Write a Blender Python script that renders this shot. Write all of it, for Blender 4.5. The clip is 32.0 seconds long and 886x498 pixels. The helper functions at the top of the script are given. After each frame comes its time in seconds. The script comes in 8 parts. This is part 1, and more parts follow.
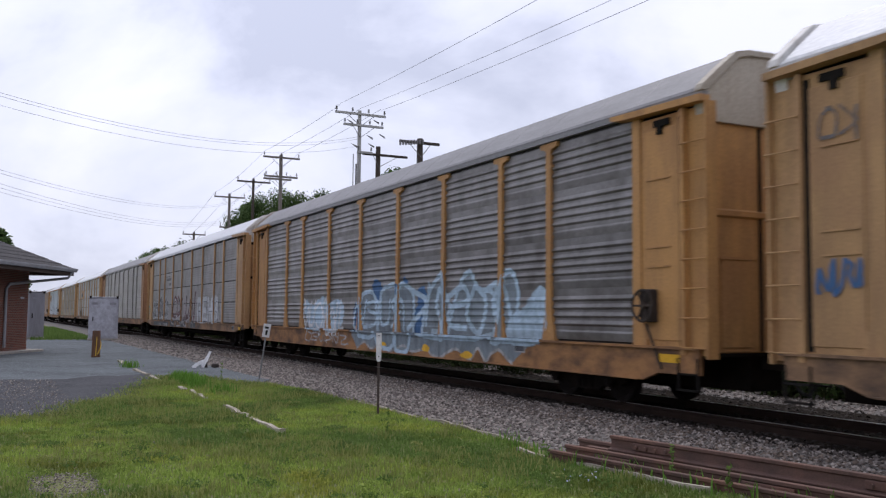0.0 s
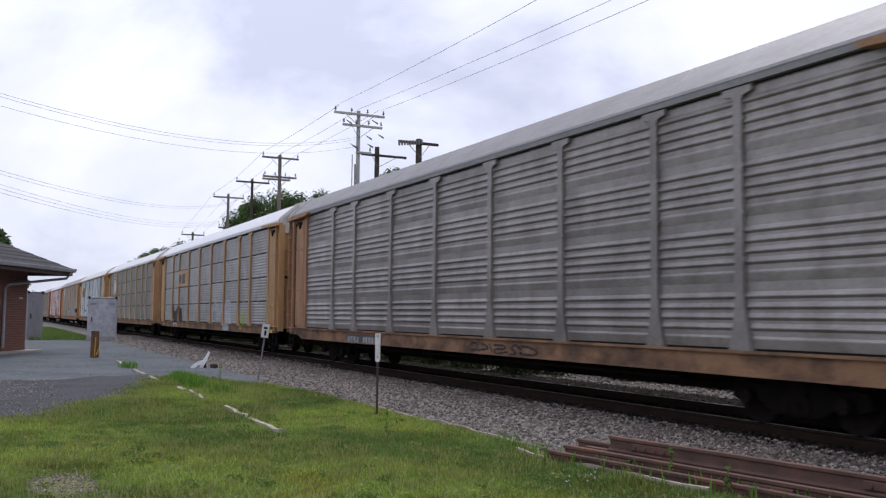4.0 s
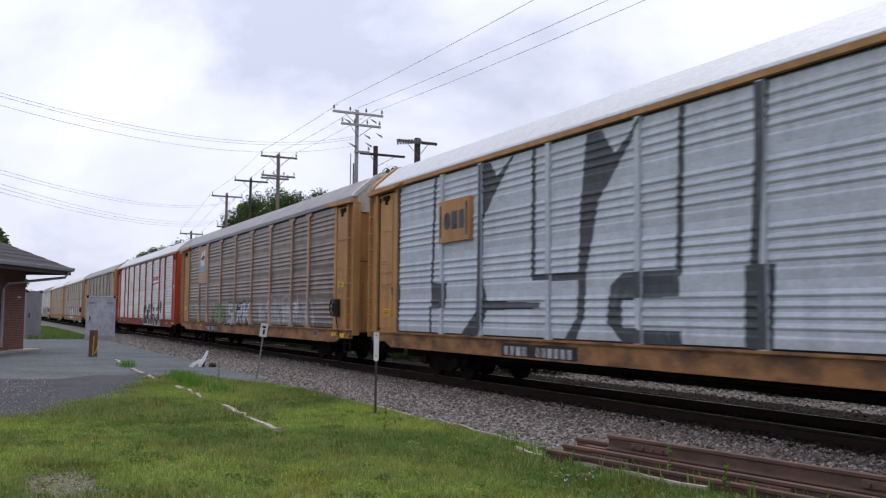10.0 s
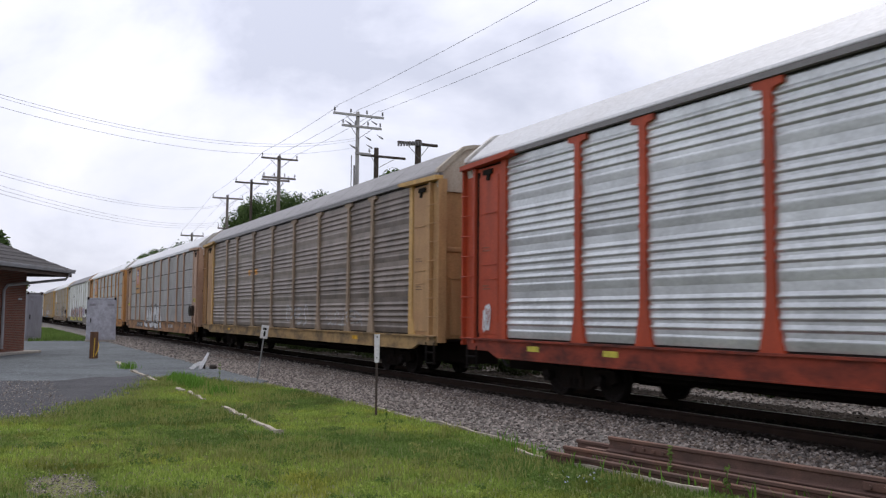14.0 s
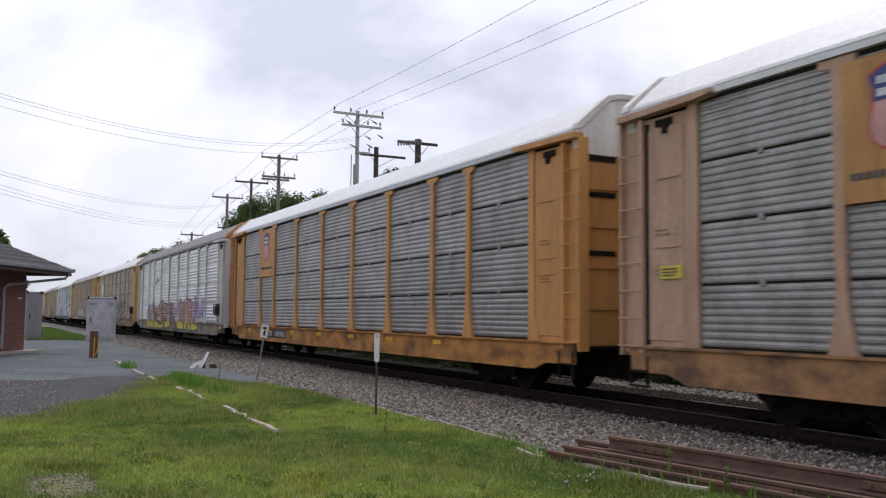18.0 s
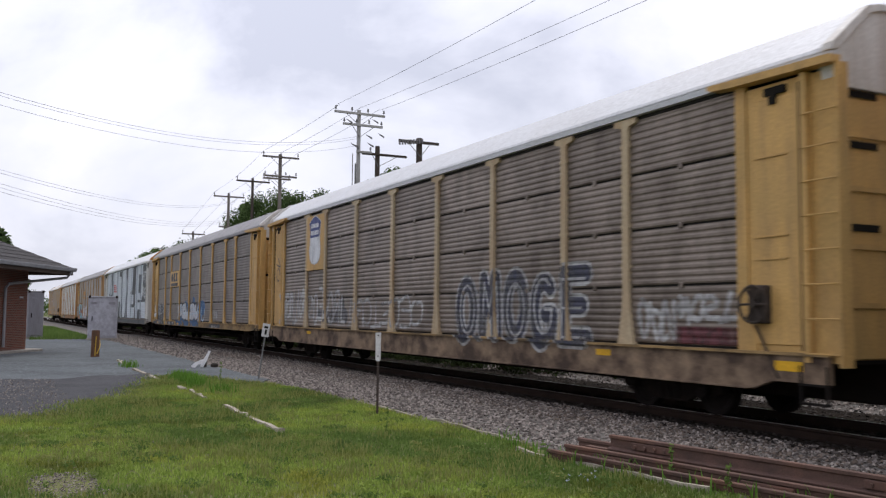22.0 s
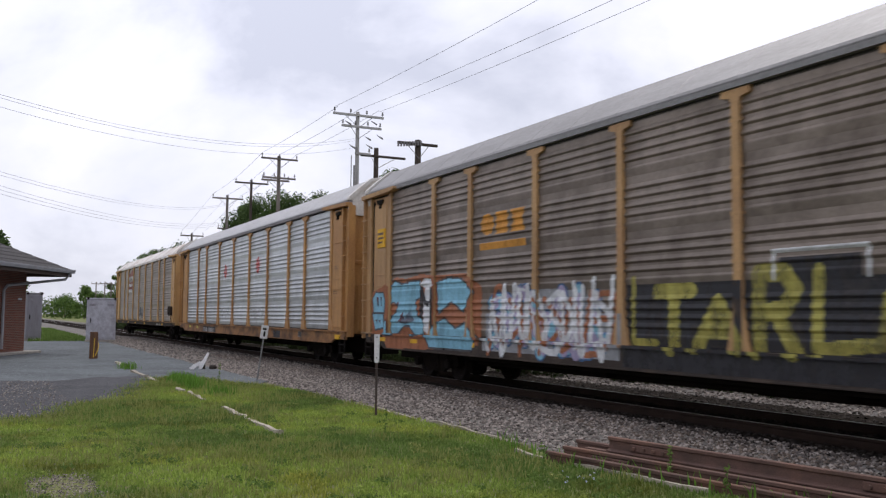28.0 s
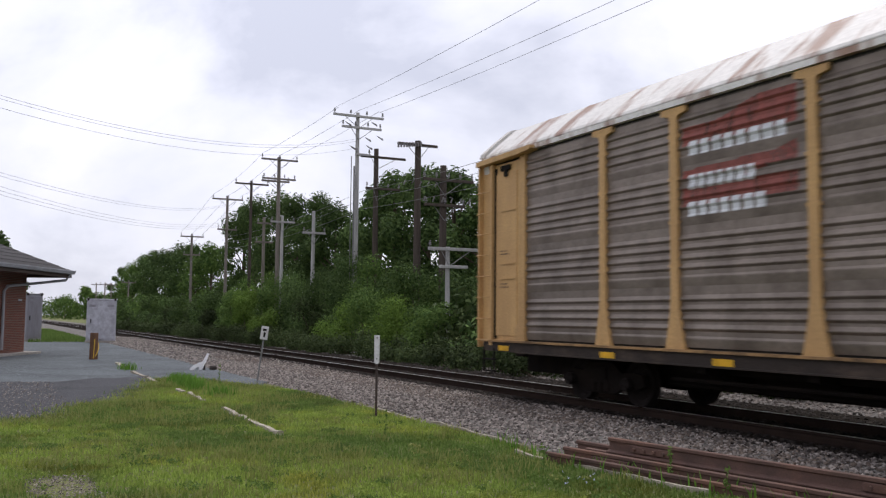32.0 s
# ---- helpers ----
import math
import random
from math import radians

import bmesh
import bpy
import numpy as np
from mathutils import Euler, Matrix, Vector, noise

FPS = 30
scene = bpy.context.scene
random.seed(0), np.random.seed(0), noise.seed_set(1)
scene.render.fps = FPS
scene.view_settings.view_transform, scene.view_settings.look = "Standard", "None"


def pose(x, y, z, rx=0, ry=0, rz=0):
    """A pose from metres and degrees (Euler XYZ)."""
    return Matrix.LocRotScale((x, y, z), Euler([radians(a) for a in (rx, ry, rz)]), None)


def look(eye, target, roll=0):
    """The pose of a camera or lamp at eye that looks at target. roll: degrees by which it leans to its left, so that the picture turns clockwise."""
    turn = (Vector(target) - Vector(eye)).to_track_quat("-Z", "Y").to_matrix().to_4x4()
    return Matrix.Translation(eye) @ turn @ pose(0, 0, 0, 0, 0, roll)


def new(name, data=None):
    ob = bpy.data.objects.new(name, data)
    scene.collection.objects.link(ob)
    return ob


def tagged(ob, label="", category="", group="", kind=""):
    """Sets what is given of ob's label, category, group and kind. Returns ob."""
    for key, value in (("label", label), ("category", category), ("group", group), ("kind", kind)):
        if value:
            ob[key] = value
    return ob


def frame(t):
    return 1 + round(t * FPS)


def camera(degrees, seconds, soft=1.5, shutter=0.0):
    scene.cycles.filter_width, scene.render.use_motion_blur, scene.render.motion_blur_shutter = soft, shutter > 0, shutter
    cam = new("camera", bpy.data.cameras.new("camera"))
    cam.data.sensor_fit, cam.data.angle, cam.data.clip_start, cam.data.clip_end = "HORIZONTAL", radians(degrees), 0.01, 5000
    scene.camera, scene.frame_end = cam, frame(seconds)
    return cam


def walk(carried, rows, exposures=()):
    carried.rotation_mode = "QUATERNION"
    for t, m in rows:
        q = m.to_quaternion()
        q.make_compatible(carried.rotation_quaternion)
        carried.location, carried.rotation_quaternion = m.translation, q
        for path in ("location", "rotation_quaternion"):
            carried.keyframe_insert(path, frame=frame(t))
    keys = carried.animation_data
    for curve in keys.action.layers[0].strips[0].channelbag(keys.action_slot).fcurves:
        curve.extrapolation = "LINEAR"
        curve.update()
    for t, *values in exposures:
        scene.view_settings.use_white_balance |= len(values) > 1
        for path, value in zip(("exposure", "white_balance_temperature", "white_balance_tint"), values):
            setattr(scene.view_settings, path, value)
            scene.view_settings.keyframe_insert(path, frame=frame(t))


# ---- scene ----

# ---------------------------------------------------------------- camera
# World: the track runs along X (the train goes towards +X), rail heads at z = 0, the eye stands at x = y = 0.
cam = camera(51.9, 32.0, soft=1.25, shutter=0.2)
EYE = Vector((0, 0, 1.604))
F_PX = 1611.5
# slow sway of the tripod head: seconds, sideways and upwards, in units of 1 / 1611.5 rad
SWAY = [
    (0, -3.3, -3.9), (1, -3.1, -2.9), (2, -0, -1.4), (3, -0, -2.4), (3.5, -0.7, -2.7), (5.5, -2.7, -4.6),
    (6, -3.1, -4.3), (7, -3.1, -2.9), (8, -3.3, -3.2), (9, -1.5, -4.4), (10, 1.2, -4.8), (11, 0.2, -4.9),
    (12, -0, -4.6), (13, -0, -2.7), (14, -0, -1.7), (14.5, -0, -2.5), (16.5, -0, -4.1), (17, 0.5, -3.2),
    (18, 0.2, -3), (19, 0.2, -3), (20, -0, -4.6), (21, -0.7, -4.6), (22, -2.1, -4.6), (23, -3.1, -3),
    (24, -3.1, -1.5), (25, -3.3, -1.7), (25.5, -3.1, -1.5), (27.5, -0, -1.5), (28, 0.2, -1.5), (29, 0.5, -2.5),
    (30, -0, -1.2), (31, -0, -1.5), (32, -0, 0),
]
CAM_ROWS = []
for t, sx, sy in SWAY:
    yaw = radians(26.643) + sx / F_PX
    pit = radians(4.31) + sy / F_PX
    aim = EYE + 20 * Vector((-math.cos(yaw) * math.cos(pit), math.sin(yaw) * math.cos(pit), math.sin(pit)))
    CAM_ROWS.append((t, look(EYE, aim, 0.532)))
walk(cam, CAM_ROWS, exposures=[(0.0, -0.08, 6130, 15.5), (2.0, -0.05, 6130, 15.5), (6.0, 0.0, 6150, 15), (10.0, -0.02, 6180, 14.5), (14.0, 0.0, 6400, 13), (20.0, 0.0, 6450, 13), (32.0, 0.0, 6450, 13.5)])

# ---------------------------------------------------------------- light: bright overcast
world = bpy.data.worlds.new("overcast_sky")
scene.world = world
world.use_nodes = True
wn, wl = world.node_tree.nodes, world.node_tree.links
wn.clear()


def wnode(kind, **kw):
    n = wn.new(kind)
    for k, v in kw.items():
        n.inputs[k].default_value = v
    return n


SUN_ELEV, SUN_AZ = 62.0, -60.0
w_out = wnode("ShaderNodeOutputWorld")
w_bg = wnode("ShaderNodeBackground", Strength=1.12)
w_sky = wn.new("ShaderNodeTexSky")
w_sky.sky_type, w_sky.sun_disc = "NISHITA", False
w_sky.sun_elevation, w_sky.sun_rotation = radians(SUN_ELEV), radians(SUN_AZ)
w_scale = wn.new("ShaderNodeMix")
w_scale.data_type, w_scale.blend_type = "RGBA", "MULTIPLY"
w_scale.inputs["Factor"].default_value = 1.0
w_scale.inputs["B"].default_value = (0.1, 0.1, 0.1, 1)
w_tc = wn.new("ShaderNodeTexCoord")
w_map = wn.new("ShaderNodeMapping")
w_map.inputs["Scale"].default_value = (1.0, 1.0, 1.62)
w_map.inputs["Location"].default_value = (1.192, -1.096, -3.653)
w_n1 = wnode("ShaderNodeTexNoise", Scale=2.93, Detail=6.0, Roughness=0.57, Distortion=0.25)
w_r1 = wn.new("ShaderNodeValToRGB")
w_r1.color_ramp.elements[0].position, w_r1.color_ramp.elements[0].color = 0.345, (0.55, 0.575, 0.665, 1)
w_r1.color_ramp.elements[1].position, w_r1.color_ramp.elements[1].color = 0.64, (0.875, 0.88, 0.95, 1)
e = w_r1.color_ramp.elements.new(0.485)
e.color = (0.745, 0.765, 0.85, 1)
w_mix = wn.new("ShaderNodeMix")
w_mix.data_type = "RGBA"
w_mix.inputs["Factor"].default_value = 0.93
wl.new(w_tc.outputs["Generated"], w_map.inputs["Vector"])
wl.new(w_map.outputs["Vector"], w_n1.inputs["Vector"])
wl.new(w_n1.outputs["Fac"], w_r1.inputs["Fac"])
wl.new(w_sky.outputs["Color"], w_scale.inputs["A"])
wl.new(w_scale.outputs["Result"], w_mix.inputs["A"])
wl.new(w_r1.outputs["Color"], w_mix.inputs["B"])
# the veiled sun brightens the clouds around it
w_dot = wn.new("ShaderNodeVectorMath")
w_dot.operation = "DOT_PRODUCT"
w_dot.inputs[1].default_value = (-0.928, 0.131, 0.348)
w_glow = wn.new("ShaderNodeMapRange")
w_glow.inputs["From Min"].default_value, w_glow.inputs["From Max"].default_value = 0.90, 1.0
w_glow.inputs["To Min"].default_value, w_glow.inputs["To Max"].default_value = 1.0, 1.08
w_sep = wn.new("ShaderNodeSeparateXYZ")
w_low = wn.new("ShaderNodeMapRange")
w_low.inputs["From Min"].default_value, w_low.inputs["From Max"].default_value = 0.0, 0.36
w_low.inputs["To Min"].default_value, w_low.inputs["To Max"].default_value = 0.94, 1.13
w_both = wn.new("ShaderNodeMath")
w_both.operation = "MULTIPLY"
w_gl = wn.new("ShaderNodeVectorMath")
w_gl.operation = "SCALE"
wl.new(w_tc.outputs["Generated"], w_dot.inputs[0])
wl.new(w_dot.outputs["Value"], w_glow.inputs["Value"])
wl.new(w_mix.outputs["Result"], w_gl.inputs[0])
wl.new(w_tc.outputs["Generated"], w_sep.inputs[0])
wl.new(w_sep.outputs["Z"], w_low.inputs["Value"])
wl.new(w_glow.outputs[0], w_both.inputs[0])
wl.new(w_low.outputs[0], w_both.inputs[1])
wl.new(w_both.outputs[0], w_gl.inputs["Scale"])
wl.new(w_gl.outputs["Vector"], w_bg.inputs["Color"])
wl.new(w_bg.outputs["Background"], w_out.inputs["Surface"])

sun = bpy.data.lights.new("sun", "SUN")
sun.energy, sun.angle, sun.color = 1.95, radians(25), (1.0, 0.965, 0.91)
sun_ob = new("sun", sun)
az = radians(150)
sun_ob.matrix_world = look((0, 0, 0), (-math.cos(az) * 1.0, -math.sin(az) * 1.0, -math.tan(radians(SUN_ELEV))))

# ---------------------------------------------------------------- materials
def mat(name, base, rough=0.7, metal=0.0, spec=0.3):
    m = bpy.data.materials.new(name)
    m.use_nodes = True
    b = m.node_tree.nodes["Principled BSDF"]
    b.inputs["Base Color"].default_value = (*base, 1)
    b.inputs["Roughness"].default_value = rough
    b.inputs["Metallic"].default_value = metal
    b.inputs["Specular IOR Level"].default_value = spec
    return m


def grimy(name, base, grime, amount=0.5, scale=3.0, stretch=(1, 1, 1), rough=0.7, metal=0.0, fine=40.0, bump=0.15, jitter=0.12,
          lo=0.42, hi=0.68, third=None, third_scale=0.6, spec=0.3):
    """A painted or raw surface with two scales of dirt: blotches or streaks of grime over base, fine grain, light bump."""
    m = mat(name, base, rough, metal, spec)
    nt = m.node_tree
    N, K = nt.nodes, nt.links
    b = N["Principled BSDF"]
    tc = N.new("ShaderNodeTexCoord")
    oi = N.new("ShaderNodeObjectInfo")
    mul = N.new("ShaderNodeMath")
    mul.operation, mul.inputs[1].default_value = "MULTIPLY", 37.0
    add = N.new("ShaderNodeVectorMath")
    add.operation = "ADD"
    mp = N.new("ShaderNodeMapping")
    mp.inputs["Scale"].default_value = stretch
    K.new(oi.outputs["Random"], mul.inputs[0])
    K.new(tc.outputs["Object"], add.inputs[0])
    K.new(mul.outputs[0], add.inputs[1])
    K.new(add.outputs[0], mp.inputs["Vector"])
    n1 = N.new("ShaderNodeTexNoise")
    n1.inputs["Scale"].default_value, n1.inputs["Detail"].default_value, n1.inputs["Roughness"].default_value = scale, 5.0, 0.6
    n2 = N.new("ShaderNodeTexNoise")
    n2.inputs["Scale"].default_value, n2.inputs["Detail"].default_value = fine, 3.0
    K.new(mp.outputs[0], n1.inputs["Vector"])
    K.new(add.outputs[0], n2.inputs["Vector"])
    r = N.new("ShaderNodeMapRange")
    r.inputs["From Min"].default_value, r.inputs["From Max"].default_value = lo, hi
    r.inputs["To Max"].default_value = amount
    K.new(n1.outputs["Fac"], r.inputs["Value"])
    mix = N.new("ShaderNodeMix")
    mix.data_type = "RGBA"
    mix.inputs["A"].default_value, mix.inputs["B"].default_value = (*base, 1), (*grime, 1)
    K.new(r.outputs[0], mix.inputs["Factor"])
    last = mix.outputs["Result"]
    if third:
        n3 = N.new("ShaderNodeTexNoise")
        n3.inputs["Scale"].default_value, n3.inputs["Detail"].default_value = third_scale, 4.0
        K.new(add.outputs[0], n3.inputs["Vector"])
        r3 = N.new("ShaderNodeMapRange")
        r3.inputs["From Min"].default_value, r3.inputs["From Max"].default_value = 0.48, 0.66
        r3.inputs["To Max"].default_value = 0.8
        K.new(n3.outputs["Fac"], r3.inputs["Value"])
        m3 = N.new("ShaderNodeMix")
        m3.data_type = "RGBA"
        m3.inputs["B"].default_value = (*third, 1)
        K.new(r3.outputs[0], m3.inputs["Factor"])
        K.new(last, m3.inputs["A"])
        last = m3.outputs["Result"]
    hs = N.new("ShaderNodeHueSaturation")
    v1 = N.new("ShaderNodeMapRange")
    v1.inputs["To Min"].default_value, v1.inputs["To Max"].default_value = 1 - jitter, 1 + jitter
    K.new(oi.outputs["Random"], v1.inputs["Value"])
    v2 = N.new("ShaderNodeMapRange")
    v2.inputs["From Min"].default_value, v2.inputs["From Max"].default_value = 0.3, 0.7
    v2.inputs["To Min"].default_value, v2.inputs["To Max"].default_value = 0.86, 1.12
    K.new(n2.outputs["Fac"], v2.inputs["Value"])
    vm = N.new("ShaderNodeMath")
    vm.operation = "MULTIPLY"
    K.new(v1.outputs[0], vm.inputs[0])
    K.new(v2.outputs[0], vm.inputs[1])
    K.new(vm.outputs[0], hs.inputs["Value"])
    K.new(last, hs.inputs["Color"])
    K.new(hs.outputs[0], b.inputs["Base Color"])
    if bump:
        bp = N.new("ShaderNodeBump")
        bp.inputs["Strength"].default_value, bp.inputs["Distance"].default_value = bump, 0.02
        K.new(n2.outputs["Fac"], bp.inputs["Height"])
        K.new(bp.outputs[0], b.inputs["Normal"])
    return m


STREAK = (2.2, 2.2, 0.35)
M = {}
M["yellow"] = grimy("yellow_paint", (0.44, 0.265, 0.12), (0.20, 0.12, 0.065), 0.55, 1.6, STREAK, 0.6, fine=25, bump=0.05, jitter=0.06, third=(0.36, 0.205, 0.10), third_scale=0.9)
M["ochre"] = grimy("fresh_ochre_paint", (0.53, 0.325, 0.135), (0.30, 0.18, 0.08), 0.45, 1.6, STREAK, 0.6, fine=25, bump=0.05, jitter=0.05, third=(0.45, 0.27, 0.115), third_scale=0.9)
M["mustard"] = grimy("mustard_paint", (0.55, 0.335, 0.115), (0.22, 0.15, 0.075), 0.5, 1.8, STREAK, 0.6, fine=25, bump=0.05, jitter=0.06, third=(0.44, 0.28, 0.10), third_scale=0.9)
M["tan"] = grimy("tan_orange_paint", (0.46, 0.245, 0.085), (0.19, 0.10, 0.05), 0.55, 1.6, STREAK, 0.6, fine=25, bump=0.05, jitter=0.06, third=(0.37, 0.19, 0.075), third_scale=0.9)
M["orange"] = grimy("orange_paint", (0.52, 0.255, 0.078), (0.24, 0.125, 0.06), 0.45, 1.6, STREAK, 0.55, fine=25, bump=0.05, jitter=0.05, third=(0.44, 0.215, 0.075), third_scale=0.9)
M["red"] = grimy("red_oxide_paint", (0.42, 0.065, 0.025), (0.16, 0.035, 0.02), 0.5, 1.6, STREAK, 0.55, fine=25, bump=0.05, jitter=0.05, third=(0.34, 0.055, 0.025), third_scale=0.9)
M["pale"] = grimy("pale_grey_paint", (0.55, 0.54, 0.51), (0.22, 0.17, 0.13), 0.6, 1.6, STREAK, 0.55, fine=25, bump=0.05)
M["cream"] = grimy("dust_bleached_yellow_paint", (0.45, 0.36, 0.235), (0.33, 0.20, 0.10), 0.6, 1.6, STREAK, 0.7, fine=25, bump=0.05, jitter=0.08)
M["end_brown"] = grimy("rust_streaked_door_paint", (0.33, 0.195, 0.09), (0.13, 0.065, 0.035), 0.8, 2.2, (1, 1.6, 0.25), 0.7, fine=25, bump=0.06, lo=0.38, hi=0.62)
M["dusty"] = grimy("dusty_tan_paint", (0.30, 0.225, 0.155), (0.17, 0.13, 0.10), 0.6, 1.6, STREAK, 0.7, fine=25, bump=0.05, jitter=0.06)
M["salmon"] = grimy("salmon_tan_paint", (0.44, 0.29, 0.20), (0.22, 0.14, 0.10), 0.5, 1.6, STREAK, 0.6, fine=25, bump=0.05, jitter=0.05, third=(0.34, 0.21, 0.14), third_scale=0.9)
M["russet"] = grimy("dirty_russet_tan_paint", (0.37, 0.205, 0.11), (0.17, 0.09, 0.055), 0.6, 1.6, STREAK, 0.65, fine=25, bump=0.05, jitter=0.06, third=(0.28, 0.15, 0.08), third_scale=0.9)
M["galv_umber"] = grimy("umber_stained_steel", (0.167, 0.143, 0.128), (0.088, 0.072, 0.063), 0.75, 1.5, (1, 1, 0.7), 0.45, 0.45, fine=18)
M["galv_grey"] = grimy("weathered_grey_steel", (0.224, 0.215, 0.208), (0.102, 0.092, 0.084), 0.75, 1.5, (1, 1, 0.7), 0.42, 0.55, fine=18)
M["galv_light"] = grimy("light_grey_steel", (0.289, 0.285, 0.278), (0.147, 0.139, 0.133), 0.65, 1.5, (1, 1, 0.7), 0.42, 0.55, fine=18)
M["galv_brown"] = grimy("brown_stained_steel", (0.216, 0.179, 0.150), (0.106, 0.084, 0.068), 0.75, 1.5, (1, 1, 0.7), 0.42, 0.55, fine=18)
M["galv_dark"] = grimy("dark_brown_stained_steel", (0.154, 0.135, 0.121), (0.086, 0.072, 0.062), 0.7, 1.5, (1, 1, 0.7), 0.45, 0.45, fine=18)
M["galv_pale"] = grimy("pale_weathered_steel", (0.286, 0.268, 0.253), (0.158, 0.143, 0.132), 0.7, 1.5, (1, 1, 0.7), 0.42, 0.55, fine=18)
M["silver"] = grimy("bright_silver_steel", (0.60, 0.625, 0.63), (0.35, 0.365, 0.37), 0.6, 1.2, (1, 1, 0.7), 0.34, 0.6, fine=18, jitter=0.08)
M["silver_dull"] = grimy("dulled_silver_steel", (0.46, 0.485, 0.495), (0.28, 0.29, 0.295), 0.65, 1.2, (1, 1, 0.7), 0.38, 0.55, fine=18, jitter=0.12)
M["gable_white"] = grimy("dirty_white_end_paint", (0.60, 0.585, 0.56), (0.36, 0.30, 0.25), 0.5, 2.0, (1, 1.6, 0.3), 0.6, fine=20, bump=0.05)
M["gable_beige"] = grimy("dusty_beige_end_paint", (0.42, 0.375, 0.31), (0.28, 0.22, 0.16), 0.5, 2.0, (1, 1.6, 0.3), 0.65, fine=20, bump=0.05)
M["whitewash"] = grimy("whitewashed_steel", (0.50, 0.545, 0.595), (0.36, 0.395, 0.435), 0.6, 1.2, STREAK, 0.6, fine=18, jitter=0.05)
M["roof_white"] = grimy("white_roof_paint", (0.57, 0.58, 0.60), (0.43, 0.41, 0.39), 0.25, 0.9, (0.6, 1, 1), 0.5, fine=15, bump=0.04)
M["roof_grey"] = grimy("grey_roof_steel", (0.215, 0.21, 0.212), (0.135, 0.13, 0.128), 0.5, 1.2, (0.7, 2, 2), 0.5, 0.1, fine=15, bump=0.04)
M["roof_dark"] = grimy("dark_grey_roof_steel", (0.135, 0.132, 0.135), (0.09, 0.086, 0.085), 0.5, 1.2, (0.7, 2, 2), 0.5, 0.1, fine=15, bump=0.04)
M["roof_pale"] = grimy("dull_pale_roof_paint", (0.42, 0.42, 0.43), (0.29, 0.28, 0.275), 0.4, 1.0, (0.7, 1.5, 1.5), 0.5, fine=15, bump=0.04)
M["roof_rusty"] = grimy("rust_stained_white_roof", (0.66, 0.64, 0.61), (0.24, 0.12, 0.075), 0.85, 1.9, (1.0, 0.22, 0.22), 0.55, fine=15, bump=0.04, lo=0.50, hi=0.62)
M["dark"] = grimy("black_grimy_steel", (0.015, 0.014, 0.013), (0.03, 0.023, 0.019), 0.6, 3, rough=0.85, bump=0.1, spec=0.05)
for fr, ca, cb in (("russet", (0.26, 0.145, 0.08), (0.11, 0.07, 0.05)), ("ochre", (0.36, 0.21, 0.09), (0.13, 0.085, 0.05)), ("yellow", (0.27, 0.16, 0.085), (0.10, 0.07, 0.055)), ("mustard", (0.36, 0.235, 0.10), (0.13, 0.095, 0.06)), ("tan", (0.33, 0.165, 0.065), (0.13, 0.075, 0.05)),
                   ("orange", (0.44, 0.20, 0.05), (0.17, 0.085, 0.045)), ("red", (0.27, 0.047, 0.024), (0.08, 0.028, 0.022)),
                   ("pale", (0.23, 0.20, 0.175), (0.10, 0.08, 0.068)), ("salmon", (0.34, 0.18, 0.08), (0.13, 0.08, 0.055))):
    M[fr + "_sill"] = grimy("dirty_" + fr + "_sill_paint", ca, tuple(0.62 * v for v in cb), 0.9, 1.1, (1.2, 1, 2.0), 0.75, fine=25, bump=0.08, jitter=0.05, lo=0.40, hi=0.64)
M["rusty_sill"] = grimy("rusty_grime_covered_sill", (0.27, 0.19, 0.125), (0.055, 0.035, 0.026), 0.95, 1.2, (1.3, 1, 1.6), 0.8, fine=25, bump=0.08, lo=0.38, hi=0.62)
M["grime_sill"] = grimy("grimy_brown_black_sill", (0.045, 0.036, 0.031), (0.11, 0.08, 0.062), 0.7, 1.3, (1.2, 1, 2.5), 0.8, fine=25, bump=0.08, lo=0.5, hi=0.75, spec=0.15)
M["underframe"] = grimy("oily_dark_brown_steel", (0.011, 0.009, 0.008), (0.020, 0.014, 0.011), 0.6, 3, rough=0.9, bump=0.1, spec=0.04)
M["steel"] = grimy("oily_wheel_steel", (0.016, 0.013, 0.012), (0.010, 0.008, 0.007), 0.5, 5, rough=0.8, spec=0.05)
M["railhead"] = mat("polished_rail_head", (0.55, 0.54, 0.53), 0.3, 0.9)
M["rail_rust"] = grimy("dark_rusty_rail", (0.030, 0.020, 0.016), (0.018, 0.013, 0.011), 0.7, 6, (0.4, 1, 1), 0.9, fine=60, spec=0.05)
M["old_rust"] = grimy("flaking_old_rust", (0.115, 0.066, 0.052), (0.055, 0.036, 0.031), 0.7, 6, (0.4, 1, 1), 0.85, fine=60, third=(0.17, 0.085, 0.056), third_scale=1.2)
M["rubber"] = mat("black_hose_rubber", (0.02, 0.02, 0.02), 0.6)
M["rail_grey"] = grimy("dull_grey_roof_rail", (0.21, 0.20, 0.20), (0.12, 0.11, 0.105), 0.6, 1.5, (0.6, 2, 2), 0.6, 0.2, fine=18, bump=0.05)
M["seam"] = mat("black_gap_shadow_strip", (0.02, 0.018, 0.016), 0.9)


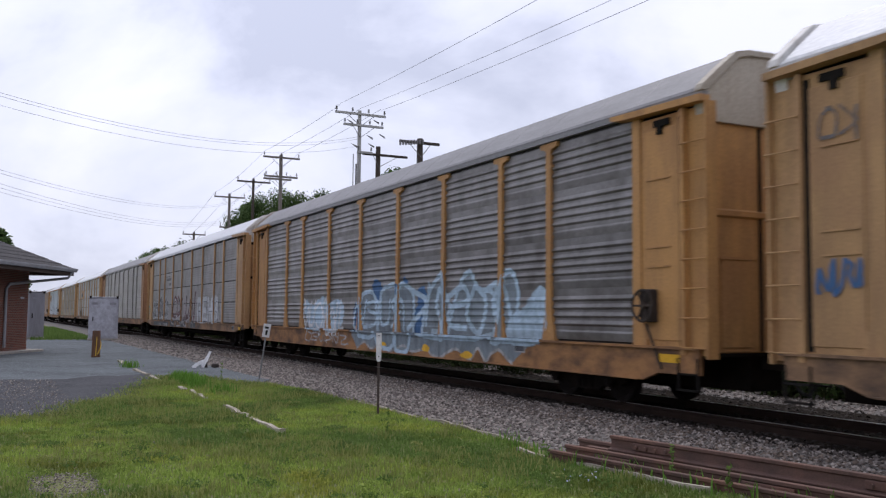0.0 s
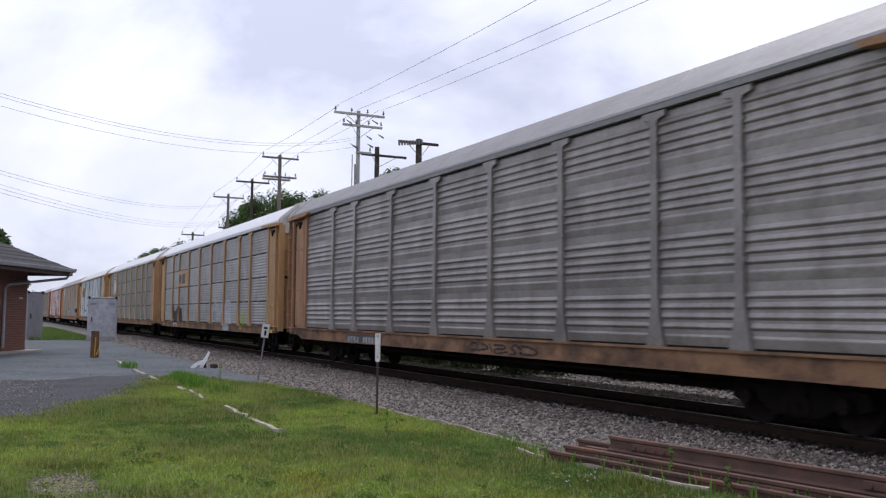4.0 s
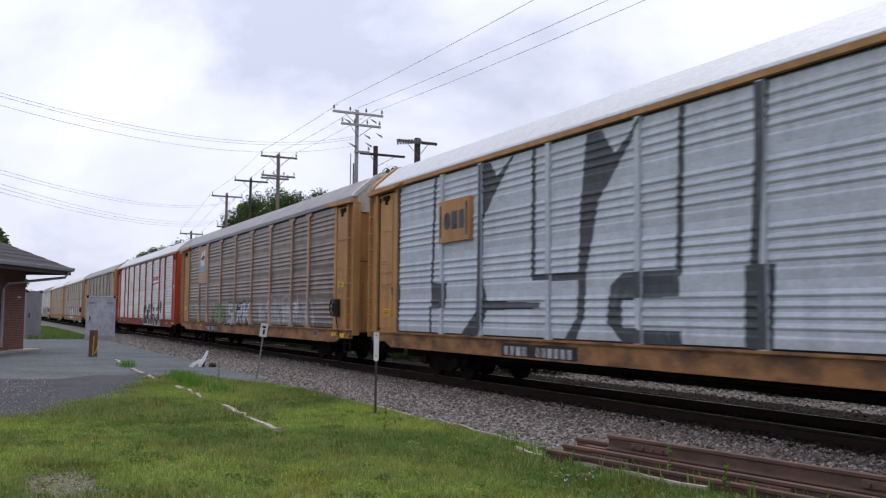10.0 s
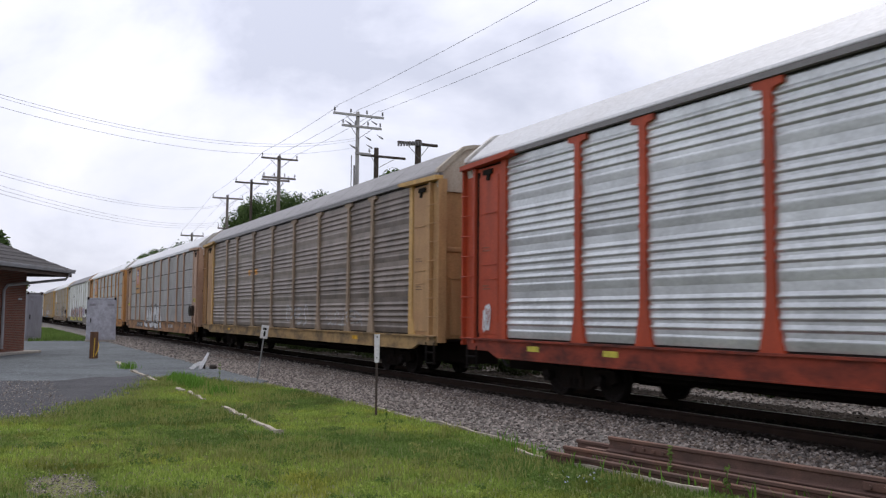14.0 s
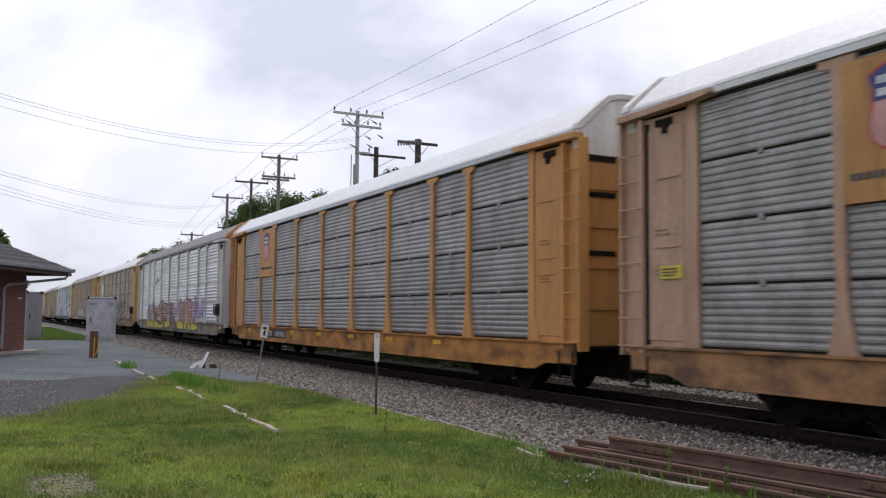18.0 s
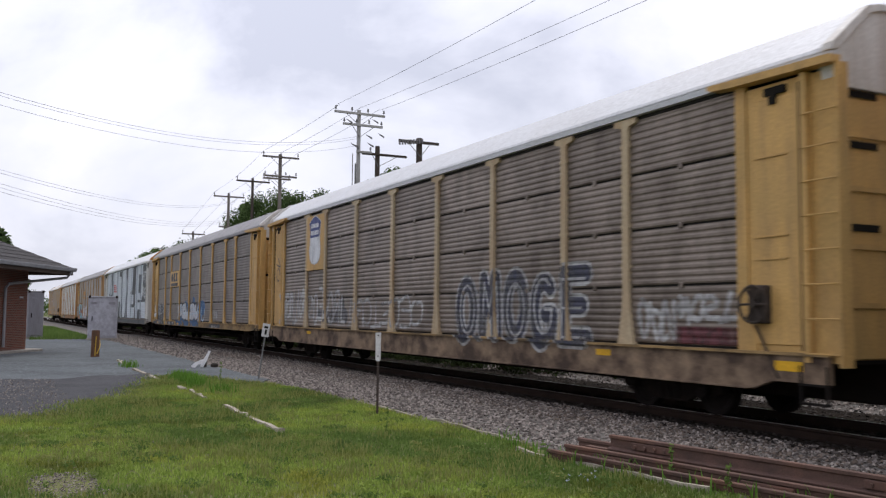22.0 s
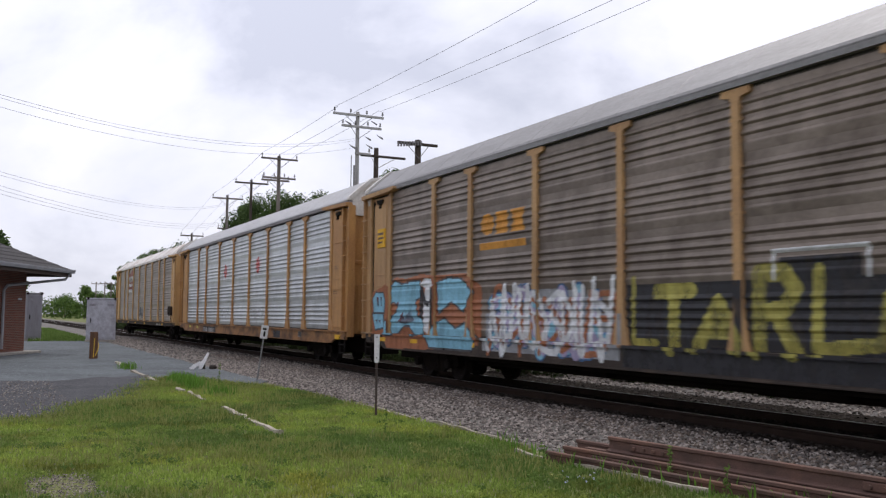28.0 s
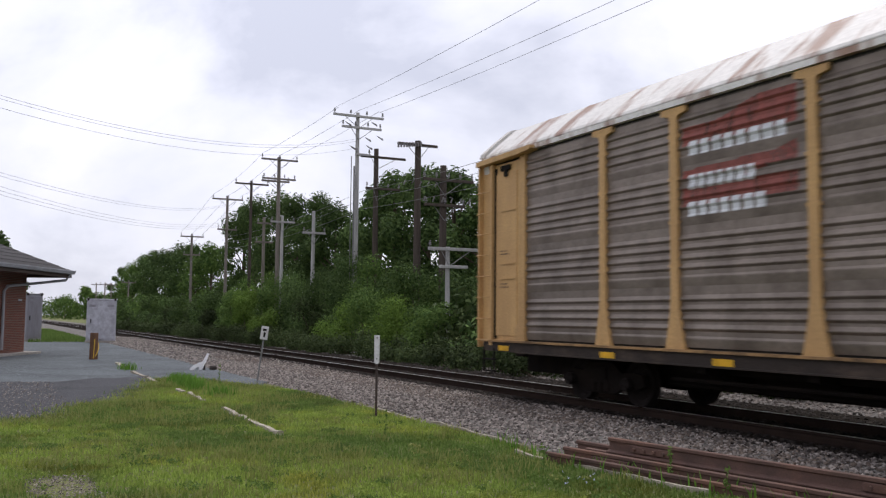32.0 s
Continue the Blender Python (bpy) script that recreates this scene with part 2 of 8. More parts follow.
def paint(name, c, rough=0.6, worn=0.25):
    """Spray paint: blotchy, worn through to the steel in small streaks."""
    m = grimy(name, c, tuple(0.45 * v + 0.02 for v in c), worn, 2.5, STREAK, rough, fine=22, bump=0.04, jitter=0.03)
    N, K = m.node_tree.nodes, m.node_tree.links
    tc = N.new("ShaderNodeTexCoord")
    mp = N.new("ShaderNodeMapping")
    mp.inputs["Scale"].default_value = (1.0, 1.0, 0.45)
    n = N.new("ShaderNodeTexNoise")
    n.inputs["Scale"].default_value, n.inputs["Detail"].default_value, n.inputs["Roughness"].default_value = 3.2, 6.0, 0.7
    r = N.new("ShaderNodeMapRange")
    r.inputs["From Min"].default_value, r.inputs["From Max"].default_value = 0.50 - 0.22 * worn, 0.72 - 0.22 * worn
    r.inputs["To Min"].default_value, r.inputs["To Max"].default_value = 0.10 * worn, min(0.8, 0.10 + worn)
    tr, ms, out = N.new("ShaderNodeBsdfTransparent"), N.new("ShaderNodeMixShader"), N["Material Output"]
    K.new(tc.outputs["Object"], mp.inputs["Vector"])
    K.new(mp.outputs[0], n.inputs["Vector"])
    K.new(n.outputs["Fac"], r.inputs["Value"])
    K.new(r.outputs[0], ms.inputs["Fac"])
    K.new(N["Principled BSDF"].outputs[0], ms.inputs[1])
    K.new(tr.outputs[0], ms.inputs[2])
    K.new(ms.outputs[0], out.inputs["Surface"])
    return m


P = {"white": paint("white_spray_paint", (0.68, 0.70, 0.72)), "black": paint("black_spray_paint", (0.025, 0.025, 0.03)),
     "ice": paint("ice_blue_spray_paint", (0.42, 0.55, 0.66)), "blue": paint("blue_spray_paint", (0.05, 0.13, 0.28)),
     "sky": paint("sky_blue_spray_paint", (0.22, 0.48, 0.62)), "grey": paint("grey_spray_paint", (0.30, 0.31, 0.33)),
     "char": paint("charcoal_spray_paint", (0.07, 0.075, 0.085)), "yellow": paint("yellow_spray_paint", (0.62, 0.55, 0.08)),
     "orange": paint("orange_spray_paint", (0.42, 0.225, 0.145), worn=0.4), "rust": paint("rust_spray_paint", (0.35, 0.13, 0.06)),
     "teal": paint("teal_spray_paint", (0.07, 0.25, 0.22)), "violet": paint("violet_spray_paint", (0.38, 0.33, 0.49)),
     "maroon": paint("maroon_spray_paint", (0.12, 0.035, 0.042), worn=0.5), "red": paint("red_spray_paint", (0.50, 0.06, 0.05)),
     "pink": paint("pink_spray_paint", (0.55, 0.30, 0.30)), "green": paint("green_spray_paint", (0.20, 0.31, 0.17), worn=0.4),
     "lime": paint("lime_spray_paint", (0.35, 0.45, 0.15)), "amber": paint("amber_reflective_paint", (0.75, 0.42, 0.02)),
     "olive": paint("olive_yellow_spray_paint", (0.40, 0.36, 0.085), worn=0.5), "silver": paint("silver_spray_paint", (0.50, 0.52, 0.55)), "navy": paint("navy_blue_paint", (0.06, 0.08, 0.22)),
     "logo_o": paint("orange_lettering_paint", (0.60, 0.27, 0.04)), "dim": paint("faded_white_paint", (0.50, 0.50, 0.50), worn=0.5), "slate": paint("slate_grey_spray_paint", (0.20, 0.24, 0.27)), "edge": paint("grey_outline_spray_paint", (0.13, 0.13, 0.14), worn=0.5),
     "ink": paint("ink_blue_spray_paint", (0.05, 0.052, 0.08), worn=0.45), "stencil": paint("faded_stencil_paint", (0.16, 0.10, 0.06)), "cpred": paint("faded_red_paint", (0.25, 0.07, 0.055), worn=0.35)}


# ---------------------------------------------------------------- mesh helpers
class MB:
    """Collects vertices and faces of one mesh."""

    def __init__(self):
        self.v, self.f = [], []

    def add(self, vs, fs):
        o = len(self.v)
        self.v.extend(vs)
        self.f.extend([tuple(i + o for i in f) for f in fs])
        return self

    def box(self, x0, x1, y0, y1, z0, z1):
        vs = [(x, y, z) for x in (x0, x1) for y in (y0, y1) for z in (z0, z1)]
        return self.add(vs, [(0, 1, 3, 2), (4, 6, 7, 5), (0, 4, 5, 1), (2, 3, 7, 6), (0, 2, 6, 4), (1, 5, 7, 3)])

    def cbox(self, x0, x1, y0, y1, z0, z1, c=0.01):
        """A box whose edges along all sides are chamfered by c."""
        vs, ix = [], {}
        for i, x in enumerate((x0, x1)):
            for j, y in enumerate((y0, y1)):
                for k, z in enumerate((z0, z1)):
                    sx, sy, sz = 1 - 2 * i, 1 - 2 * j, 1 - 2 * k
                    for a, d in enumerate(((0, sy, sz), (sx, 0, sz), (sx, sy, 0))):
                        ix[i, j, k, a] = len(vs)
                        vs.append((x + c * d[0], y + c * d[1], z + c * d[2]))
        fs = []
        for i in (0, 1):
            q = [ix[i, 0, 0, 0], ix[i, 0, 1, 0], ix[i, 1, 1, 0], ix[i, 1, 0, 0]]
            fs.append(q if i == 0 else q[::-1])
            q = [ix[0, i, 0, 1], ix[1, i, 0, 1], ix[1, i, 1, 1], ix[0, i, 1, 1]]
            fs.append(q if i == 0 else q[::-1])
            q = [ix[0, 0, i, 2], ix[0, 1, i, 2], ix[1, 1, i, 2], ix[1, 0, i, 2]]
            fs.append(q if i == 0 else q[::-1])
        for i in (0, 1):
            for j in (0, 1):
                fs.append((ix[i, j, 0, 0], ix[i, j, 1, 0], ix[i, j, 1, 1], ix[i, j, 0, 1]))
                fs.append((ix[i, 0, j, 0], ix[i, 1, j, 0], ix[i, 1, j, 2], ix[i, 0, j, 2]))
                fs.append((ix[0, i, j, 1], ix[1, i, j, 1], ix[1, i, j, 2], ix[0, i, j, 2]))
        for i in (0, 1):
            for j in (0, 1):
                for k in (0, 1):
                    fs.append((ix[i, j, k, 0], ix[i, j, k, 1], ix[i, j, k, 2]))
        return self.add(vs, fs)

    def prism(self, pts, axis, a, b):
        """Extrudes a 2D outline along an axis from a to b."""
        n = len(pts)

        def at(p, d):
            return {"x": (d, p[0], p[1]), "y": (p[0], d, p[1]), "z": (p[0], p[1], d)}[axis]

        vs = [at(p, a) for p in pts] + [at(p, b) for p in pts]
        fs = [tuple(range(n)), tuple(range(2 * n - 1, n - 1, -1))]
        fs += [(i, (i + 1) % n, n + (i + 1) % n, n + i) for i in range(n)]
        return self.add(vs, fs)

    def tube(self, p, q, r, n=8, r2=None):
        p, q = Vector(p), Vector(q)
        d = (q - p).normalized()
        s = d.orthogonal().normalized()
        t = d.cross(s)
        r2 = r if r2 is None else r2
        vs = [tuple(p + r * (math.cos(6.2832 * i / n) * s + math.sin(6.2832 * i / n) * t)) for i in range(n)]
        vs += [tuple(q + r2 * (math.cos(6.2832 * i / n) * s + math.sin(6.2832 * i / n) * t)) for i in range(n)]
        fs = [tuple(range(n)), tuple(range(2 * n - 1, n - 1, -1))] + [(i, (i + 1) % n, n + (i + 1) % n, n + i) for i in range(n)]
        return self.add(vs, fs)

    def sweep(self, pts, r, n=6):
        """One continuous tube through the points."""
        pts = [Vector(q) for q in pts]
        o = len(self.v)
        for i, q in enumerate(pts):
            d = (pts[min(i + 1, len(pts) - 1)] - pts[max(i - 1, 0)]).normalized()
            s = d.cross(Vector((0.03, 0.02, 1.0))).normalized()
            t = d.cross(s)
            self.v += [tuple(q + r * (math.cos(6.2832 * k / n) * s + math.sin(6.2832 * k / n) * t)) for k in range(n)]
        m = len(pts)
        self.f += [(o + i * n + k, o + i * n + (k + 1) % n, o + (i + 1) * n + (k + 1) % n, o + (i + 1) * n + k) for i in range(m - 1) for k in range(n)]
        self.f += [tuple(range(o, o + n)), tuple(range(o + (m - 1) * n, o + m * n))]
        return self

    def mesh(self, name, smooth=False):
        me = bpy.data.meshes.new(name)
        me.from_pydata(self.v, [], self.f)
        bm = bmesh.new()
        bm.from_mesh(me)
        bmesh.ops.recalc_face_normals(bm, faces=bm.faces)
        bm.to_mesh(me)
        bm.free()
        me.materials.append(None)
        if smooth:
            me.polygons.foreach_set("use_smooth", [True] * len(me.polygons))
        return me


def part(name, me, material, parent=None, m=None, label=""):
    """Links a mesh as one object, under a parent if given; the mesh may be shared, the material belongs to the object."""
    if isinstance(me, MB):
        me = me.mesh(name)
    ob = new(name, me)
    if parent is not None:
        ob.parent = parent
    if m is not None:
        ob.matrix_basis = m
    if not me.materials:
        me.materials.append(None)
    ob.material_slots[0].link = "OBJECT"
    ob.material_slots[0].material = material
    return tagged(ob, label)


def thing(name, label, category, m=None, group="", kind=""):
    ob = new(name)
    ob.empty_display_size = 0.3
    if m is not None:
        ob.matrix_basis = m
    return tagged(ob, label, category, group, kind)

# ---------------------------------------------------------------- the train: one kind of car, in many coats
PITCH = 28.70                      # coupler to coupler
TRACK_Y = 11.62
Z_SILL, Z_EAVE = 1.10, 5.16
BAY_A, BAY_N, BAY_B = 2.81, 1.96, 2.854
HALF = BAY_A + BAY_N + 2.5 * BAY_B
POSTS = [-HALF, -HALF + BAY_A] + [-HALF + BAY_A + BAY_N + i * BAY_B for i in range(6)] + [HALF - BAY_A, HALF]
END = 13.74
Y_PANEL, Y_POST = -1.40, -1.468     # near side; the far side is the same turned round
ROWS, Z0 = 4, 1.16
ROW_H = (5.12 - Z0) / ROWS
RIB = 0.055


def rib_profile(style):
    """Outline of one panel over its height: (height, outward depth)."""
    pts = []
    if style == "coarse":
        # a broad bulge at the foot, a flat, then four sharp ribs and a flat top
        pts += [(0.0, 0.0), (0.02, 0.003), (0.13, 0.016), (0.15, 0.016), (0.185, 0.0)]
        for g in (0.29, 0.448, 0.606, 0.764):
            pts += [(g - 0.030, 0.0), (g + 0.006, 0.030), (g + 0.020, 0.031), (g + 0.084, 0.0)]
        pts += [(ROW_H, 0.0)]
    else:
        n = 8
        top = ROW_H - 0.036
        pitch, z = top / n, 0.0
        for i in range(n):
            pts += [(z + 0.003, 0.0), (z + 0.031, RIB * 0.23), (z + 0.072, RIB * 0.23), (z + 0.102, 0.0)]
            z += pitch
        pts.append((top, 0.0))
    return pts


PROFILES = {s: rib_profile(s) for s in ("coarse", "seam")}


def depth_at(style, z):
    zl = (z - Z0) % ROW_H
    pr = PROFILES[style]
    for (a, da), (b, db) in zip(pr, pr[1:]):
        if a <= zl <= b:
            return da + (db - da) * (zl - a) / max(b - a, 1e-6)
    return 0.0


CACHE = {}


def cached(key, make):
    if key not in CACHE:
        CACHE[key] = make()
    return CACHE[key]


def panel_mesh(style, w, rows=1):
    def make():
        mb = MB()
        for r in range(rows):
            pr = PROFILES[style]
            vs = [(x, -d, z + r * ROW_H) for z, d in pr for x in (0.0, w)]
            vs += [(x, 0.02, z + r * ROW_H) for z in (pr[0][0], pr[-1][0]) for x in (0.0, w)]
            n = len(pr)
            fs = [(2 * i, 2 * i + 1, 2 * i + 3, 2 * i + 2) for i in range(n - 1)]
            fs += [(2 * n, 2 * n + 2, 2 * n + 3, 2 * n + 1), (0, 2 * n, 2 * n + 1, 1), (2 * n - 2, 2 * n - 1, 2 * n + 3, 2 * n + 2)]
            mb.add(vs, fs)
        return mb.mesh("panel")

    return cached(("panel", style, round(w, 3), rows), make)


def post_mesh(kind):
    """kind 'cap': broad cap and flared foot; 'plain': straight; 'end': broad post beside the end door."""
    def make():
        h0, h1 = Z_SILL - 0.01, Z_EAVE - 0.02
        lugs = [1.75 + 0.72 * i for i in range(5)]       # bolted lugs along both edges
        if kind == "end":
            o = [(-0.10, h0), (0.30, h0), (0.26, h0 + 0.3), (0.13, h0 + 0.5), (0.11, h1), (-0.10, h1)]
        else:
            w = 0.085 if kind == "cap" else 0.068
            edge = [(0.24, h0), (0.20, h0 + 0.16), (0.11, h0 + 0.62), (w, h0 + 0.95)] if kind == "cap" else [(0.09, h0), (w, h0 + 0.4)]
            for z in lugs:
                if z > edge[-1][1]:
                    edge += [(w, z), (w + 0.03, z), (w + 0.03, z + 0.05), (w, z + 0.05)]
            edge += [(w, h1 - 0.2), (0.11, h1 - 0.14), (0.30, h1 - 0.10), (0.30, h1)] if kind == "cap" else [(w, h1)]
            o = edge + [(-x, z) for x, z in reversed(edge)]
        mb = MB().prism(o, "y", Y_POST, Y_PANEL + 0.02)
        return mb.mesh("post")

    return cached(("post", kind), make)


def roof_section(grow=0.0):
    pts = [(-1.50, 5.255), (-1.50, 5.275), (-1.47, 5.33), (-1.12, 5.645), (-0.76, 5.945), (-0.50, 6.0), (0.0, 6.02)]
    pts = [(y * (1 + grow * 0.6), z + (grow if z > 5.28 else 0)) for y, z in pts]
    return pts + [(-y, z) for y, z in reversed(pts[:-1])]


def roof_mesh(ribbed):
    def make():
        mb = MB()
        xs = [-END + 0.18]
        n = 36 if ribbed else 18
        for i in range(n):
            a = -END + 0.35 + (2 * END - 0.7) * i / n
            b = -END + 0.35 + (2 * END - 0.7) * (i + 1) / n
            xs += [a + 0.02, b - 0.07, b - 0.05, b]
        xs.append(END - 0.18)
        secs = []
        for i, x in enumerate(xs):
            g = 0.005 if (i % 4 in (3, 0) and 0 < i < len(xs) - 1) else 0.0
            if i in (0, len(xs) - 1):
                g = -0.05
            secs.append([(x, y, z) for y, z in roof_section(g)])
        k = len(secs[0])
        vs = [p for s in secs for p in s]
        fs = [(i * k + j, (i + 1) * k + j, (i + 1) * k + j + 1, i * k + j + 1) for i in range(len(secs) - 1) for j in range(k - 1)]
        # underside
        fs += [(i * k, i * k + k - 1, (i + 1) * k + k - 1, (i + 1) * k) for i in range(len(secs) - 1)]
        fs += [tuple(range(k)), tuple(range((len(secs) - 1) * k, len(secs) * k))]
        mb.add(vs, fs)
        return mb.mesh("roof")

    return cached(("roof", ribbed), make)


def hood_mesh():
    """Raised arched rim where the roof ends."""
    def make():
        mb = MB()
        a, b = roof_section(0.035), roof_section(-0.06)
        n = len(a)
        vs = [(x, y, z) for x in (-0.09, 0.09) for s in (a, b) for y, z in s]
        fs = []
        for i in range(n - 1):
            fs += [(i, i + 1, 2 * n + i + 1, 2 * n + i), (n + i, n + i + 1, 3 * n + i + 1, 3 * n + i),
                   (i, i + 1, n + i + 1, n + i), (2 * n + i, 2 * n + i + 1, 3 * n + i + 1, 3 * n + i)]
        fs += [(0, n, 3 * n, 2 * n), (n - 1, 2 * n - 1, 4 * n - 1, 3 * n - 1)]
        return mb.add(vs, fs).mesh("roof_rim")

    return cached("hood", make)


def sill_mesh(depth):
    """Side sill whose lower edge hangs at the height depth and is cut up at the car's ends."""
    def make():
        e, d = END - 0.25, depth
        u = min(0.88, d + 0.14)
        o = [(-e, 1.10), (-e, u), (-12.5, u), (-12.1, d), (12.1, d), (12.5, u), (e, u), (e, 1.10)]
        mb = MB().prism(o, "y", -1.50, -1.42)
        mb.box(-12.0, 12.0, -1.535, -1.42, d - 0.005, d + 0.02)
        return mb.mesh("side_sill")

    return cached(("sill", depth), make)


def deck_mesh():
    def make():
        mb = MB()
        mb.box(-END + 0.2, END - 0.2, -1.41, 1.41, 0.98, 1.06)
        mb.box(-END + 0.3, END - 0.3, -0.36, 0.36, 0.40, 0.98)
        mb.box(-7.6, 7.6, -0.95, 0.95, 0.72, 0.98)
        for x in (-6.6, -4.4, -2.2, 0.0, 2.2, 4.4, 6.6):
            mb.prism([(-1.40, 0.98), (-1.40, 0.76), (-0.36, 0.55), (0.36, 0.55), (1.40, 0.76), (1.40, 0.98)], "x", x - 0.09, x + 0.09)
        for x in (-9.75, 9.75):
            mb.prism([(-1.40, 0.98), (-1.40, 0.84), (-0.5, 0.72), (0.5, 0.72), (1.40, 0.84), (1.40, 0.98)], "x", x - 0.2, x + 0.2)
        return mb.mesh("underframe")

    return cached("deck", make)


def bogie_frame_mesh():
    def make():
        mb = MB()
        o = [(-1.28, 0.40), (-1.22, 0.60), (-0.95, 0.63), (-0.62, 0.60), (-0.35, 0.78), (0.35, 0.78), (0.62, 0.60), (0.95, 0.63), (1.22, 0.60),
             (1.28, 0.40), (1.10, 0.33), (0.72, 0.36), (0.42, 0.20), (-0.42, 0.20), (-0.72, 0.36), (-1.10, 0.33)]
        for y in (-1.02, 0.90):
            mb.prism(o, "y", y, y + 0.12)
        mb.box(-0.2, 0.2, -1.06, 1.06, 0.40, 0.68)
        return mb.mesh("side_frame")

    return cached("bogie", make)


def wheelset_mesh():
    """Axle with two dished wheels; the axle's centre is the origin."""
    def make():
        mb = MB()
        mb.tube((0, -1.12, 0), (0, 1.12, 0), 0.075, 10)
        for s in (-1, 1):
            y = s * 0.755
            n = 28
            prof = [(0.10, 0.07), (0.14, 0.03), (0.30, 0.015), (0.345, 0.06), (0.42, 0.065), (0.42, -0.05), (0.445, -0.065), (0.445, -0.09), (0.345, -0.085),
                    (0.30, -0.02), (0.10, -0.06)]
            vs, fs, k = [], [], len(prof)
            for i in range(n):
                a = 6.28318 * i / n
                vs += [(r * math.cos(a), y + s * d, r * math.sin(a)) for r, d in prof]
            for i in range(n):
                j = (i + 1) % n
                fs += [(i * k + q, i * k + (q + 1) % k, j * k + (q + 1) % k, j * k + q) for q in range(k)]
            mb.add(vs, fs)
            # bearing cap with three bolts
            mb.tube((0, s * 1.05, 0), (0, s * 1.16, 0), 0.12, 10)
            for b in range(3):
                a = 2.094 * b
                mb.tube((0.07 * math.cos(a), s * 1.16, 0.07 * math.sin(a)), (0.07 * math.cos(a), s * 1.19, 0.07 * math.sin(a)), 0.02, 6)
        return mb.mesh("wheelset")

    return cached("wheelset", make)


def end_sheet_mesh():
    def make():
        mb = MB()
        mb.box(12.03, 13.16, -1.44, -1.38, 1.10, 5.03)
        return mb.mesh("end_panel")

    return cached("endsheet", make)


def ladder_mesh():
    def make():
        mb = MB()
        mb.box(13.20, 13.72, -1.42, -1.36, 1.00, 5.03)
        mb.box(13.68, 13.73, -1.53, -1.30, 0.95, 5.08)
        return mb.mesh("ladder_post")

    return cached("ladder", make)


def rung_mesh():
    return cached("rung", lambda: MB().tube((13.14, -1.555, 0), (13.74, -1.555, 0), 0.013, 6).mesh("rung"))


def end_door_mesh():
    def make():
        mb = MB()
        mb.cbox(13.42, 13.56, -1.36, 1.36, 1.04, 4.78, 0.02)
        return mb.mesh("end_door")

    return cached("enddoor", make)


def gable_mesh():
    def make():
        pts = [(y * 0.985, z - 0.04) for y, z in roof_section(0)]
        pts = [(-1.40, 4.78)] + pts + [(1.40, 4.78)]
        return MB().prism(pts, "x", 13.40, 13.62).mesh("gable")

    return cached("gable", make)


def cap_mesh():
    """Bracket at the eave over the end door."""
    def make():
        mb = MB()
        mb.prism([(11.36, 5.16), (11.42, 5.13), (11.8, 5.10), (13.70, 5.06), (13.70, 5.17), (11.36, 5.22)], "y", -1.62, -1.40)
        return mb.mesh("eave_bracket")

    return cached("cap", make)


def coupler_mesh():
    def make():
        mb = MB()
        mb.box(13.3, 13.95, -0.10, 0.10, 0.76, 0.96)
        mb.prism([(13.95, -0.14), (14.26, -0.20), (14.34, -0.05), (14.26, 0.06), (14.34, 0.16), (14.05, 0.22), (13.95, 0.14)], "z", 0.70, 1.02)
        return mb.mesh("coupler")

    return cached("coupler", make)


def hose_mesh():
    def make():
        pts = [(13.6 + 0.62 * i / 8, 0.35 + 0.01 * i, 0.72 - 0.36 * math.sin(3.1416 * i / 8)) for i in range(9)]
        return MB().sweep(pts, 0.028).mesh("brake_hose")

    return cached("hose", make)


def step_mesh():
    def make():
        mb = MB()
        for x in (13.0, 13.45):
            mb.box(x, x + 0.03, -1.52, -1.48, 0.42, 0.95)
        for z in (0.42, 0.68):
            mb.box(13.0, 13.48, -1.54, -1.44, z, z + 0.03)
        return mb.mesh("sill_step")

    return cached("step", make)


def handbrake_mesh():
    def make():
        mb = MB()
        n, R = 18, 0.27
        ring = [(12.30 + R * math.cos(6.2832 * i / n), -1.66, 1.80 + R * math.sin(6.2832 * i / n)) for i in range(n)]
        for i in range(n):
            mb.tube(ring[i], ring[(i + 1) % n], 0.022, 6)
        for i in range(0, n, 3):
            mb.tube((12.30, -1.64, 1.80), ring[i], 0.018, 6)
        mb.cbox(12.14, 12.46, -1.60, -1.44, 1.52, 2.08, 0.02)
        mb.tube((12.3, -1.60, 1.8), (12.3, -1.68, 1.8), 0.06, 10)
        mb.tube((12.22, -1.52, 1.5), (12.62, -1.52, 0.75), 0.02, 6)
        return mb.mesh("hand_brake")

    return cached("handbrake", make)


TURN = pose(0, 0, 0, 0, 0, 180)
GROUP = "covered cars of the freight train"
WHEELS, CARS = [], []


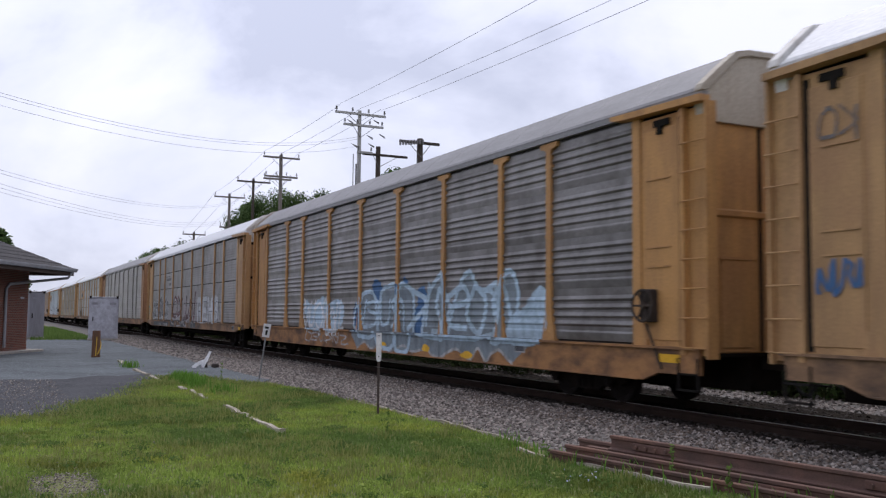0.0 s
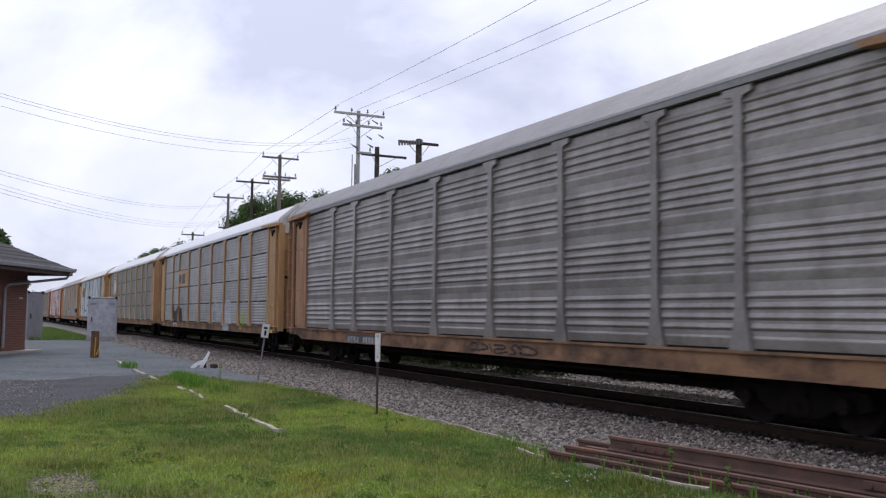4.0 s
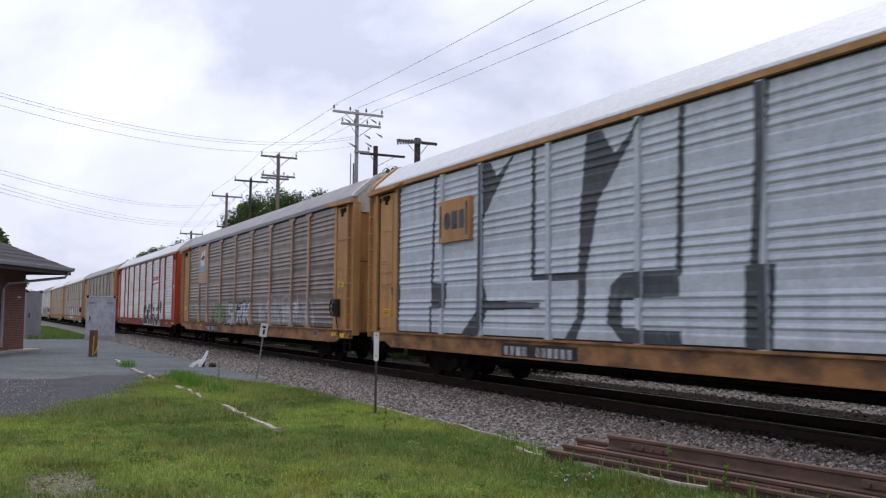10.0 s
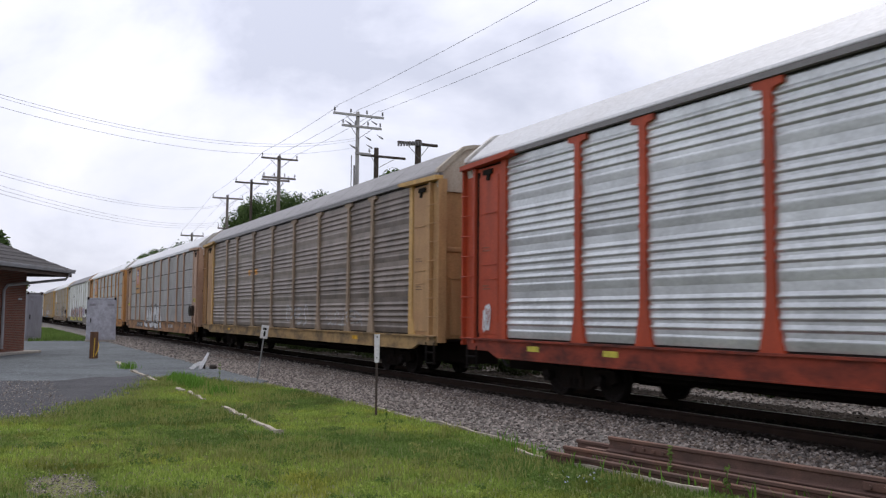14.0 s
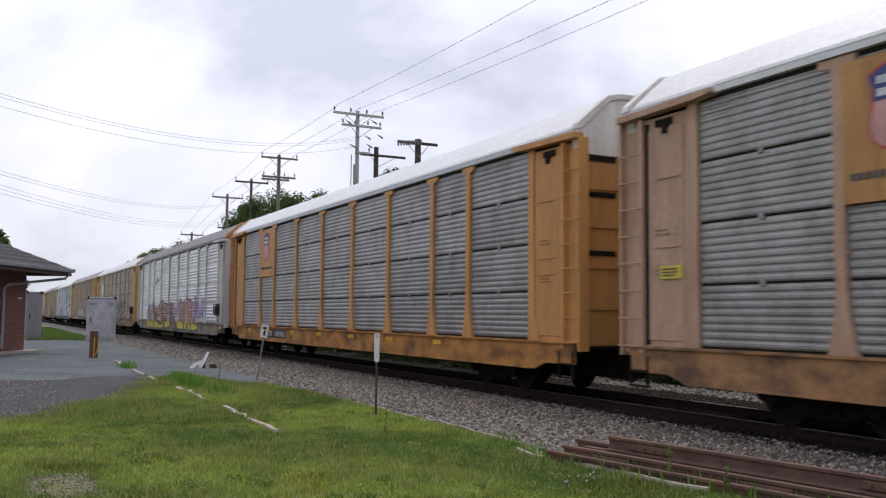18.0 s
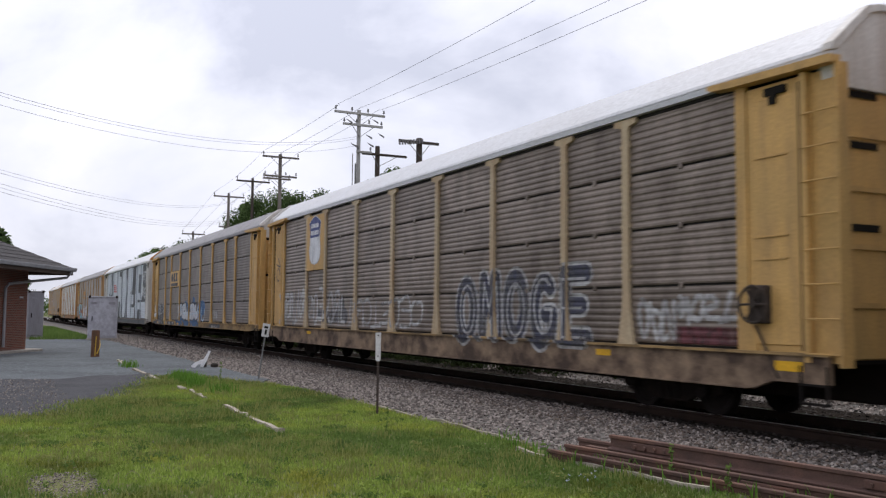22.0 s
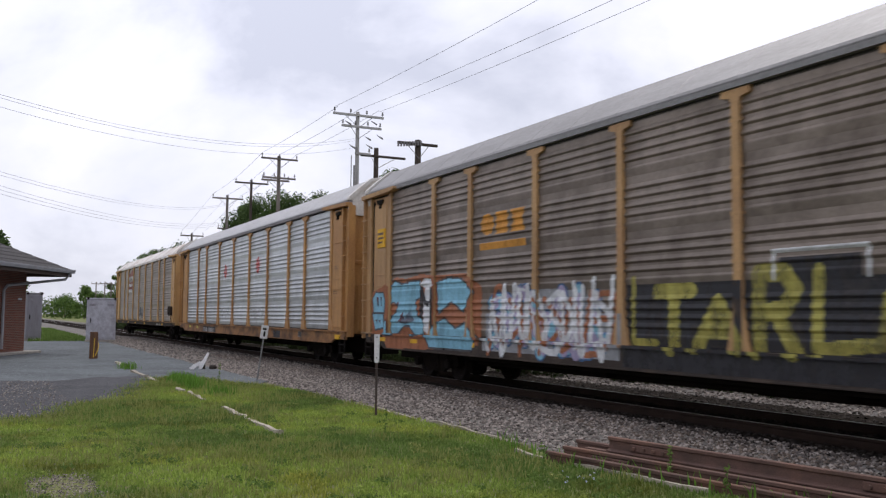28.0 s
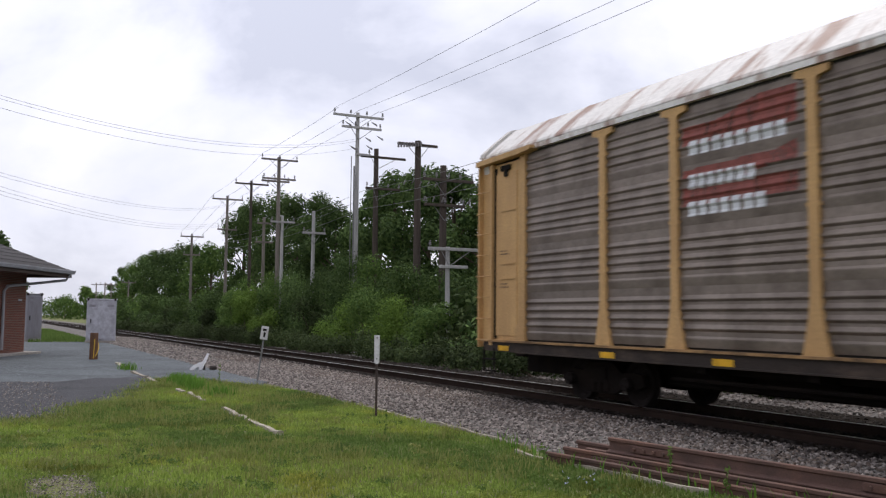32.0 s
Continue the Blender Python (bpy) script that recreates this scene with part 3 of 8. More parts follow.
def build_car(k, label, frame_m, panel_m, style="coarse", roof="roof_grey", sill=None, gable=None, post="cap", brake_front=False,
              brake_rear=False, ribbed=False, panel_fn=None, door_m=None, post_m=None, post_n=9, sill_z=0.74, rail_m=None, end_m=None,
              slots=(2.80, 3.95, 4.66), end_ribs=False):
    car = thing("autorack_car", label, "freight car", group=GROUP)
    CARS.append(car)
    fm, pm, rm = M[frame_m], M[panel_m], M[roof]
    sm = M[sill] if sill else M[frame_m + "_sill"]
    gm = M[gable] if gable else M["gable_white"]
    dm = M[door_m] if door_m else fm
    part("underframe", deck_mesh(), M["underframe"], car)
    part("roof", roof_mesh(ribbed), rm, car)
    for side in (0, 1):
        S = TURN if side else Matrix()
        part("side_sill", sill_mesh(sill_z), sm, car, S)
        part("sill_lip", cached("lip", lambda: MB().box(-END + 0.2, END - 0.2, -1.56, -1.36, 1.085, 1.125).mesh("sill_lip")), M[frame_m + "_sill"], car, S)
        # Added black sheet stands in for the shade inside the car.
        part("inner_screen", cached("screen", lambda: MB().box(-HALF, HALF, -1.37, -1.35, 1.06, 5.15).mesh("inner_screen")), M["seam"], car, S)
        part("roof_rail", cached("rail", lambda: MB().box(-END + 0.1, END - 0.1, -1.50, -1.38, 5.155, 5.25).mesh("roof_rail")), M[rail_m] if rail_m else rm, car, S)
        # Black strip in place of the shade in the gap below the roof.
        part("eave_gap", cached("gap", lambda: MB().box(-HALF, HALF, -1.40, -1.36, 5.10, 5.158).mesh("eave_gap")), M["seam"], car, S)
        for i in range(9):
            w = POSTS[i + 1] - POSTS[i]
            for r in range(ROWS):
                mm = panel_fn(i, r) if panel_fn else None
                part("panel", panel_mesh(style, w), M[mm] if mm else pm, car, S @ pose(POSTS[i], Y_PANEL, Z0 + r * ROW_H))
        if style == "seam" and side == 0:
            for i in range(9):
                for r in range(1, ROWS):
                    part("clip", cached("clip", lambda: MB().cbox(-0.045, 0.045, -1.435, -1.39, -0.07, 0.03, 0.01).mesh("clip")), pm, car, pose((POSTS[i] + POSTS[i + 1]) / 2, 0, Z0 + r * ROW_H))
        for i, x in enumerate(POSTS):
            me = post_mesh("end" if i in (0, 9) else post)
            flip = Matrix.Diagonal((-1, 1, 1, 1)) if i == 0 else Matrix()
            part("post", me, M[post_m] if post_m and 0 < i < post_n and side == 0 else fm, car, S @ pose(x, 0, 0) @ flip)
        for e in (1, -1):
            E = S @ Matrix.Diagonal((e, 1, 1, 1))
            part("end_panel", end_sheet_mesh(), dm, car, E)
            part("door_edge", cached("edge", lambda: MB().box(13.10, 13.20, -1.53, -1.38, 1.00, 5.05).mesh("door_edge")), dm, car, E)
            leaf = part("door_leaf", cached("leaf", lambda: MB().cbox(12.14, 13.02, -1.46, -1.43, 1.22, 4.82, 0.01).mesh("door_leaf")), dm, car, E)
            for z in (2.45, 2.78, 3.95):
                part("grab_iron", cached("grab", lambda: MB().box(12.2, 12.8, -1.485, -1.45, 0, 0.025).mesh("grab_iron")), dm, leaf, pose(0, 0, z))
            lad = part("ladder", ladder_mesh(), dm, car, E)
            for j in range(8):
                part("rung", rung_mesh(), dm, lad, pose(0, 0, 1.12 + 0.475 * j))
            part("eave_bracket", cap_mesh(), fm, car, E)
            # Raised black strip painted for the shade of the open gap here.
            part("door_slot", cached("slot", lambda: MB().box(13.00, 13.095, -1.46, -1.40, 1.15, 4.95).mesh("door_slot")), M["dark"], car, E)
            part("latch_hood", cached("latch", lambda: MB().box(12.40, 12.80, -1.49, -1.42, 4.86, 4.97).box(12.50, 12.62, -1.50, -1.42, 4.72, 4.86).mesh("latch_hood")), M["dark"], car, E)
            part("sill_step", step_mesh(), M["dark"], car, E)
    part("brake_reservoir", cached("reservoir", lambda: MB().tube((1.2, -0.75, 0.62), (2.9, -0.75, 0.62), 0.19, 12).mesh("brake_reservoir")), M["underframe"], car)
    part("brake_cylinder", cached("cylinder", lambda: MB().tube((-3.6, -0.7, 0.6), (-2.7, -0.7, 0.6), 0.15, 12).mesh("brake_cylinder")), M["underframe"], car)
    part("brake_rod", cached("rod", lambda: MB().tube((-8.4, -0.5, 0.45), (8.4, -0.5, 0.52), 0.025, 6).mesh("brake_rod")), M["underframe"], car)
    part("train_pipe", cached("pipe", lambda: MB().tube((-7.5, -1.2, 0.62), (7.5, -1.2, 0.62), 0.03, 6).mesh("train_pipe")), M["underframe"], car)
    for e in (1, -1):
        E = Matrix.Diagonal((e, 1, 1, 1))
        em = M[end_m] if end_m else dm
        ed = part("end_door", end_door_mesh(), em, car, E)
        if style == "coarse":
            part("fold", cached("fold", lambda: MB().prism([(13.55, 3.22), (13.60, 3.26), (13.60, 3.34), (13.55, 3.38)], "y", -1.30, 1.30).mesh("fold")), em, ed)
            part("hatch", cached("hatch", lambda: MB().cbox(13.55, 13.585, -1.10, -0.45, 1.12, 2.55, 0.012).box(13.55, 13.60, -1.15, -0.40, 2.55, 2.59).mesh("hatch")), em, ed)
            part("seam_strip", cached("sstrip", lambda: MB().box(13.55, 13.58, -0.25, -0.19, 1.06, 4.76).mesh("seam_strip")), M["dark"], ed)
        else:
            for z in (1.75, 2.55, 3.35, 4.1):
                part("batten", cached("batten", lambda: MB().box(13.55, 13.60, -1.30, 1.30, 0, 0.07).mesh("batten")), em, ed, pose(0, 0, z))
            part("centre_strip", cached("strip", lambda: MB().box(13.55, 13.62, -0.03, 0.03, 1.06, 4.76).mesh("centre_strip")), em, ed)
            for z in slots:
                part("hinge_slot", cached("hslot", lambda: MB().box(13.55, 13.585, -1.28, -0.55, 0, 0.10).mesh("hinge_slot")), M["dark"], ed, pose(0, 0, z))
        gab = part("gable", gable_mesh(), gm, car, E)
        if end_ribs:
            for j in range(9):
                part("stiffener", cached("stiff", lambda: MB().prism([(13.55, -0.06), (13.62, -0.03), (13.62, 0.03), (13.55, 0.06)], "z", 1.06, 4.77).mesh("stiffener")), M["end_brown"], ed, pose(0, -1.2 + 0.3 * j, 0))
                part("gable_rib", cached("grib", lambda: MB().prism([(13.61, -0.05), (13.66, -0.03), (13.66, 0.03), (13.61, 0.05)], "z", 4.78, 5.40).mesh("gable_rib")), M["end_brown"], gab, pose(0, -1.2 + 0.3 * j, 0))
        part("roof_rim", hood_mesh(), gm, car, pose(e * (END - 0.16), 0, 0))
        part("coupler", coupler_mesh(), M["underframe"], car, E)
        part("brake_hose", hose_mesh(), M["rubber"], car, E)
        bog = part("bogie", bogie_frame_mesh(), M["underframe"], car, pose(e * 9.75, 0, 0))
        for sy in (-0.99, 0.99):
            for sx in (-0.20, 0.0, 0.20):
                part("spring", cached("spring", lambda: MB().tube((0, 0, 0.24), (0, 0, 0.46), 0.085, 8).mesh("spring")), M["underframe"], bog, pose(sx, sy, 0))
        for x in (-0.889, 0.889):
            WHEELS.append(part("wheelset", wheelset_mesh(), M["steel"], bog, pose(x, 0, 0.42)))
    if brake_front:
        part("hand_brake", handbrake_mesh(), M["grime_sill"], car)
    if brake_rear:
        part("hand_brake", handbrake_mesh(), M["grime_sill"], car, Matrix.Diagonal((-1, 1, 1, 1)))
    car["style"] = style
    car["sill_z"] = sill_z
    return car


CAR_SPECS = [
    ("tan autorack car with grey ribbed panels and a graffitied end door", "yellow", "galv_grey", dict(sill_z=0.60, roof="roof_white")),
    ("tan autorack car with grey ribbed panels and ice-blue graffiti", "tan", "galv_grey", dict(sill_z=0.54, brake_front=True, gable="gable_beige")),
    ("tan autorack car with sooty seamed panels and white graffiti", "yellow", "galv_grey", dict(sill_z=0.77, style="seam", roof="roof_white", post="plain", slots=(3.15, 4.66))),
    ("tan-brown autorack car with plain pale weathered ribbed panels", "russet", "galv_pale", dict(sill_z=0.75, post_m="galv_pale")),
    ("yellow autorack car with blue-grey seamed panels and a square emblem", "yellow", "galv_light", dict(sill_z=0.81, style="seam", roof="roof_white", slots=(3.0,))),
    ("yellow autorack car with dark brown seamed panels and a shield emblem", "yellow", "galv_dark", dict(sill_z=0.79, style="seam", roof="roof_white", post_m="cream", slots=(), end_m="ochre", end_ribs=True)),
    ("orange-tan autorack car with whitewashed panels and huge block graffiti", "tan", "whitewash", dict(sill_z=0.71, roof="roof_white", post="plain", brake_front=True, ribbed=True, rail_m="tan", end_m="galv_pale", gable="tan", post_m="whitewash", post_n=8,
          panel_fn=lambda i, r: "galv_light" if i == 8 and r else None)),
    ("orange-tan autorack car with brown-stained panels and grey graffiti", "tan", "galv_brown", dict(sill_z=0.70, brake_front=True, post_m="salmon")),
    ("red autorack car with bright silver panels and black graffiti", "red", "silver", dict(sill_z=0.71, roof="roof_white", rail_m="rail_grey")),
    ("yellow autorack car with plain brown-stained ribbed panels", "mustard", "galv_brown", dict(sill_z=0.75, door_m="yellow", post_m="dusty", gable="gable_beige")),
    ("tan autorack car with grey panels and chunky white graffiti", "salmon", "galv_light", dict(sill_z=0.53, style="seam", roof="roof_white", brake_front=True)),
    ("clean orange autorack car with grey seamed panels and a shield emblem", "orange", "galv_light", dict(sill_z=0.55, style="seam", roof="roof_white")),
    ("pale grey autorack car with silver panels and orange bubble graffiti", "pale", "silver", dict(sill_z=0.56, brake_front=True, gable="orange", roof="roof_dark")),
    ("mustard autorack car with dirty brown seamed panels and a shield emblem", "mustard", "galv_brown", dict(sill_z=0.57, style="seam", roof="roof_white", sill="rusty_sill", post_m="cream", brake_front=True)),
    ("mustard autorack car with brown seamed panels and blue graffiti", "mustard", "galv_umber", dict(sill_z=0.84, style="seam", slots=(3.15, 4.66))),
    ("pale autorack car whitewashed over with giant charcoal letters", "pale", "whitewash", dict(sill_z=0.74, roof="roof_white", post="plain", gable="orange", post_m="whitewash")),
    ("tan autorack car with brown panels and colourful graffiti along its foot", "yellow", "galv_brown", dict(sill_z=0.70, sill="grime_sill")),
    ("orange autorack car with bright silver ribbed panels", "tan", "silver_dull", dict(sill_z=0.72, ribbed=True, roof="roof_pale", rail_m="rail_grey")),
    ("yellow autorack car with brown panels, the last of the train", "ochre", "galv_brown", dict(sill_z=0.87, sill="grime_sill", roof="roof_rusty", brake_front=True)),
]
for k, (label, fm, pm, kw) in enumerate(CAR_SPECS):
    build_car(k, label, fm, pm, **kw)

# ---------------------------------------------------------------- paint on the cars: emblems, boards, graffiti
def disc(cx, cz, rx, rz, n=16, a0=0.0):
    return [(cx + rx * math.cos(a0 + 6.2832 * i / n), cz + rz * math.sin(a0 + 6.2832 * i / n)) for i in range(n)]


def stroke(pts, w):
    """Polygons that together make a round-ended brush stroke of width w."""
    out = [disc(x, z, w / 2, w / 2, 10) for x, z in pts]
    for (x0, z0), (x1, z1) in zip(pts, pts[1:]):
        d = math.hypot(x1 - x0, z1 - z0) or 1e-6
        nx, nz = -(z1 - z0) / d * w / 2, (x1 - x0) / d * w / 2
        out.append([(x0 + nx, z0 + nz), (x1 + nx, z1 + nz), (x1 - nx, z1 - nz), (x0 - nx, z0 - nz)])
    return out


def rect(x0, x1, z0, z1):
    return [(x0, z0), (x1, z0), (x1, z1), (x0, z1)]


def arc(cx, cz, rx, rz, a, b, n=10):
    return [(cx + rx * math.cos(math.radians(a + (b - a) * i / n)), cz + rz * math.sin(math.radians(a + (b - a) * i / n))) for i in range(n + 1)]


def spans_at(polys, z):
    iv = []
    for p in polys:
        xs = []
        for (x0, z0), (x1, z1) in zip(p, p[1:] + p[:1]):
            if (z0 <= z) != (z1 <= z):
                xs.append(x0 + (x1 - x0) * (z - z0) / (z1 - z0))
        xs.sort()
        iv += list(zip(xs[::2], xs[1::2]))
    iv.sort()
    out = []
    for a, b in iv:
        if out and a <= out[-1][1] + 1e-4:
            out[-1][1] = max(out[-1][1], b)
        else:
            out.append([a, b])
    return out


def face_y(x, z, style, half_post):
    """How far out the side of a car stands at x, z (posts, ribs, sill)."""
    if z < 1.075:
        return -1.50
    if z < 1.135:
        return -1.562
    if abs(x) > HALF:
        return -1.53 if abs(x) < HALF + 0.12 else -1.482
    for px in POSTS[1:-1]:
        if abs(x - px) < half_post:
            return Y_POST
    return Y_PANEL - depth_at(style, z)


def clusters(polys):
    """Groups of outlines whose bounding boxes touch."""
    boxes = []
    for p in polys:
        xs, zs = [q[0] for q in p], [q[1] for q in p]
        box, mine = [min(xs), max(xs), min(zs), max(zs)], [p]
        again = True
        while again:
            again = False
            for other in boxes:
                o = other[0]
                if o[0] <= box[1] + 0.01 and box[0] <= o[1] + 0.01 and o[2] <= box[3] + 0.01 and box[2] <= o[3] + 0.01:
                    box = [min(o[0], box[0]), max(o[1], box[1]), min(o[2], box[2]), max(o[3], box[3])]
                    mine = mine + other[1]
                    boxes.remove(other)
                    again = True
                    break
        boxes.append((box, mine))
    return [m for _, m in boxes]


def coat(car, name, polys, colour, lift=0.004, label="", over_posts=True, dz=0.028):
    """A coat of paint, each separate mark of it a part of its own."""
    for group in clusters(polys):
        one_coat(car, name, group, colour, lift, label, over_posts, dz)


def one_coat(car, name, polys, colour, lift, label, over_posts, dz):
    """The union of the outlines, laid on ribs, posts and sill."""
    style = car["style"]
    hp = 0.088
    zs = [z for p in polys for _, z in p]
    z, z1 = max(car["sill_z"] + 0.025, min(zs)), min(5.11, max(zs))
    mb = MB()
    cuts = sorted([px + s * hp for px in POSTS[1:-1] for s in (-1, 1)] + [-HALF, HALF])
    stops_z = sorted(q for q in {round(Z0 + i * ROW_H + d, 4) for i in range(ROWS) for d, _ in PROFILES[style]} | {1.075, 1.135, z1} if z < q <= z1)
    while z < z1:
        nxt = next((q for q in stops_z if q > z + 1e-5), z1)
        t = nxt if nxt - z < 1.4 * dz else z + dz
        for a, b in spans_at(polys, (z + t) / 2):
            a, b = max(a, -13.1), min(b, 13.1)
            stops = [a] + [c for c in cuts if a < c < b] + [b]
            for p, q in zip(stops, stops[1:]):
                if q - p < 0.004:
                    continue
                m = (p + q) / 2
                if not over_posts and any(abs(m - px) < hp for px in POSTS[1:-1]):
                    continue
                y0, y1 = face_y(m, z + 1e-4, style, hp) - lift, face_y(m, t - 1e-4, style, hp) - lift
                o = len(mb.v)
                mb.v += [(p, y0, z), (q, y0, z), (q, y1, t), (p, y1, t)]
                mb.f.append((o, o + 1, o + 2, o + 3))
        z = t
    if not mb.f:
        return None
    me = bpy.data.meshes.new(name)
    me.from_pydata(mb.v, [], mb.f)
    me.materials.append(None)
    return part(name, me, P[colour], car, None, label)


def plate(car, x0, x1, z0, z1, material, y=-1.475, name="emblem_plate", label=""):
    return part(name, MB().cbox(x0, x1, y, Y_PANEL, z0, z1, 0.008), material, car, None, label)


def flat(car, name, polys, colour, y, label="", parent=None):
    """Painted shapes on a flat plate at depth y."""
    mb = MB()
    for p in polys:
        mb.prism(p, "y", y - 0.004, y)
    return part(name, mb, P[colour], parent or car, None, label)


FONT = {
    "N": [[(0, 0), (0, 1), (1, 0), (1, 1)]], "O": [arc(0.5, 0.5, 0.5, 0.5, 0, 360, 16)], "S": [arc(0.5, 0.75, 0.45, 0.25, 30, 270, 8) + arc(0.5, 0.25, 0.45, 0.25, 90, -150, 8)],
    "I": [[(0.5, 0), (0.5, 1)]], "R": [[(0, 0), (0, 1), (0.7, 1), (1, 0.78), (0.7, 0.52), (0, 0.5)], [(0.45, 0.5), (1, 0)]], "K": [[(0, 0), (0, 1)], [(1, 1), (0, 0.45), (1, 0)]],
    "H": [[(0, 0), (0, 1)], [(1, 0), (1, 1)], [(0, 0.5), (1, 0.5)]], "A": [[(0, 0), (0.5, 1), (1, 0)], [(0.22, 0.38), (0.78, 0.38)]],
    "D": [[(0, 0), (0, 1)], [(0, 1)] + arc(0.3, 0.5, 0.7, 0.5, 90, -90, 8) + [(0, 0)]], "E": [[(1, 1), (0, 1), (0, 0), (1, 0)], [(0, 0.5), (0.8, 0.5)]],
    "L": [[(0, 1), (0, 0), (1, 0)]], "P": [[(0, 0), (0, 1), (0.75, 1), (1, 0.78), (0.75, 0.5), (0, 0.5)]], "M": [[(0, 0), (0.1, 1), (0.5, 0.35), (0.9, 1), (1, 0)]],
    "G": [arc(0.5, 0.5, 0.5, 0.5, 50, 320, 10) + [(0.95, 0.45), (0.55, 0.45)]],
    "F": [[(1, 1), (0, 1), (0, 0)], [(0, 0.5), (0.8, 0.5)]], "T": [[(0.5, 0), (0.5, 1)], [(0, 1), (1, 1)]],
}


def word(text, x0, x1, z0, z1, w, slant=0.0, gap=0.25, wob=0.0):
    """Brush strokes for a row of letters that fills the box."""
    n = len(text)
    cell = (x1 - x0) / n
    out = []
    r = random.Random(len(text) * 7 + int(abs(x0) * 10))
    for i, ch in enumerate(text):
        a, b = x0 + cell * (i + gap / 2), x0 + cell * (i + 1 - gap / 2)
        jz = r.uniform(-wob, wob)
        for st in FONT[ch]:
            out += stroke([(a + u * (b - a) + slant * v * (z1 - z0), z0 + jz + v * (z1 - z0)) for u, v in st], w)
    return out


STROKES = [
    [[(0.9, 0.85), (0.5, 1), (0.1, 0.7), (0.15, 0.25), (0.5, 0), (0.95, 0.2)]],
    [[(0.1, 0), (0.2, 0.9), (0.75, 1), (0.85, 0.65), (0.3, 0.5)], [(0.45, 0.5), (0.95, 0.0)]],
    [[(0.05, 1), (0.28, 0.1), (0.5, 0.9), (0.78, 0.4), (0.6, 0.05), (1.0, 0.0)]],
    [[(0.5, 1), (0.1, 0.75), (0.15, 0.2), (0.5, 0), (0.88, 0.25), (0.85, 0.75), (0.5, 1)]],
    [[(0.1, 0.0), (0.15, 1.0)], [(0.9, 1.0), (0.2, 0.5), (0.95, 0.0)]],
    [[(0.05, 0.9), (0.95, 1)], [(0.55, 0.95), (0.45, 0.0)]],
    [[(0.9, 1), (0.15, 0.95), (0.15, 0.1), (0.95, 0.05)], [(0.15, 0.55), (0.7, 0.6)]],
    [[(0.05, 0), (0.45, 1), (0.95, 0)], [(0.2, 0.35), (0.85, 0.3)]],
    [[(0.9, 0.9), (0.3, 1), (0.15, 0.65), (0.8, 0.45), (0.7, 0.05), (0.05, 0.1)]],
    [[(0.05, 0), (0.2, 1), (0.45, 0.5), (0.7, 0.2), (0.95, 0.9), (0.6, 1.0)]],
    [[(0.0, 0.6), (0.4, 1.05), (0.6, 0.5), (0.3, 0.1), (0.9, -0.05)]],
    [[(0.1, 1), (0.2, 0.2), (0.6, 0.0), (0.85, 0.35), (0.8, 0.95)]],
]


def smooth(pts, n=4):
    """Points along a soft curve through pts."""
    out = []
    q = [pts[0]] + list(pts) + [pts[-1]]
    for a, b, c, d in zip(q, q[1:], q[2:], q[3:]):
        for i in range(n):
            t = i / n
            out.append(tuple(0.5 * (2 * b[m] + (c[m] - a[m]) * t + (2 * a[m] - 5 * b[m] + 4 * c[m] - d[m]) * t * t + (3 * b[m] - a[m] - 3 * c[m] + d[m]) * t * t * t) for m in (0, 1)))
    return out + [pts[-1]]


def tag_lines(x0, x1, z0, z1, n, seed, jig=0.10):
    """Curves of n made-up sprayed forms side by side, leaning and overlapping a little."""
    r = random.Random(seed)
    cell = (x1 - x0) / n
    lines, last = [], -1
    for i in range(n):
        g = r.randrange(len(STROKES))
        while g == last:
            g = r.randrange(len(STROKES))
        last = g
        a, w = x0 + cell * i - cell * 0.06, cell * r.uniform(0.98, 1.2)
        b, h = z0 + r.uniform(-0.04, 0.08) * (z1 - z0), (z1 - z0) * r.uniform(0.84, 1.0)
        ln = r.uniform(-0.12, 0.2)
        turn = g in (2, 5, 7, 9)
        for st in STROKES[g]:
            p = [(1 - u + 1.3 * r.uniform(-jig, jig), (1 - v if turn else v) + 1.3 * r.uniform(-jig, jig)) for u, v in st]
            lines.append(smooth([(a + w * (u + ln * (v - 0.5)), b + h * v) for u, v in p]))
    return lines


def blobs(x0, x1, z0, z1, n, seed, lean=0.15):
    """Fat sprayed forms side by side; with thin inner strokes."""
    w = min(0.55, 0.36 * (x1 - x0) / n)
    ln = tag_lines(x0 + w / 2, x1 - w / 2, z0 + w / 2, z1 - w / 2, n, seed, 0.06)
    body = [q for p in ln for q in stroke(p, w)]
    thin = [q for p in ln for q in stroke([(x - 0.18 * w, z + 0.2 * w) for x, z in p], 0.055)]
    return body, thin


def swell(polys, d):
    """Each outline grown by d about its own middle."""
    out = []
    for p in polys:
        cx, cz = sum(q[0] for q in p) / len(p), sum(q[1] for q in p) / len(p)
        g = []
        for x, z in p:
            r = math.hypot(x - cx, z - cz) or 1e-6
            g.append((cx + (x - cx) * (1 + d / r), cz + (z - cz) * (1 + d / r)))
        out.append(g)
    return out


def clipped(polys, lo, hi):
    """The outlines cut off below lo and above hi."""
    out = []
    for p in polys:
        for lim, sign in ((lo, 1), (hi, -1)):
            q = []
            for (x0, z0), (x1, z1) in zip(p, p[1:] + p[:1]):
                a, b = sign * (z0 - lim), sign * (z1 - lim)
                if a >= 0:
                    q.append((x0, z0))
                if (a >= 0) != (b >= 0):
                    q.append((x0 + (x1 - x0) * a / (a - b), lim))
            p = q
        if len(p) > 2:
            out.append(p)
    return out



def rounded(polys):
    return [smooth(p + p[:1], 3) for p in polys]


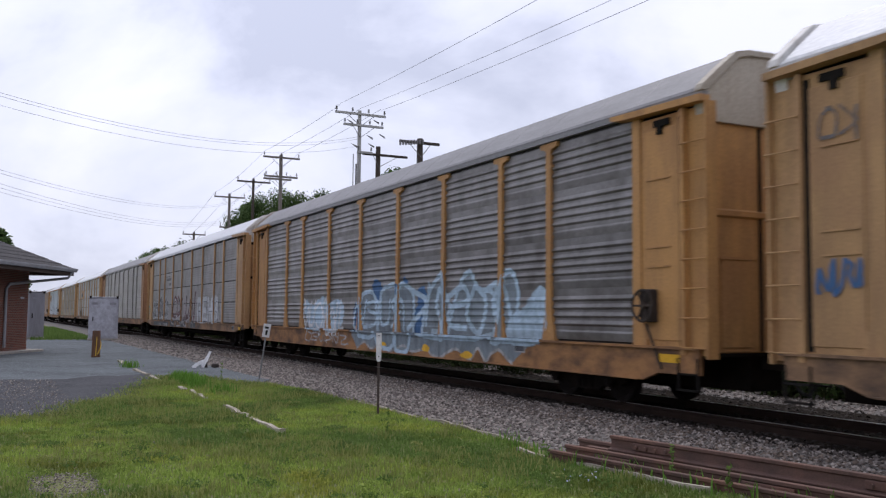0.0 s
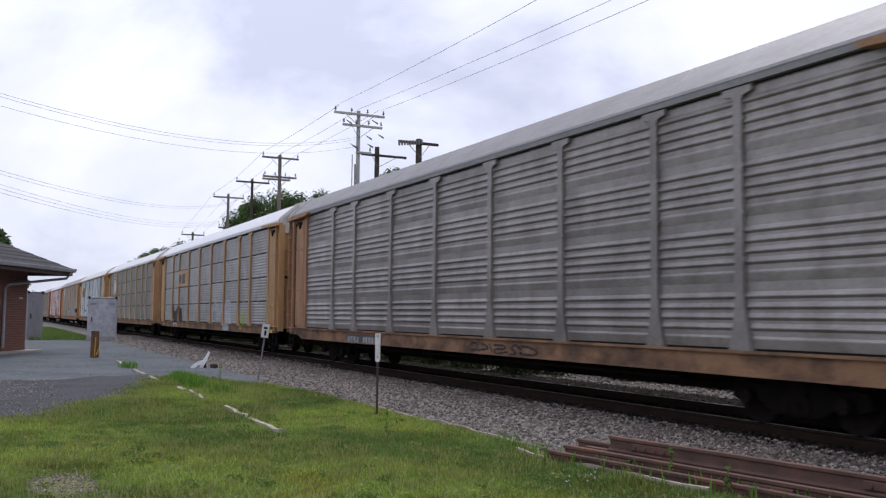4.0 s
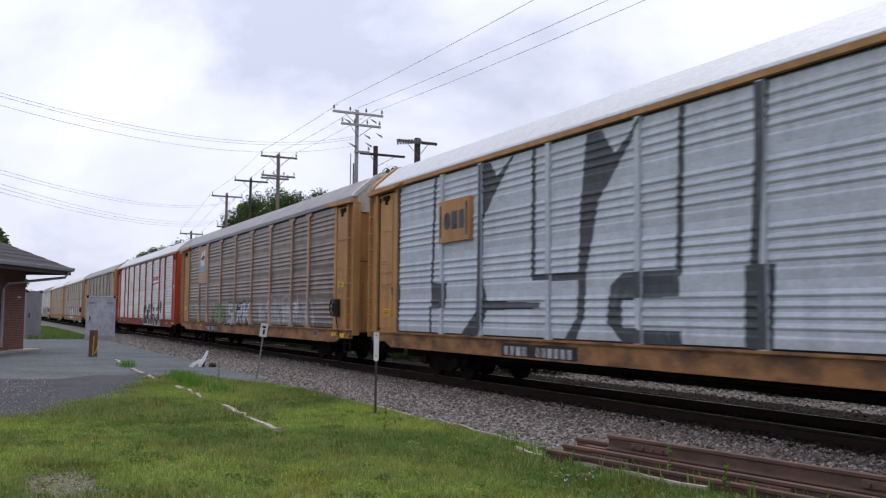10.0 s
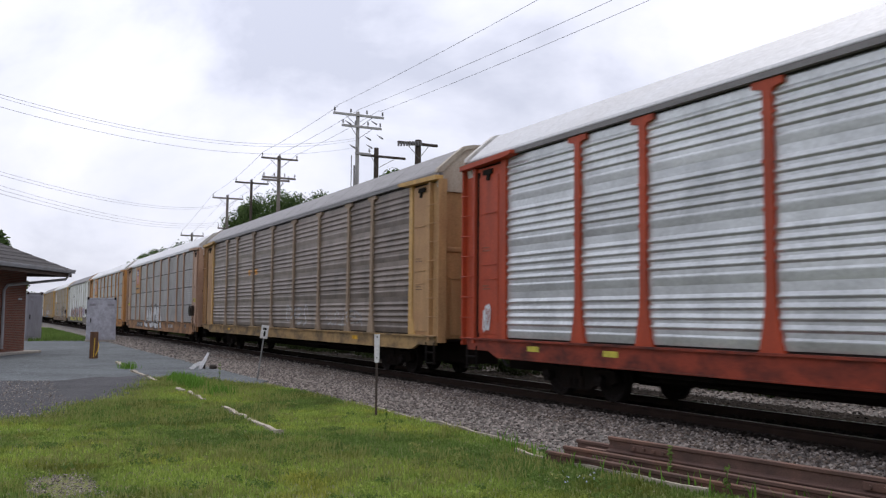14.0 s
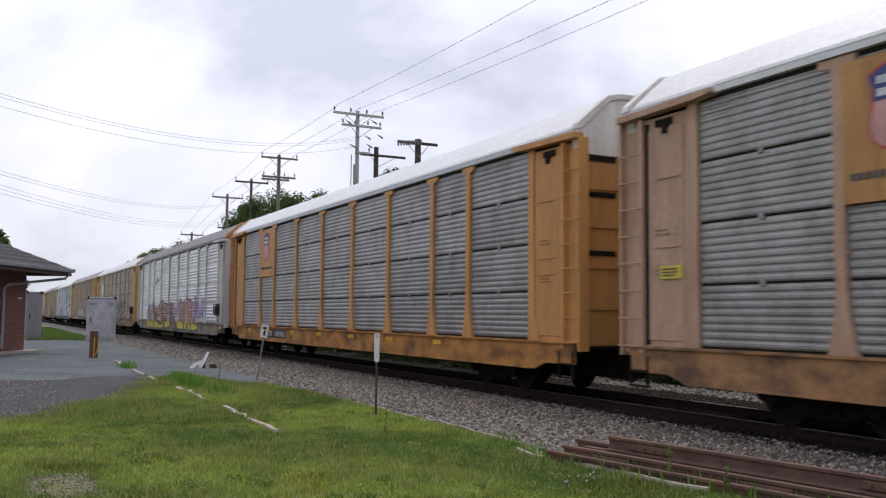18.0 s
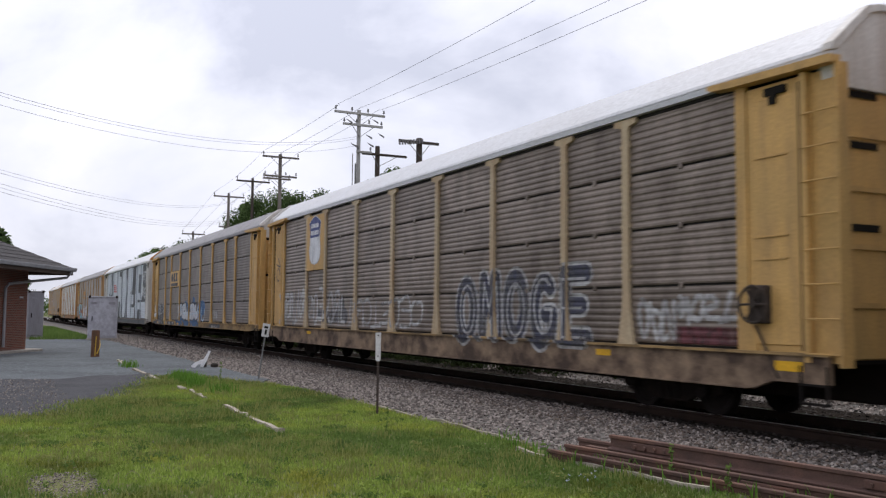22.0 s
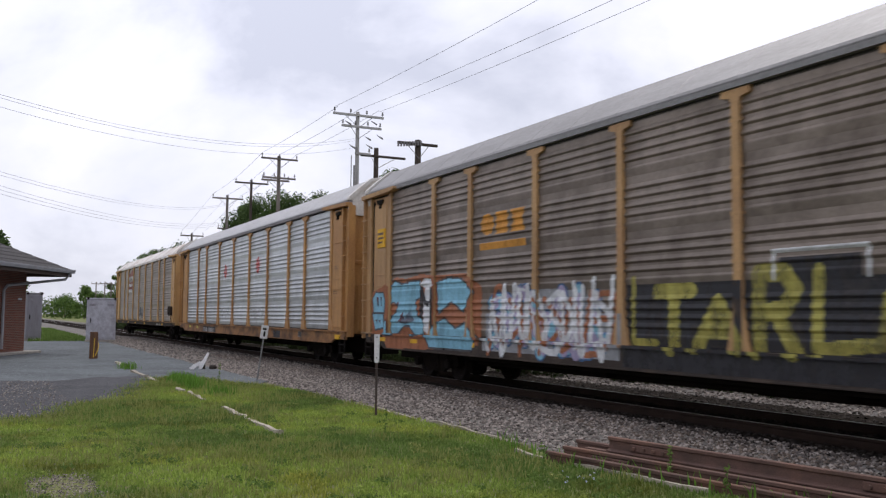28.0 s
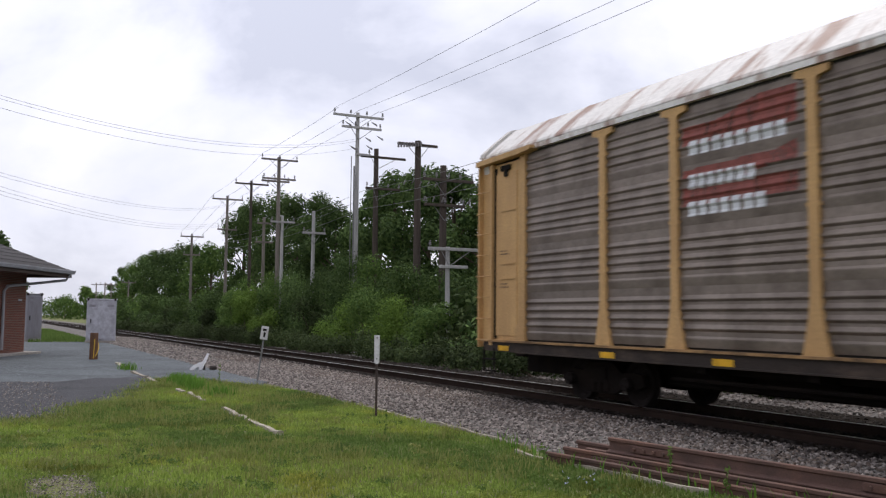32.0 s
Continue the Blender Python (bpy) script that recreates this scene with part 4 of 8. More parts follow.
def scribble(x0, x1, z0, z1, n, seed, w=0.06):
    return [q for p in tag_lines(x0, x1, z0 + w / 2, z1 - w / 2, n, seed) for q in stroke(p, w)]


def bars(x0, x1, z, h, n, seed=1, slant=0.0):
    """A line of short blocks that stands for small lettering."""
    r = random.Random(seed)
    c = (x1 - x0) / n
    out = []
    for i in range(n):
        a, b = x0 + c * i + c * 0.1, x0 + c * (i + 1) - c * r.uniform(0.1, 0.25)
        out.append([(a, z), (b, z), (b + slant, z + h), (a + slant, z + h)])
    return out


def shield(cx, z0, w, h):
    t = z0 + h
    return [(cx, z0)] + [(cx + w * a, z0 + h * b) for a, b in ((0.28, 0.03), (0.44, 0.12), (0.50, 0.28), (0.42, 0.52), (0.44, 0.72), (0.52, 0.86), (0.36, 0.92))] + [(cx + w * 0.18, t - h * 0.03),
            (cx, t), (cx - w * 0.18, t - h * 0.03)] + [(cx - w * a, z0 + h * b) for a, b in ((0.36, 0.92), (0.52, 0.86), (0.44, 0.72), (0.42, 0.52), (0.50, 0.28), (0.44, 0.12), (0.28, 0.03))]


def shield_plate(car, material, lower="white", h0=3.30, h1=4.95, big=False, caption=False):
    """Two upper panels of the narrow bay covered by a plate with a shield."""
    x0, x1 = POSTS[1] + 0.08, POSTS[2] - 0.08
    pl = plate(car, x0, x1, 3.12, 5.03, material)
    cx = (x0 + x1) / 2 + (0.0 if big else -0.05)
    w, hh, z0 = (1.15, 1.65, 3.34) if big else (0.80, 1.12, 3.78)
    s = shield(cx, z0, w, hh)
    edge = swell([s], 0.035)
    flat(car, "shield_border", edge, "red" if not big else "silver", -1.478, parent=pl)
    flat(car, "shield", [s], lower, -1.482, "shield-shaped railway emblem, blue above", pl)
    top = [(x, max(z, z0 + hh * 0.56)) for x, z in s]
    flat(car, "shield_head", [top], "navy", -1.486, parent=pl)
    for j in (0, 1):
        flat(car, "lettering", bars(cx - w * 0.36, cx + w * 0.36, z0 + hh * (0.76 - 0.15 * j), hh * 0.09, 6, j), "white", -1.490, parent=pl)
    if caption:
        flat(car, "lettering", bars(x0 + 0.12, x1 - 0.12, 3.42, 0.10, 14, 3), "char", -1.479, parent=pl)
    return pl


def sill_number(car, x, board="black", n1=4, n2=6, z=0.76, h=0.19):
    coat(car, "number_board", [rect(x - 0.1, x + 2.75, z - 0.07, z + h + 0.06)], board, 0.004)
    coat(car, "number_bars", bars(x, x + 0.95, z, h, n1, 2) + bars(x + 1.25, x + 2.6, z, h, n2, 5), "dim", 0.008)


def reflectors(car, xs, colour="amber"):
    for x in xs:
        coat(car, "reflector", [rect(x - 0.22, x + 0.22, 0.90, 1.01)], colour, 0.010)


def end_marks(car, seed=0, label_x=(12.2, -12.9)):
    """Small stencilled notices on the end panels."""
    r = random.Random(seed)
    for x in label_x:
        for j in range(2):
            z = 2.3 + 0.75 * j + r.uniform(-0.1, 0.1)
            coat(car, "stencil", bars(x + 0.1, x + 0.48, z, 0.03, 6, j) + bars(x + 0.1, x + 0.42, z + 0.07, 0.03, 5, j + 4), "stencil", 0.006)


c = CARS[0]
coat(c, "graffiti", scribble(-12.9, -12.15, 1.95, 2.4, 3, 5, 0.07), "blue", label="faded blue spray smear")
coat(c, "graffiti", scribble(-12.8, -12.2, 4.0, 4.5, 2, 15, 0.05), "edge", label="dark spray tag")

c = CARS[1]
b, l = blobs(-7.0, -2.9, 1.0, 2.15, 3, 11)
coat(c, "graffiti_body", b, "ice", 0.004, label="ice-blue bubble lettering")
coat(c, "graffiti_line", scribble(-7.0, -2.8, 0.95, 2.2, 6, 21, 0.10), "white", 0.008)
coat(c, "graffiti_ground", rounded([[(-0.5, 1.9), (-0.45, 2.5), (-0.1, 2.64), (0.25, 2.45), (0.4, 2.0)], [(1.1, 2.2), (1.25, 2.48), (1.6, 2.45), (1.89, 2.66), (2.16, 2.42), (2.4, 2.0)],
     [(2.5, 0.98), (2.45, 1.6), (2.75, 1.9), (2.7, 2.25), (3.1, 2.36), (3.3, 2.0), (3.15, 1.3)], [(-1.9, 1.2), (-2.0, 1.7), (-1.7, 2.0), (-1.4, 1.7), (-1.4, 1.1)]]), "blue", 0.004, label="blue spray cloud")
BUB = rounded([
    [(-1.32, 0.98), (-1.34, 2.06), (-0.82, 2.28), (-0.24, 2.12), (-0.08, 1.02)],
    [(0.02, 1.02), (0.20, 2.19), (0.79, 2.41), (1.29, 2.31), (1.36, 0.78), (0.31, 0.73)],
    [(1.50, 0.78), (1.50, 2.30), (1.95, 2.42), (2.46, 2.14), (2.51, 1.40), (2.30, 0.65), (1.60, 0.62)],
    [(3.00, 1.11), (3.33, 2.06), (4.02, 2.59), (4.29, 2.53), (4.37, 1.16), (4.20, 1.03)],
    [(4.50, 1.08), (5.03, 2.20), (5.63, 2.65), (6.08, 2.22), (6.80, 2.10), (6.78, 1.18)],
    [(6.86, 1.03), (7.16, 2.29), (7.49, 2.60), (7.79, 2.32), (7.83, 1.73), (7.27, 1.08)]])
PALE = rounded([
    [(7.32, 1.08), (7.59, 1.53), (8.14, 1.73), (8.43, 2.01), (8.86, 2.13), (8.86, 1.12)]])
coat(c, "graffiti_body", BUB, "slate", 0.008, label="slate-blue bubble lettering")
coat(c, "graffiti_body", PALE, "ice", 0.010, label="ice-blue blot")
coat(c, "graffiti_line", [q for p in BUB + PALE for q in stroke(p, 0.13)], "ice", 0.014, label="ice-blue outlines")
coat(c, "graffiti_line", scribble(-1.9, 2.0, 1.2, 2.1, 4, 33, 0.11) + scribble(2.4, 7.6, 1.2, 2.4, 5, 13, 0.15), "ice", 0.018)
coat(c, "graffiti_ground", [rect(-1.9, 8.6, 0.98, 1.13)], "slate", 0.004)
WAVE = smooth([(-1.4, 0.60), (-0.8, 0.80), (-0.3, 0.62), (0.4, 0.74), (1.2, 0.60), (2.0, 0.78), (2.61, 0.64), (3.46, 0.74), (3.81, 0.60), (4.31, 0.57), (4.64, 0.69), (5.14, 0.80), (5.60, 0.66), (5.88, 0.59), (6.22, 0.86), (6.59, 0.59), (6.84, 0.76), (7.22, 0.85), (7.58, 0.66), (7.74, 0.60)])
coat(c, "graffiti_foot", [WAVE + [(8.4, 0.98), (-1.9, 0.98)]], "slate", 0.006, label="slate-grey foot of the lettering on the sill")
coat(c, "graffiti_line", stroke(WAVE, 0.07), "dim", 0.010, label="pale wavy outline on the sill")
coat(c, "graffiti_blot", rounded([[(3.2, 0.70), (3.35, 0.86), (3.65, 0.80), (3.6, 0.68)], [(0.5, 0.72), (0.6, 0.84), (0.85, 0.80), (0.8, 0.70)], [(5.3, 0.66), (5.7, 0.78), (6.0, 0.68), (5.7, 0.60)]]), "amber", 0.012)
coat(c, "graffiti_drip", scribble(-6.5, -2.2, 0.66, 1.02, 6, 3, 0.05), "dim", 0.014)

c = CARS[2]
for a_, b_, n_, sd in ((-11.6, -9.2, 3, 2), (-9.1, -7.1, 2, 41), (-7.0, -5.7, 2, 43)):
    coat(c, "graffiti_body", blobs(a_, b_, 1.2, 2.5, n_, sd)[0], "edge", 0.004, label="charcoal lettering with pale outlines")
    coat(c, "graffiti_line", scribble(a_, b_, 1.2, 2.6, n_, sd, 0.05) + scribble(a_, b_, 1.15, 2.4, n_, sd + 1, 0.05), "silver", 0.008)
coat(c, "graffiti_body", [q for a_, b_, sd in ((-4.1, -1.2, 15), (-0.8, 2.5, 16)) for q in scribble(a_, b_, 1.15, 2.65, 2, sd, 0.32)], "maroon", 0.004, label="maroon lettering with whitish edges")
coat(c, "graffiti_line", scribble(-4.2, -1.1, 1.05, 2.5, 2, 15, 0.09) + scribble(-0.9, 2.6, 1.05, 2.5, 2, 16, 0.09) + scribble(-3.9, 2.6, 0.85, 1.7, 4, 62, 0.07), "dim", 0.010)
coat(c, "graffiti_body", [[(-4.6, 0.7), (-4.2, 1.3), (-3.2, 1.05), (-2.9, 0.7)], [(-1.3, 0.7), (-1.0, 1.25), (0.1, 1.2), (0.6, 0.7)], [(1.6, 0.7), (2.0, 1.2), (3.0, 1.1), (3.2, 0.7)]], "char", 0.006)
coat(c, "graffiti_ground", rounded([[(3.0, 1.2), (3.0, 2.2), (3.5, 2.45), (4.1, 2.15), (4.7, 2.4), (5.6, 2.5), (6.3, 2.2), (7.0, 2.5), (8.0, 2.4), (8.5, 1.9), (8.2, 1.2)]]), "dim", 0.004, label="worn pale spray ground")
coat(c, "graffiti_body", word("REHS", 3.1, 8.2, 1.22, 2.3, 0.30, 0.0, 0.35), "silver", 0.010, label="whitish block lettering")
coat(c, "graffiti_line", [q for p in word("REHS", 3.25, 8.3, 1.18, 2.2, 0.06, 0.0, 0.35)[::2] for q in [p]], "char", 0.014)
coat(c, "graffiti_line", stroke(smooth([(-12.8, 1.45), (-12.85, 1.95), (-12.45, 2.0), (-12.4, 1.5)]), 0.10), "teal")
coat(c, "smudge", bars(-6.6, -4.95, 3.62, 0.16, 4, 3) + bars(-5.8, -4.95, 3.30, 0.15, 3, 4) + bars(-6.8, -5.3, 3.85, 0.06, 4, 4), "edge", 0.004, "overpainted dark lettering bars", False)
coat(c, "number_board", [rect(-10.6, -5.1, 0.68, 1.05)], "char", 0.004, "blackened part of the sill")
coat(c, "number_bars", bars(-8.6, -7.7, 0.78, 0.18, 4, 2) + bars(-7.0, -5.4, 0.77, 0.18, 6, 5), "dim", 0.008)

c = CARS[3]
coat(c, "graffiti_line", scribble(0.5, 3.5, 0.78, 1.02, 5, 4, 0.05), "black")
sill_number(c, -7.4, "char")

c = CARS[4]
pl = plate(c, POSTS[2] + 0.09, POSTS[3] - 0.09, Z0 + 2 * ROW_H + 0.02, Z0 + 3 * ROW_H - 0.04, M["yellow"], label="yellow emblem plate")
flat(c, "emblem", [disc(-6.55, 3.6, 0.36, 0.30, 12), rect(-5.95, -5.15, 3.32, 3.88)], "char", -1.478, "dark plain emblem strokes", pl)
coat(c, "graffiti_body", [[(-9.10, 1.93), (-8.96, 2.14), (-8.76, 2.15), (-8.52, 1.77), (-8.02, 1.76), (-7.73, 1.95), (-7.57, 1.99), (-7.40, 2.32), (-7.24, 1.94), (-7.07, 2.09), (-6.95, 1.98), (-6.3, 1.9), (-5.9, 1.2), (-7.49, 1.05), (-8.13, 1.08), (-9.01, 1.31)]], "black", 0.004, label="black spray blot")
coat(c, "graffiti_line", scribble(-11.9, -9.6, 1.6, 2.5, 5, 7, 0.05) + scribble(-11.8, -9.7, 1.3, 1.7, 4, 17, 0.05), "silver", 0.004)
coat(c, "graffiti_body", [rect(-8.3, -7.2, 0.76, 1.05)], "white", 0.008)
coat(c, "graffiti_line", bars(-8.15, -7.35, 0.82, 0.16, 4, 9), "char", 0.012)
coat(c, "graffiti_line", scribble(1.5, 4.1, 1.2, 2.3, 5, 10, 0.07) + scribble(1.6, 4.0, 1.3, 2.1, 4, 30, 0.05), "silver", 0.006, label="pale outlined lettering")
coat(c, "graffiti_body", [rect(4.45, 5.7, 0.72, 1.9), disc(5.0, 1.9, 0.55, 0.4, 14), [(5.5, 2.3), (5.95, 1.5), (5.6, 0.8), (5.0, 1.2)]], "silver", 0.006, label="solid whitish spray patch")
coat(c, "graffiti_line", stroke(arc(5.0, 1.95, 0.25, 0.2, 0, 360, 8), 0.06), "grey", 0.010)
coat(c, "graffiti_body", [disc(7.9, 1.35, 0.4, 0.4, 12)], "lime", 0.006)
reflectors(c, (-11.6, 7.9))

c = CARS[5]
shield_plate(c, M["yellow"], "white", big=True)
coat(c, "graffiti_line", scribble(-11.5, -10.1, 1.28, 1.7, 4, 6, 0.10) + [disc(-10.8, 1.5, 0.65, 0.14, 12)], "teal", label="teal spray tag")
coat(c, "graffiti_line", scribble(7.0, 9.5, 1.25, 1.5, 5, 6, 0.08), "teal")
sill_number(c, -8.2)
coat(c, "panel_patch", [rect(-10.4, -9.7, 0.80, 1.0)], "dim")
reflectors(c, (-8.0,), "amber")
end_marks(c, 3)

c = CARS[6]
# the first letters: a hooked stem, then two forked ones with short bars
coat(c, "graffiti_line", stroke([(-9.52, 5.08), (-9.66, 2.44)], 0.14) + [[(-9.72, 2.41), (-8.85, 2.38), (-8.92, 1.77), (-9.70, 1.77)]] + stroke([(-9.75, 1.77), (-9.75, 1.2)], 0.12) + [[(-12.05, 2.37), (-11.65, 2.35), (-11.73, 1.6)]]
     + stroke([(-11.75, 5.05), (-11.8, 1.2)], 0.12)
     + [[(-7.16, 5.1), (-6.73, 5.1), (-6.37, 4.73), (-5.77, 5.1), (-5.64, 5.1), (-6.72, 4.14), (-7.0, 3.82), (-7.05, 2.47), (-6.83, 1.94), (-4.64, 1.87), (-4.58, 1.76), (-6.83, 1.71), (-7.14, 1.14), (-8.09, 1.14), (-7.34, 1.69), (-7.2, 2.33)]]
     + stroke([(-4.85, 5.08), (-4.87, 2.40), (-3.1, 2.38)], 0.15)
     + [[(-2.98, 5.1), (-2.52, 5.1), (-2.09, 4.59), (-1.36, 5.1), (-1.26, 5.1), (-2.58, 3.79), (-3.0, 2.43), (-3.05, 1.59), (-3.35, 1.14), (-3.75, 1.14), (-3.3, 1.59), (-3.18, 3.72)]]
     + stroke([(-0.30, 5.08), (-0.40, 2.35)], 0.15)
     + [[(-2.26, 2.16), (-1.9, 2.38), (-0.42, 2.38), (-0.4, 1.95), (-1.92, 1.9), (-1.9, 1.39), (-0.37, 1.38), (-0.35, 1.14), (-1.9, 1.14), (-2.36, 1.5)]]
     + stroke([(1.46, 5.08), (1.28, 2.38)], 0.24) + [[(1.05, 2.4), (1.65, 2.38), (1.58, 1.14), (1.03, 1.14)]]
     + stroke([(3.84, 5.08), (3.63, 1.2)], 0.20) + [rect(3.67, 4.42, 2.30, 2.46), rect(3.69, 4.42, 1.71, 1.86)]
     + stroke([(5.78, 5.08), (5.69, 2.41)], 0.15) + [[(5.47, 2.42), (6.06, 2.42), (6.08, 1.62), (5.93, 1.14), (5.32, 1.14), (5.55, 1.38), (5.48, 1.94), (5.16, 2.1)]],
     "char", 0.006, label="charcoal outlines of giant block letters")
coat(c, "graffiti_line", [[(8.05, 5.1), (8.28, 5.1), (8.88, 4.77), (8.76, 2.04), (10.8, 2.0), (11.06, 1.86), (11.07, 1.16), (10.42, 1.16), (10.41, 1.83), (8.07, 1.83), (8.04, 1.16), (7.93, 1.16)]], "char", 0.008, label="charcoal shade of a block letter")
coat(c, "graffiti_edge", stroke([(8.98, 4.85), (8.86, 2.10)], 0.07), "ice", 0.010)
coat(c, "graffiti_body", [rect(6.92, 8.06, 1.17, 5.1)], "ice", 0.004, label="pale block letter stem")
pl = plate(c, -9.1, -7.5, 3.38, 4.42, M["tan"], -1.53, label="tan emblem plate")
flat(c, "emblem", [rect(-9.02, -8.94, 3.5, 4.3), rect(-7.66, -7.58, 3.5, 4.3), disc(-8.62, 3.9, 0.19, 0.22, 12), rect(-8.38, -8.08, 3.68, 4.12), rect(-8.0, -7.74, 3.68, 4.12)], "char", -1.533, "dark plain emblem strokes", pl)
sill_number(c, -5.9)
end_marks(c, 6)

c = CARS[7]
pl = plate(c, POSTS[1] + 0.08, POSTS[2] - 0.08, 3.12, 5.03, M["salmon"], label="orange-tan emblem plate")
flat(c, "emblem", [[(-8.75, 4.05), (-8.5, 4.75), (-7.65, 4.85), (-7.75, 4.05)]], "white", -1.479, parent=pl)
flat(c, "emblem", [[(-8.8, 4.02), (-7.75, 4.02), (-7.85, 3.72), (-8.75, 3.68)]], "sky", -1.479, parent=pl)
flat(c, "emblem", [[(-8.6, 4.4), (-8.1, 4.6), (-7.7, 4.5), (-8.1, 4.3)]], "char", -1.483, parent=pl)
SIRK = [
    [(-2.62, 2.04), (-1.48, 2.02), (-1.72, 1.79), (-2.28, 1.76), (-2.29, 1.66), (-1.58, 1.63), (-1.73, 1.13), (-2.88, 1.09), (-2.80, 1.25), (-1.99, 1.34), (-1.99, 1.49), (-2.63, 1.50)],
    [(-1.34, 2.00), (-1.05, 2.01), (-1.19, 1.65), (-1.32, 1.05), (-1.68, 1.05), (-1.53, 1.63)],
    [(-0.99, 1.82), (-0.65, 1.98), (-0.02, 2.00), (-0.06, 1.62), (-0.38, 1.40), (-0.13, 1.15), (-0.39, 1.14), (-0.64, 1.46), (-0.76, 1.45), (-0.88, 1.20), (-1.18, 1.16), (-1.00, 1.58)],
    rect(0.02, 0.48, 1.16, 2.06), [(0.45, 1.62), (1.05, 2.08), (1.55, 2.08), (0.80, 1.60), (1.55, 1.16), (1.02, 1.16), (0.45, 1.50)]]
coat(c, "graffiti_edge", swell(SIRK, 0.11), "black", 0.004, label="black shade round slanted lettering")
coat(c, "graffiti_body", SIRK, "silver", 0.008, label="slanted silver lettering")
coat(c, "graffiti_line", [[(-0.95, 1.86), (-0.28, 1.87), (-0.38, 1.74), (-0.95, 1.72)]], "black", 0.012)
coat(c, "graffiti_body", blobs(2.3, 9.6, 1.2, 2.0, 7, 4)[0], "dim", 0.004, label="faded pale lettering")
coat(c, "graffiti_line", scribble(2.2, 9.8, 1.2, 2.25, 8, 47, 0.10), "dim", 0.008)
coat(c, "graffiti_line", bars(5.1, 6.3, 0.79, 0.2, 3, 4), "rust", 0.006)
coat(c, "graffiti_body", [[(-6.1, 1.5), (-5.7, 1.9), (-5.2, 2.02), (-4.9, 1.95), (-4.5, 2.15), (-3.9, 2.1), (-3.75, 1.85), (-3.05, 1.75), (-3.1, 1.17), (-5.9, 1.17)]], "green", 0.004, label="pale green sprayed letters")
coat(c, "graffiti_line", scribble(-6.0, -3.1, 1.2, 2.05, 4, 61, 0.05) + [[(-6.2, 1.42), (-5.9, 1.4), (-5.5, 1.17), (-5.95, 1.17)]], "char", 0.008)
coat(c, "graffiti_line", scribble(-11.7, -5.4, 1.5, 2.15, 9, 14, 0.05), "dim", 0.008)
sill_number(c, -6.9)
reflectors(c, (-8.2, 12.0), "amber")
end_marks(c, 7)

c = CARS[8]
FUEL = [
    [(0.71, 1.32), (0.73, 1.84), (0.99, 2.16), (1.30, 2.23), (1.60, 2.15), (1.99, 2.18), (2.17, 1.83), (2.10, 1.51), (1.36, 1.46), (1.37, 1.12), (0.90, 1.11)],
    [(2.24, 1.83), (2.38, 1.94), (2.52, 1.83), (2.73, 1.85), (2.85, 2.27), (3.29, 2.23), (3.19, 1.78), (3.20, 1.35), (3.46, 0.77), (1.43, 0.72), (1.39, 1.37), (2.20, 1.45)],
    [(3.23, 1.86), (3.40, 2.20), (3.66, 2.26), (3.91, 2.11), (3.95, 1.82), (3.75, 1.61), (3.58, 1.48), (3.28, 1.52)],
    [(3.45, 1.44), (4.03, 1.68), (4.36, 1.41), (4.36, 0.81), (3.88, 0.68), (3.46, 0.81)],
    [(4.17, 2.29), (4.62, 2.28), (4.72, 2.06), (4.70, 1.62), (4.35, 1.59)],
    [(4.81, 2.01), (5.26, 1.95), (5.54, 1.96), (5.40, 1.66), (5.11, 1.54), (4.82, 1.76)],
    [(4.43, 1.57), (5.68, 1.58), (5.68, 1.45), (5.19, 1.23), (5.26, 0.73), (4.44, 0.72)],
    [(5.26, 1.23), (5.54, 1.43), (5.82, 1.43), (6.03, 1.21), (6.15, 0.69), (5.48, 0.70), (5.19, 1.00)],
    [(6.03, 1.96), (6.29, 1.90), (6.46, 1.92), (6.55, 2.23), (7.11, 2.21), (6.96, 1.77), (6.61, 1.68), (6.03, 1.62)],
    [(6.23, 1.44), (6.61, 1.57), (7.17, 1.59), (7.43, 1.45), (7.52, 1.07), (7.49, 0.71), (6.42, 0.74), (6.16, 0.95)],
    disc(7.73, 1.95, 0.36, 0.50, 18, 0.2), disc(7.92, 0.98, 0.20, 0.30, 14)]
coat(c, "graffiti_edge", [q for p in FUEL for q in stroke(p + p[:1], 0.13)], "white", 0.010, label="white outline of black lettering")
coat(c, "graffiti_body", FUEL, "black", 0.006, label="black bubble lettering")
coat(c, "graffiti_line", [q for p in ([(1.75, 1.75), (2.0, 1.45), (1.9, 1.0)], [(3.1, 1.0), (3.7, 0.88)], [(4.6, 1.45), (4.95, 1.15)], [(6.35, 1.35), (6.75, 1.42), (6.6, 1.2)], [(6.3, 0.95), (6.8, 0.90)]) for q in stroke(p, 0.07)], "silver", 0.014)
coat(c, "emblem", bars(4.45, 6.6, 3.72, 0.28, 4, 2, 0.10), "red", 0.004, label="red slanted emblem blocks", over_posts=False)
coat(c, "emblem", [[(4.4, 3.42), (6.6, 3.52), (6.6, 3.60), (4.4, 3.50)]], "char", 0.004, over_posts=False)
coat(c, "graffiti_line", scribble(-12.75, -12.45, 1.3, 1.9, 3, 6, 0.05), "white")
coat(c, "stencil", [rect(12.35, 12.75, 3.1, 3.22)], "white", 0.006)
reflectors(c, (-10.6, -8.0, 10.6, 12.4, 12.9), "yellow")
end_marks(c, 8)

c = CARS[9]
coat(c, "graffiti_line", scribble(0.5, 3.2, 1.3, 2.0, 4, 4, 0.08), "dim")
coat(c, "emblem", bars(-5.2, -3.6, 3.3, 0.25, 3, 2), "logo_o", over_posts=False)
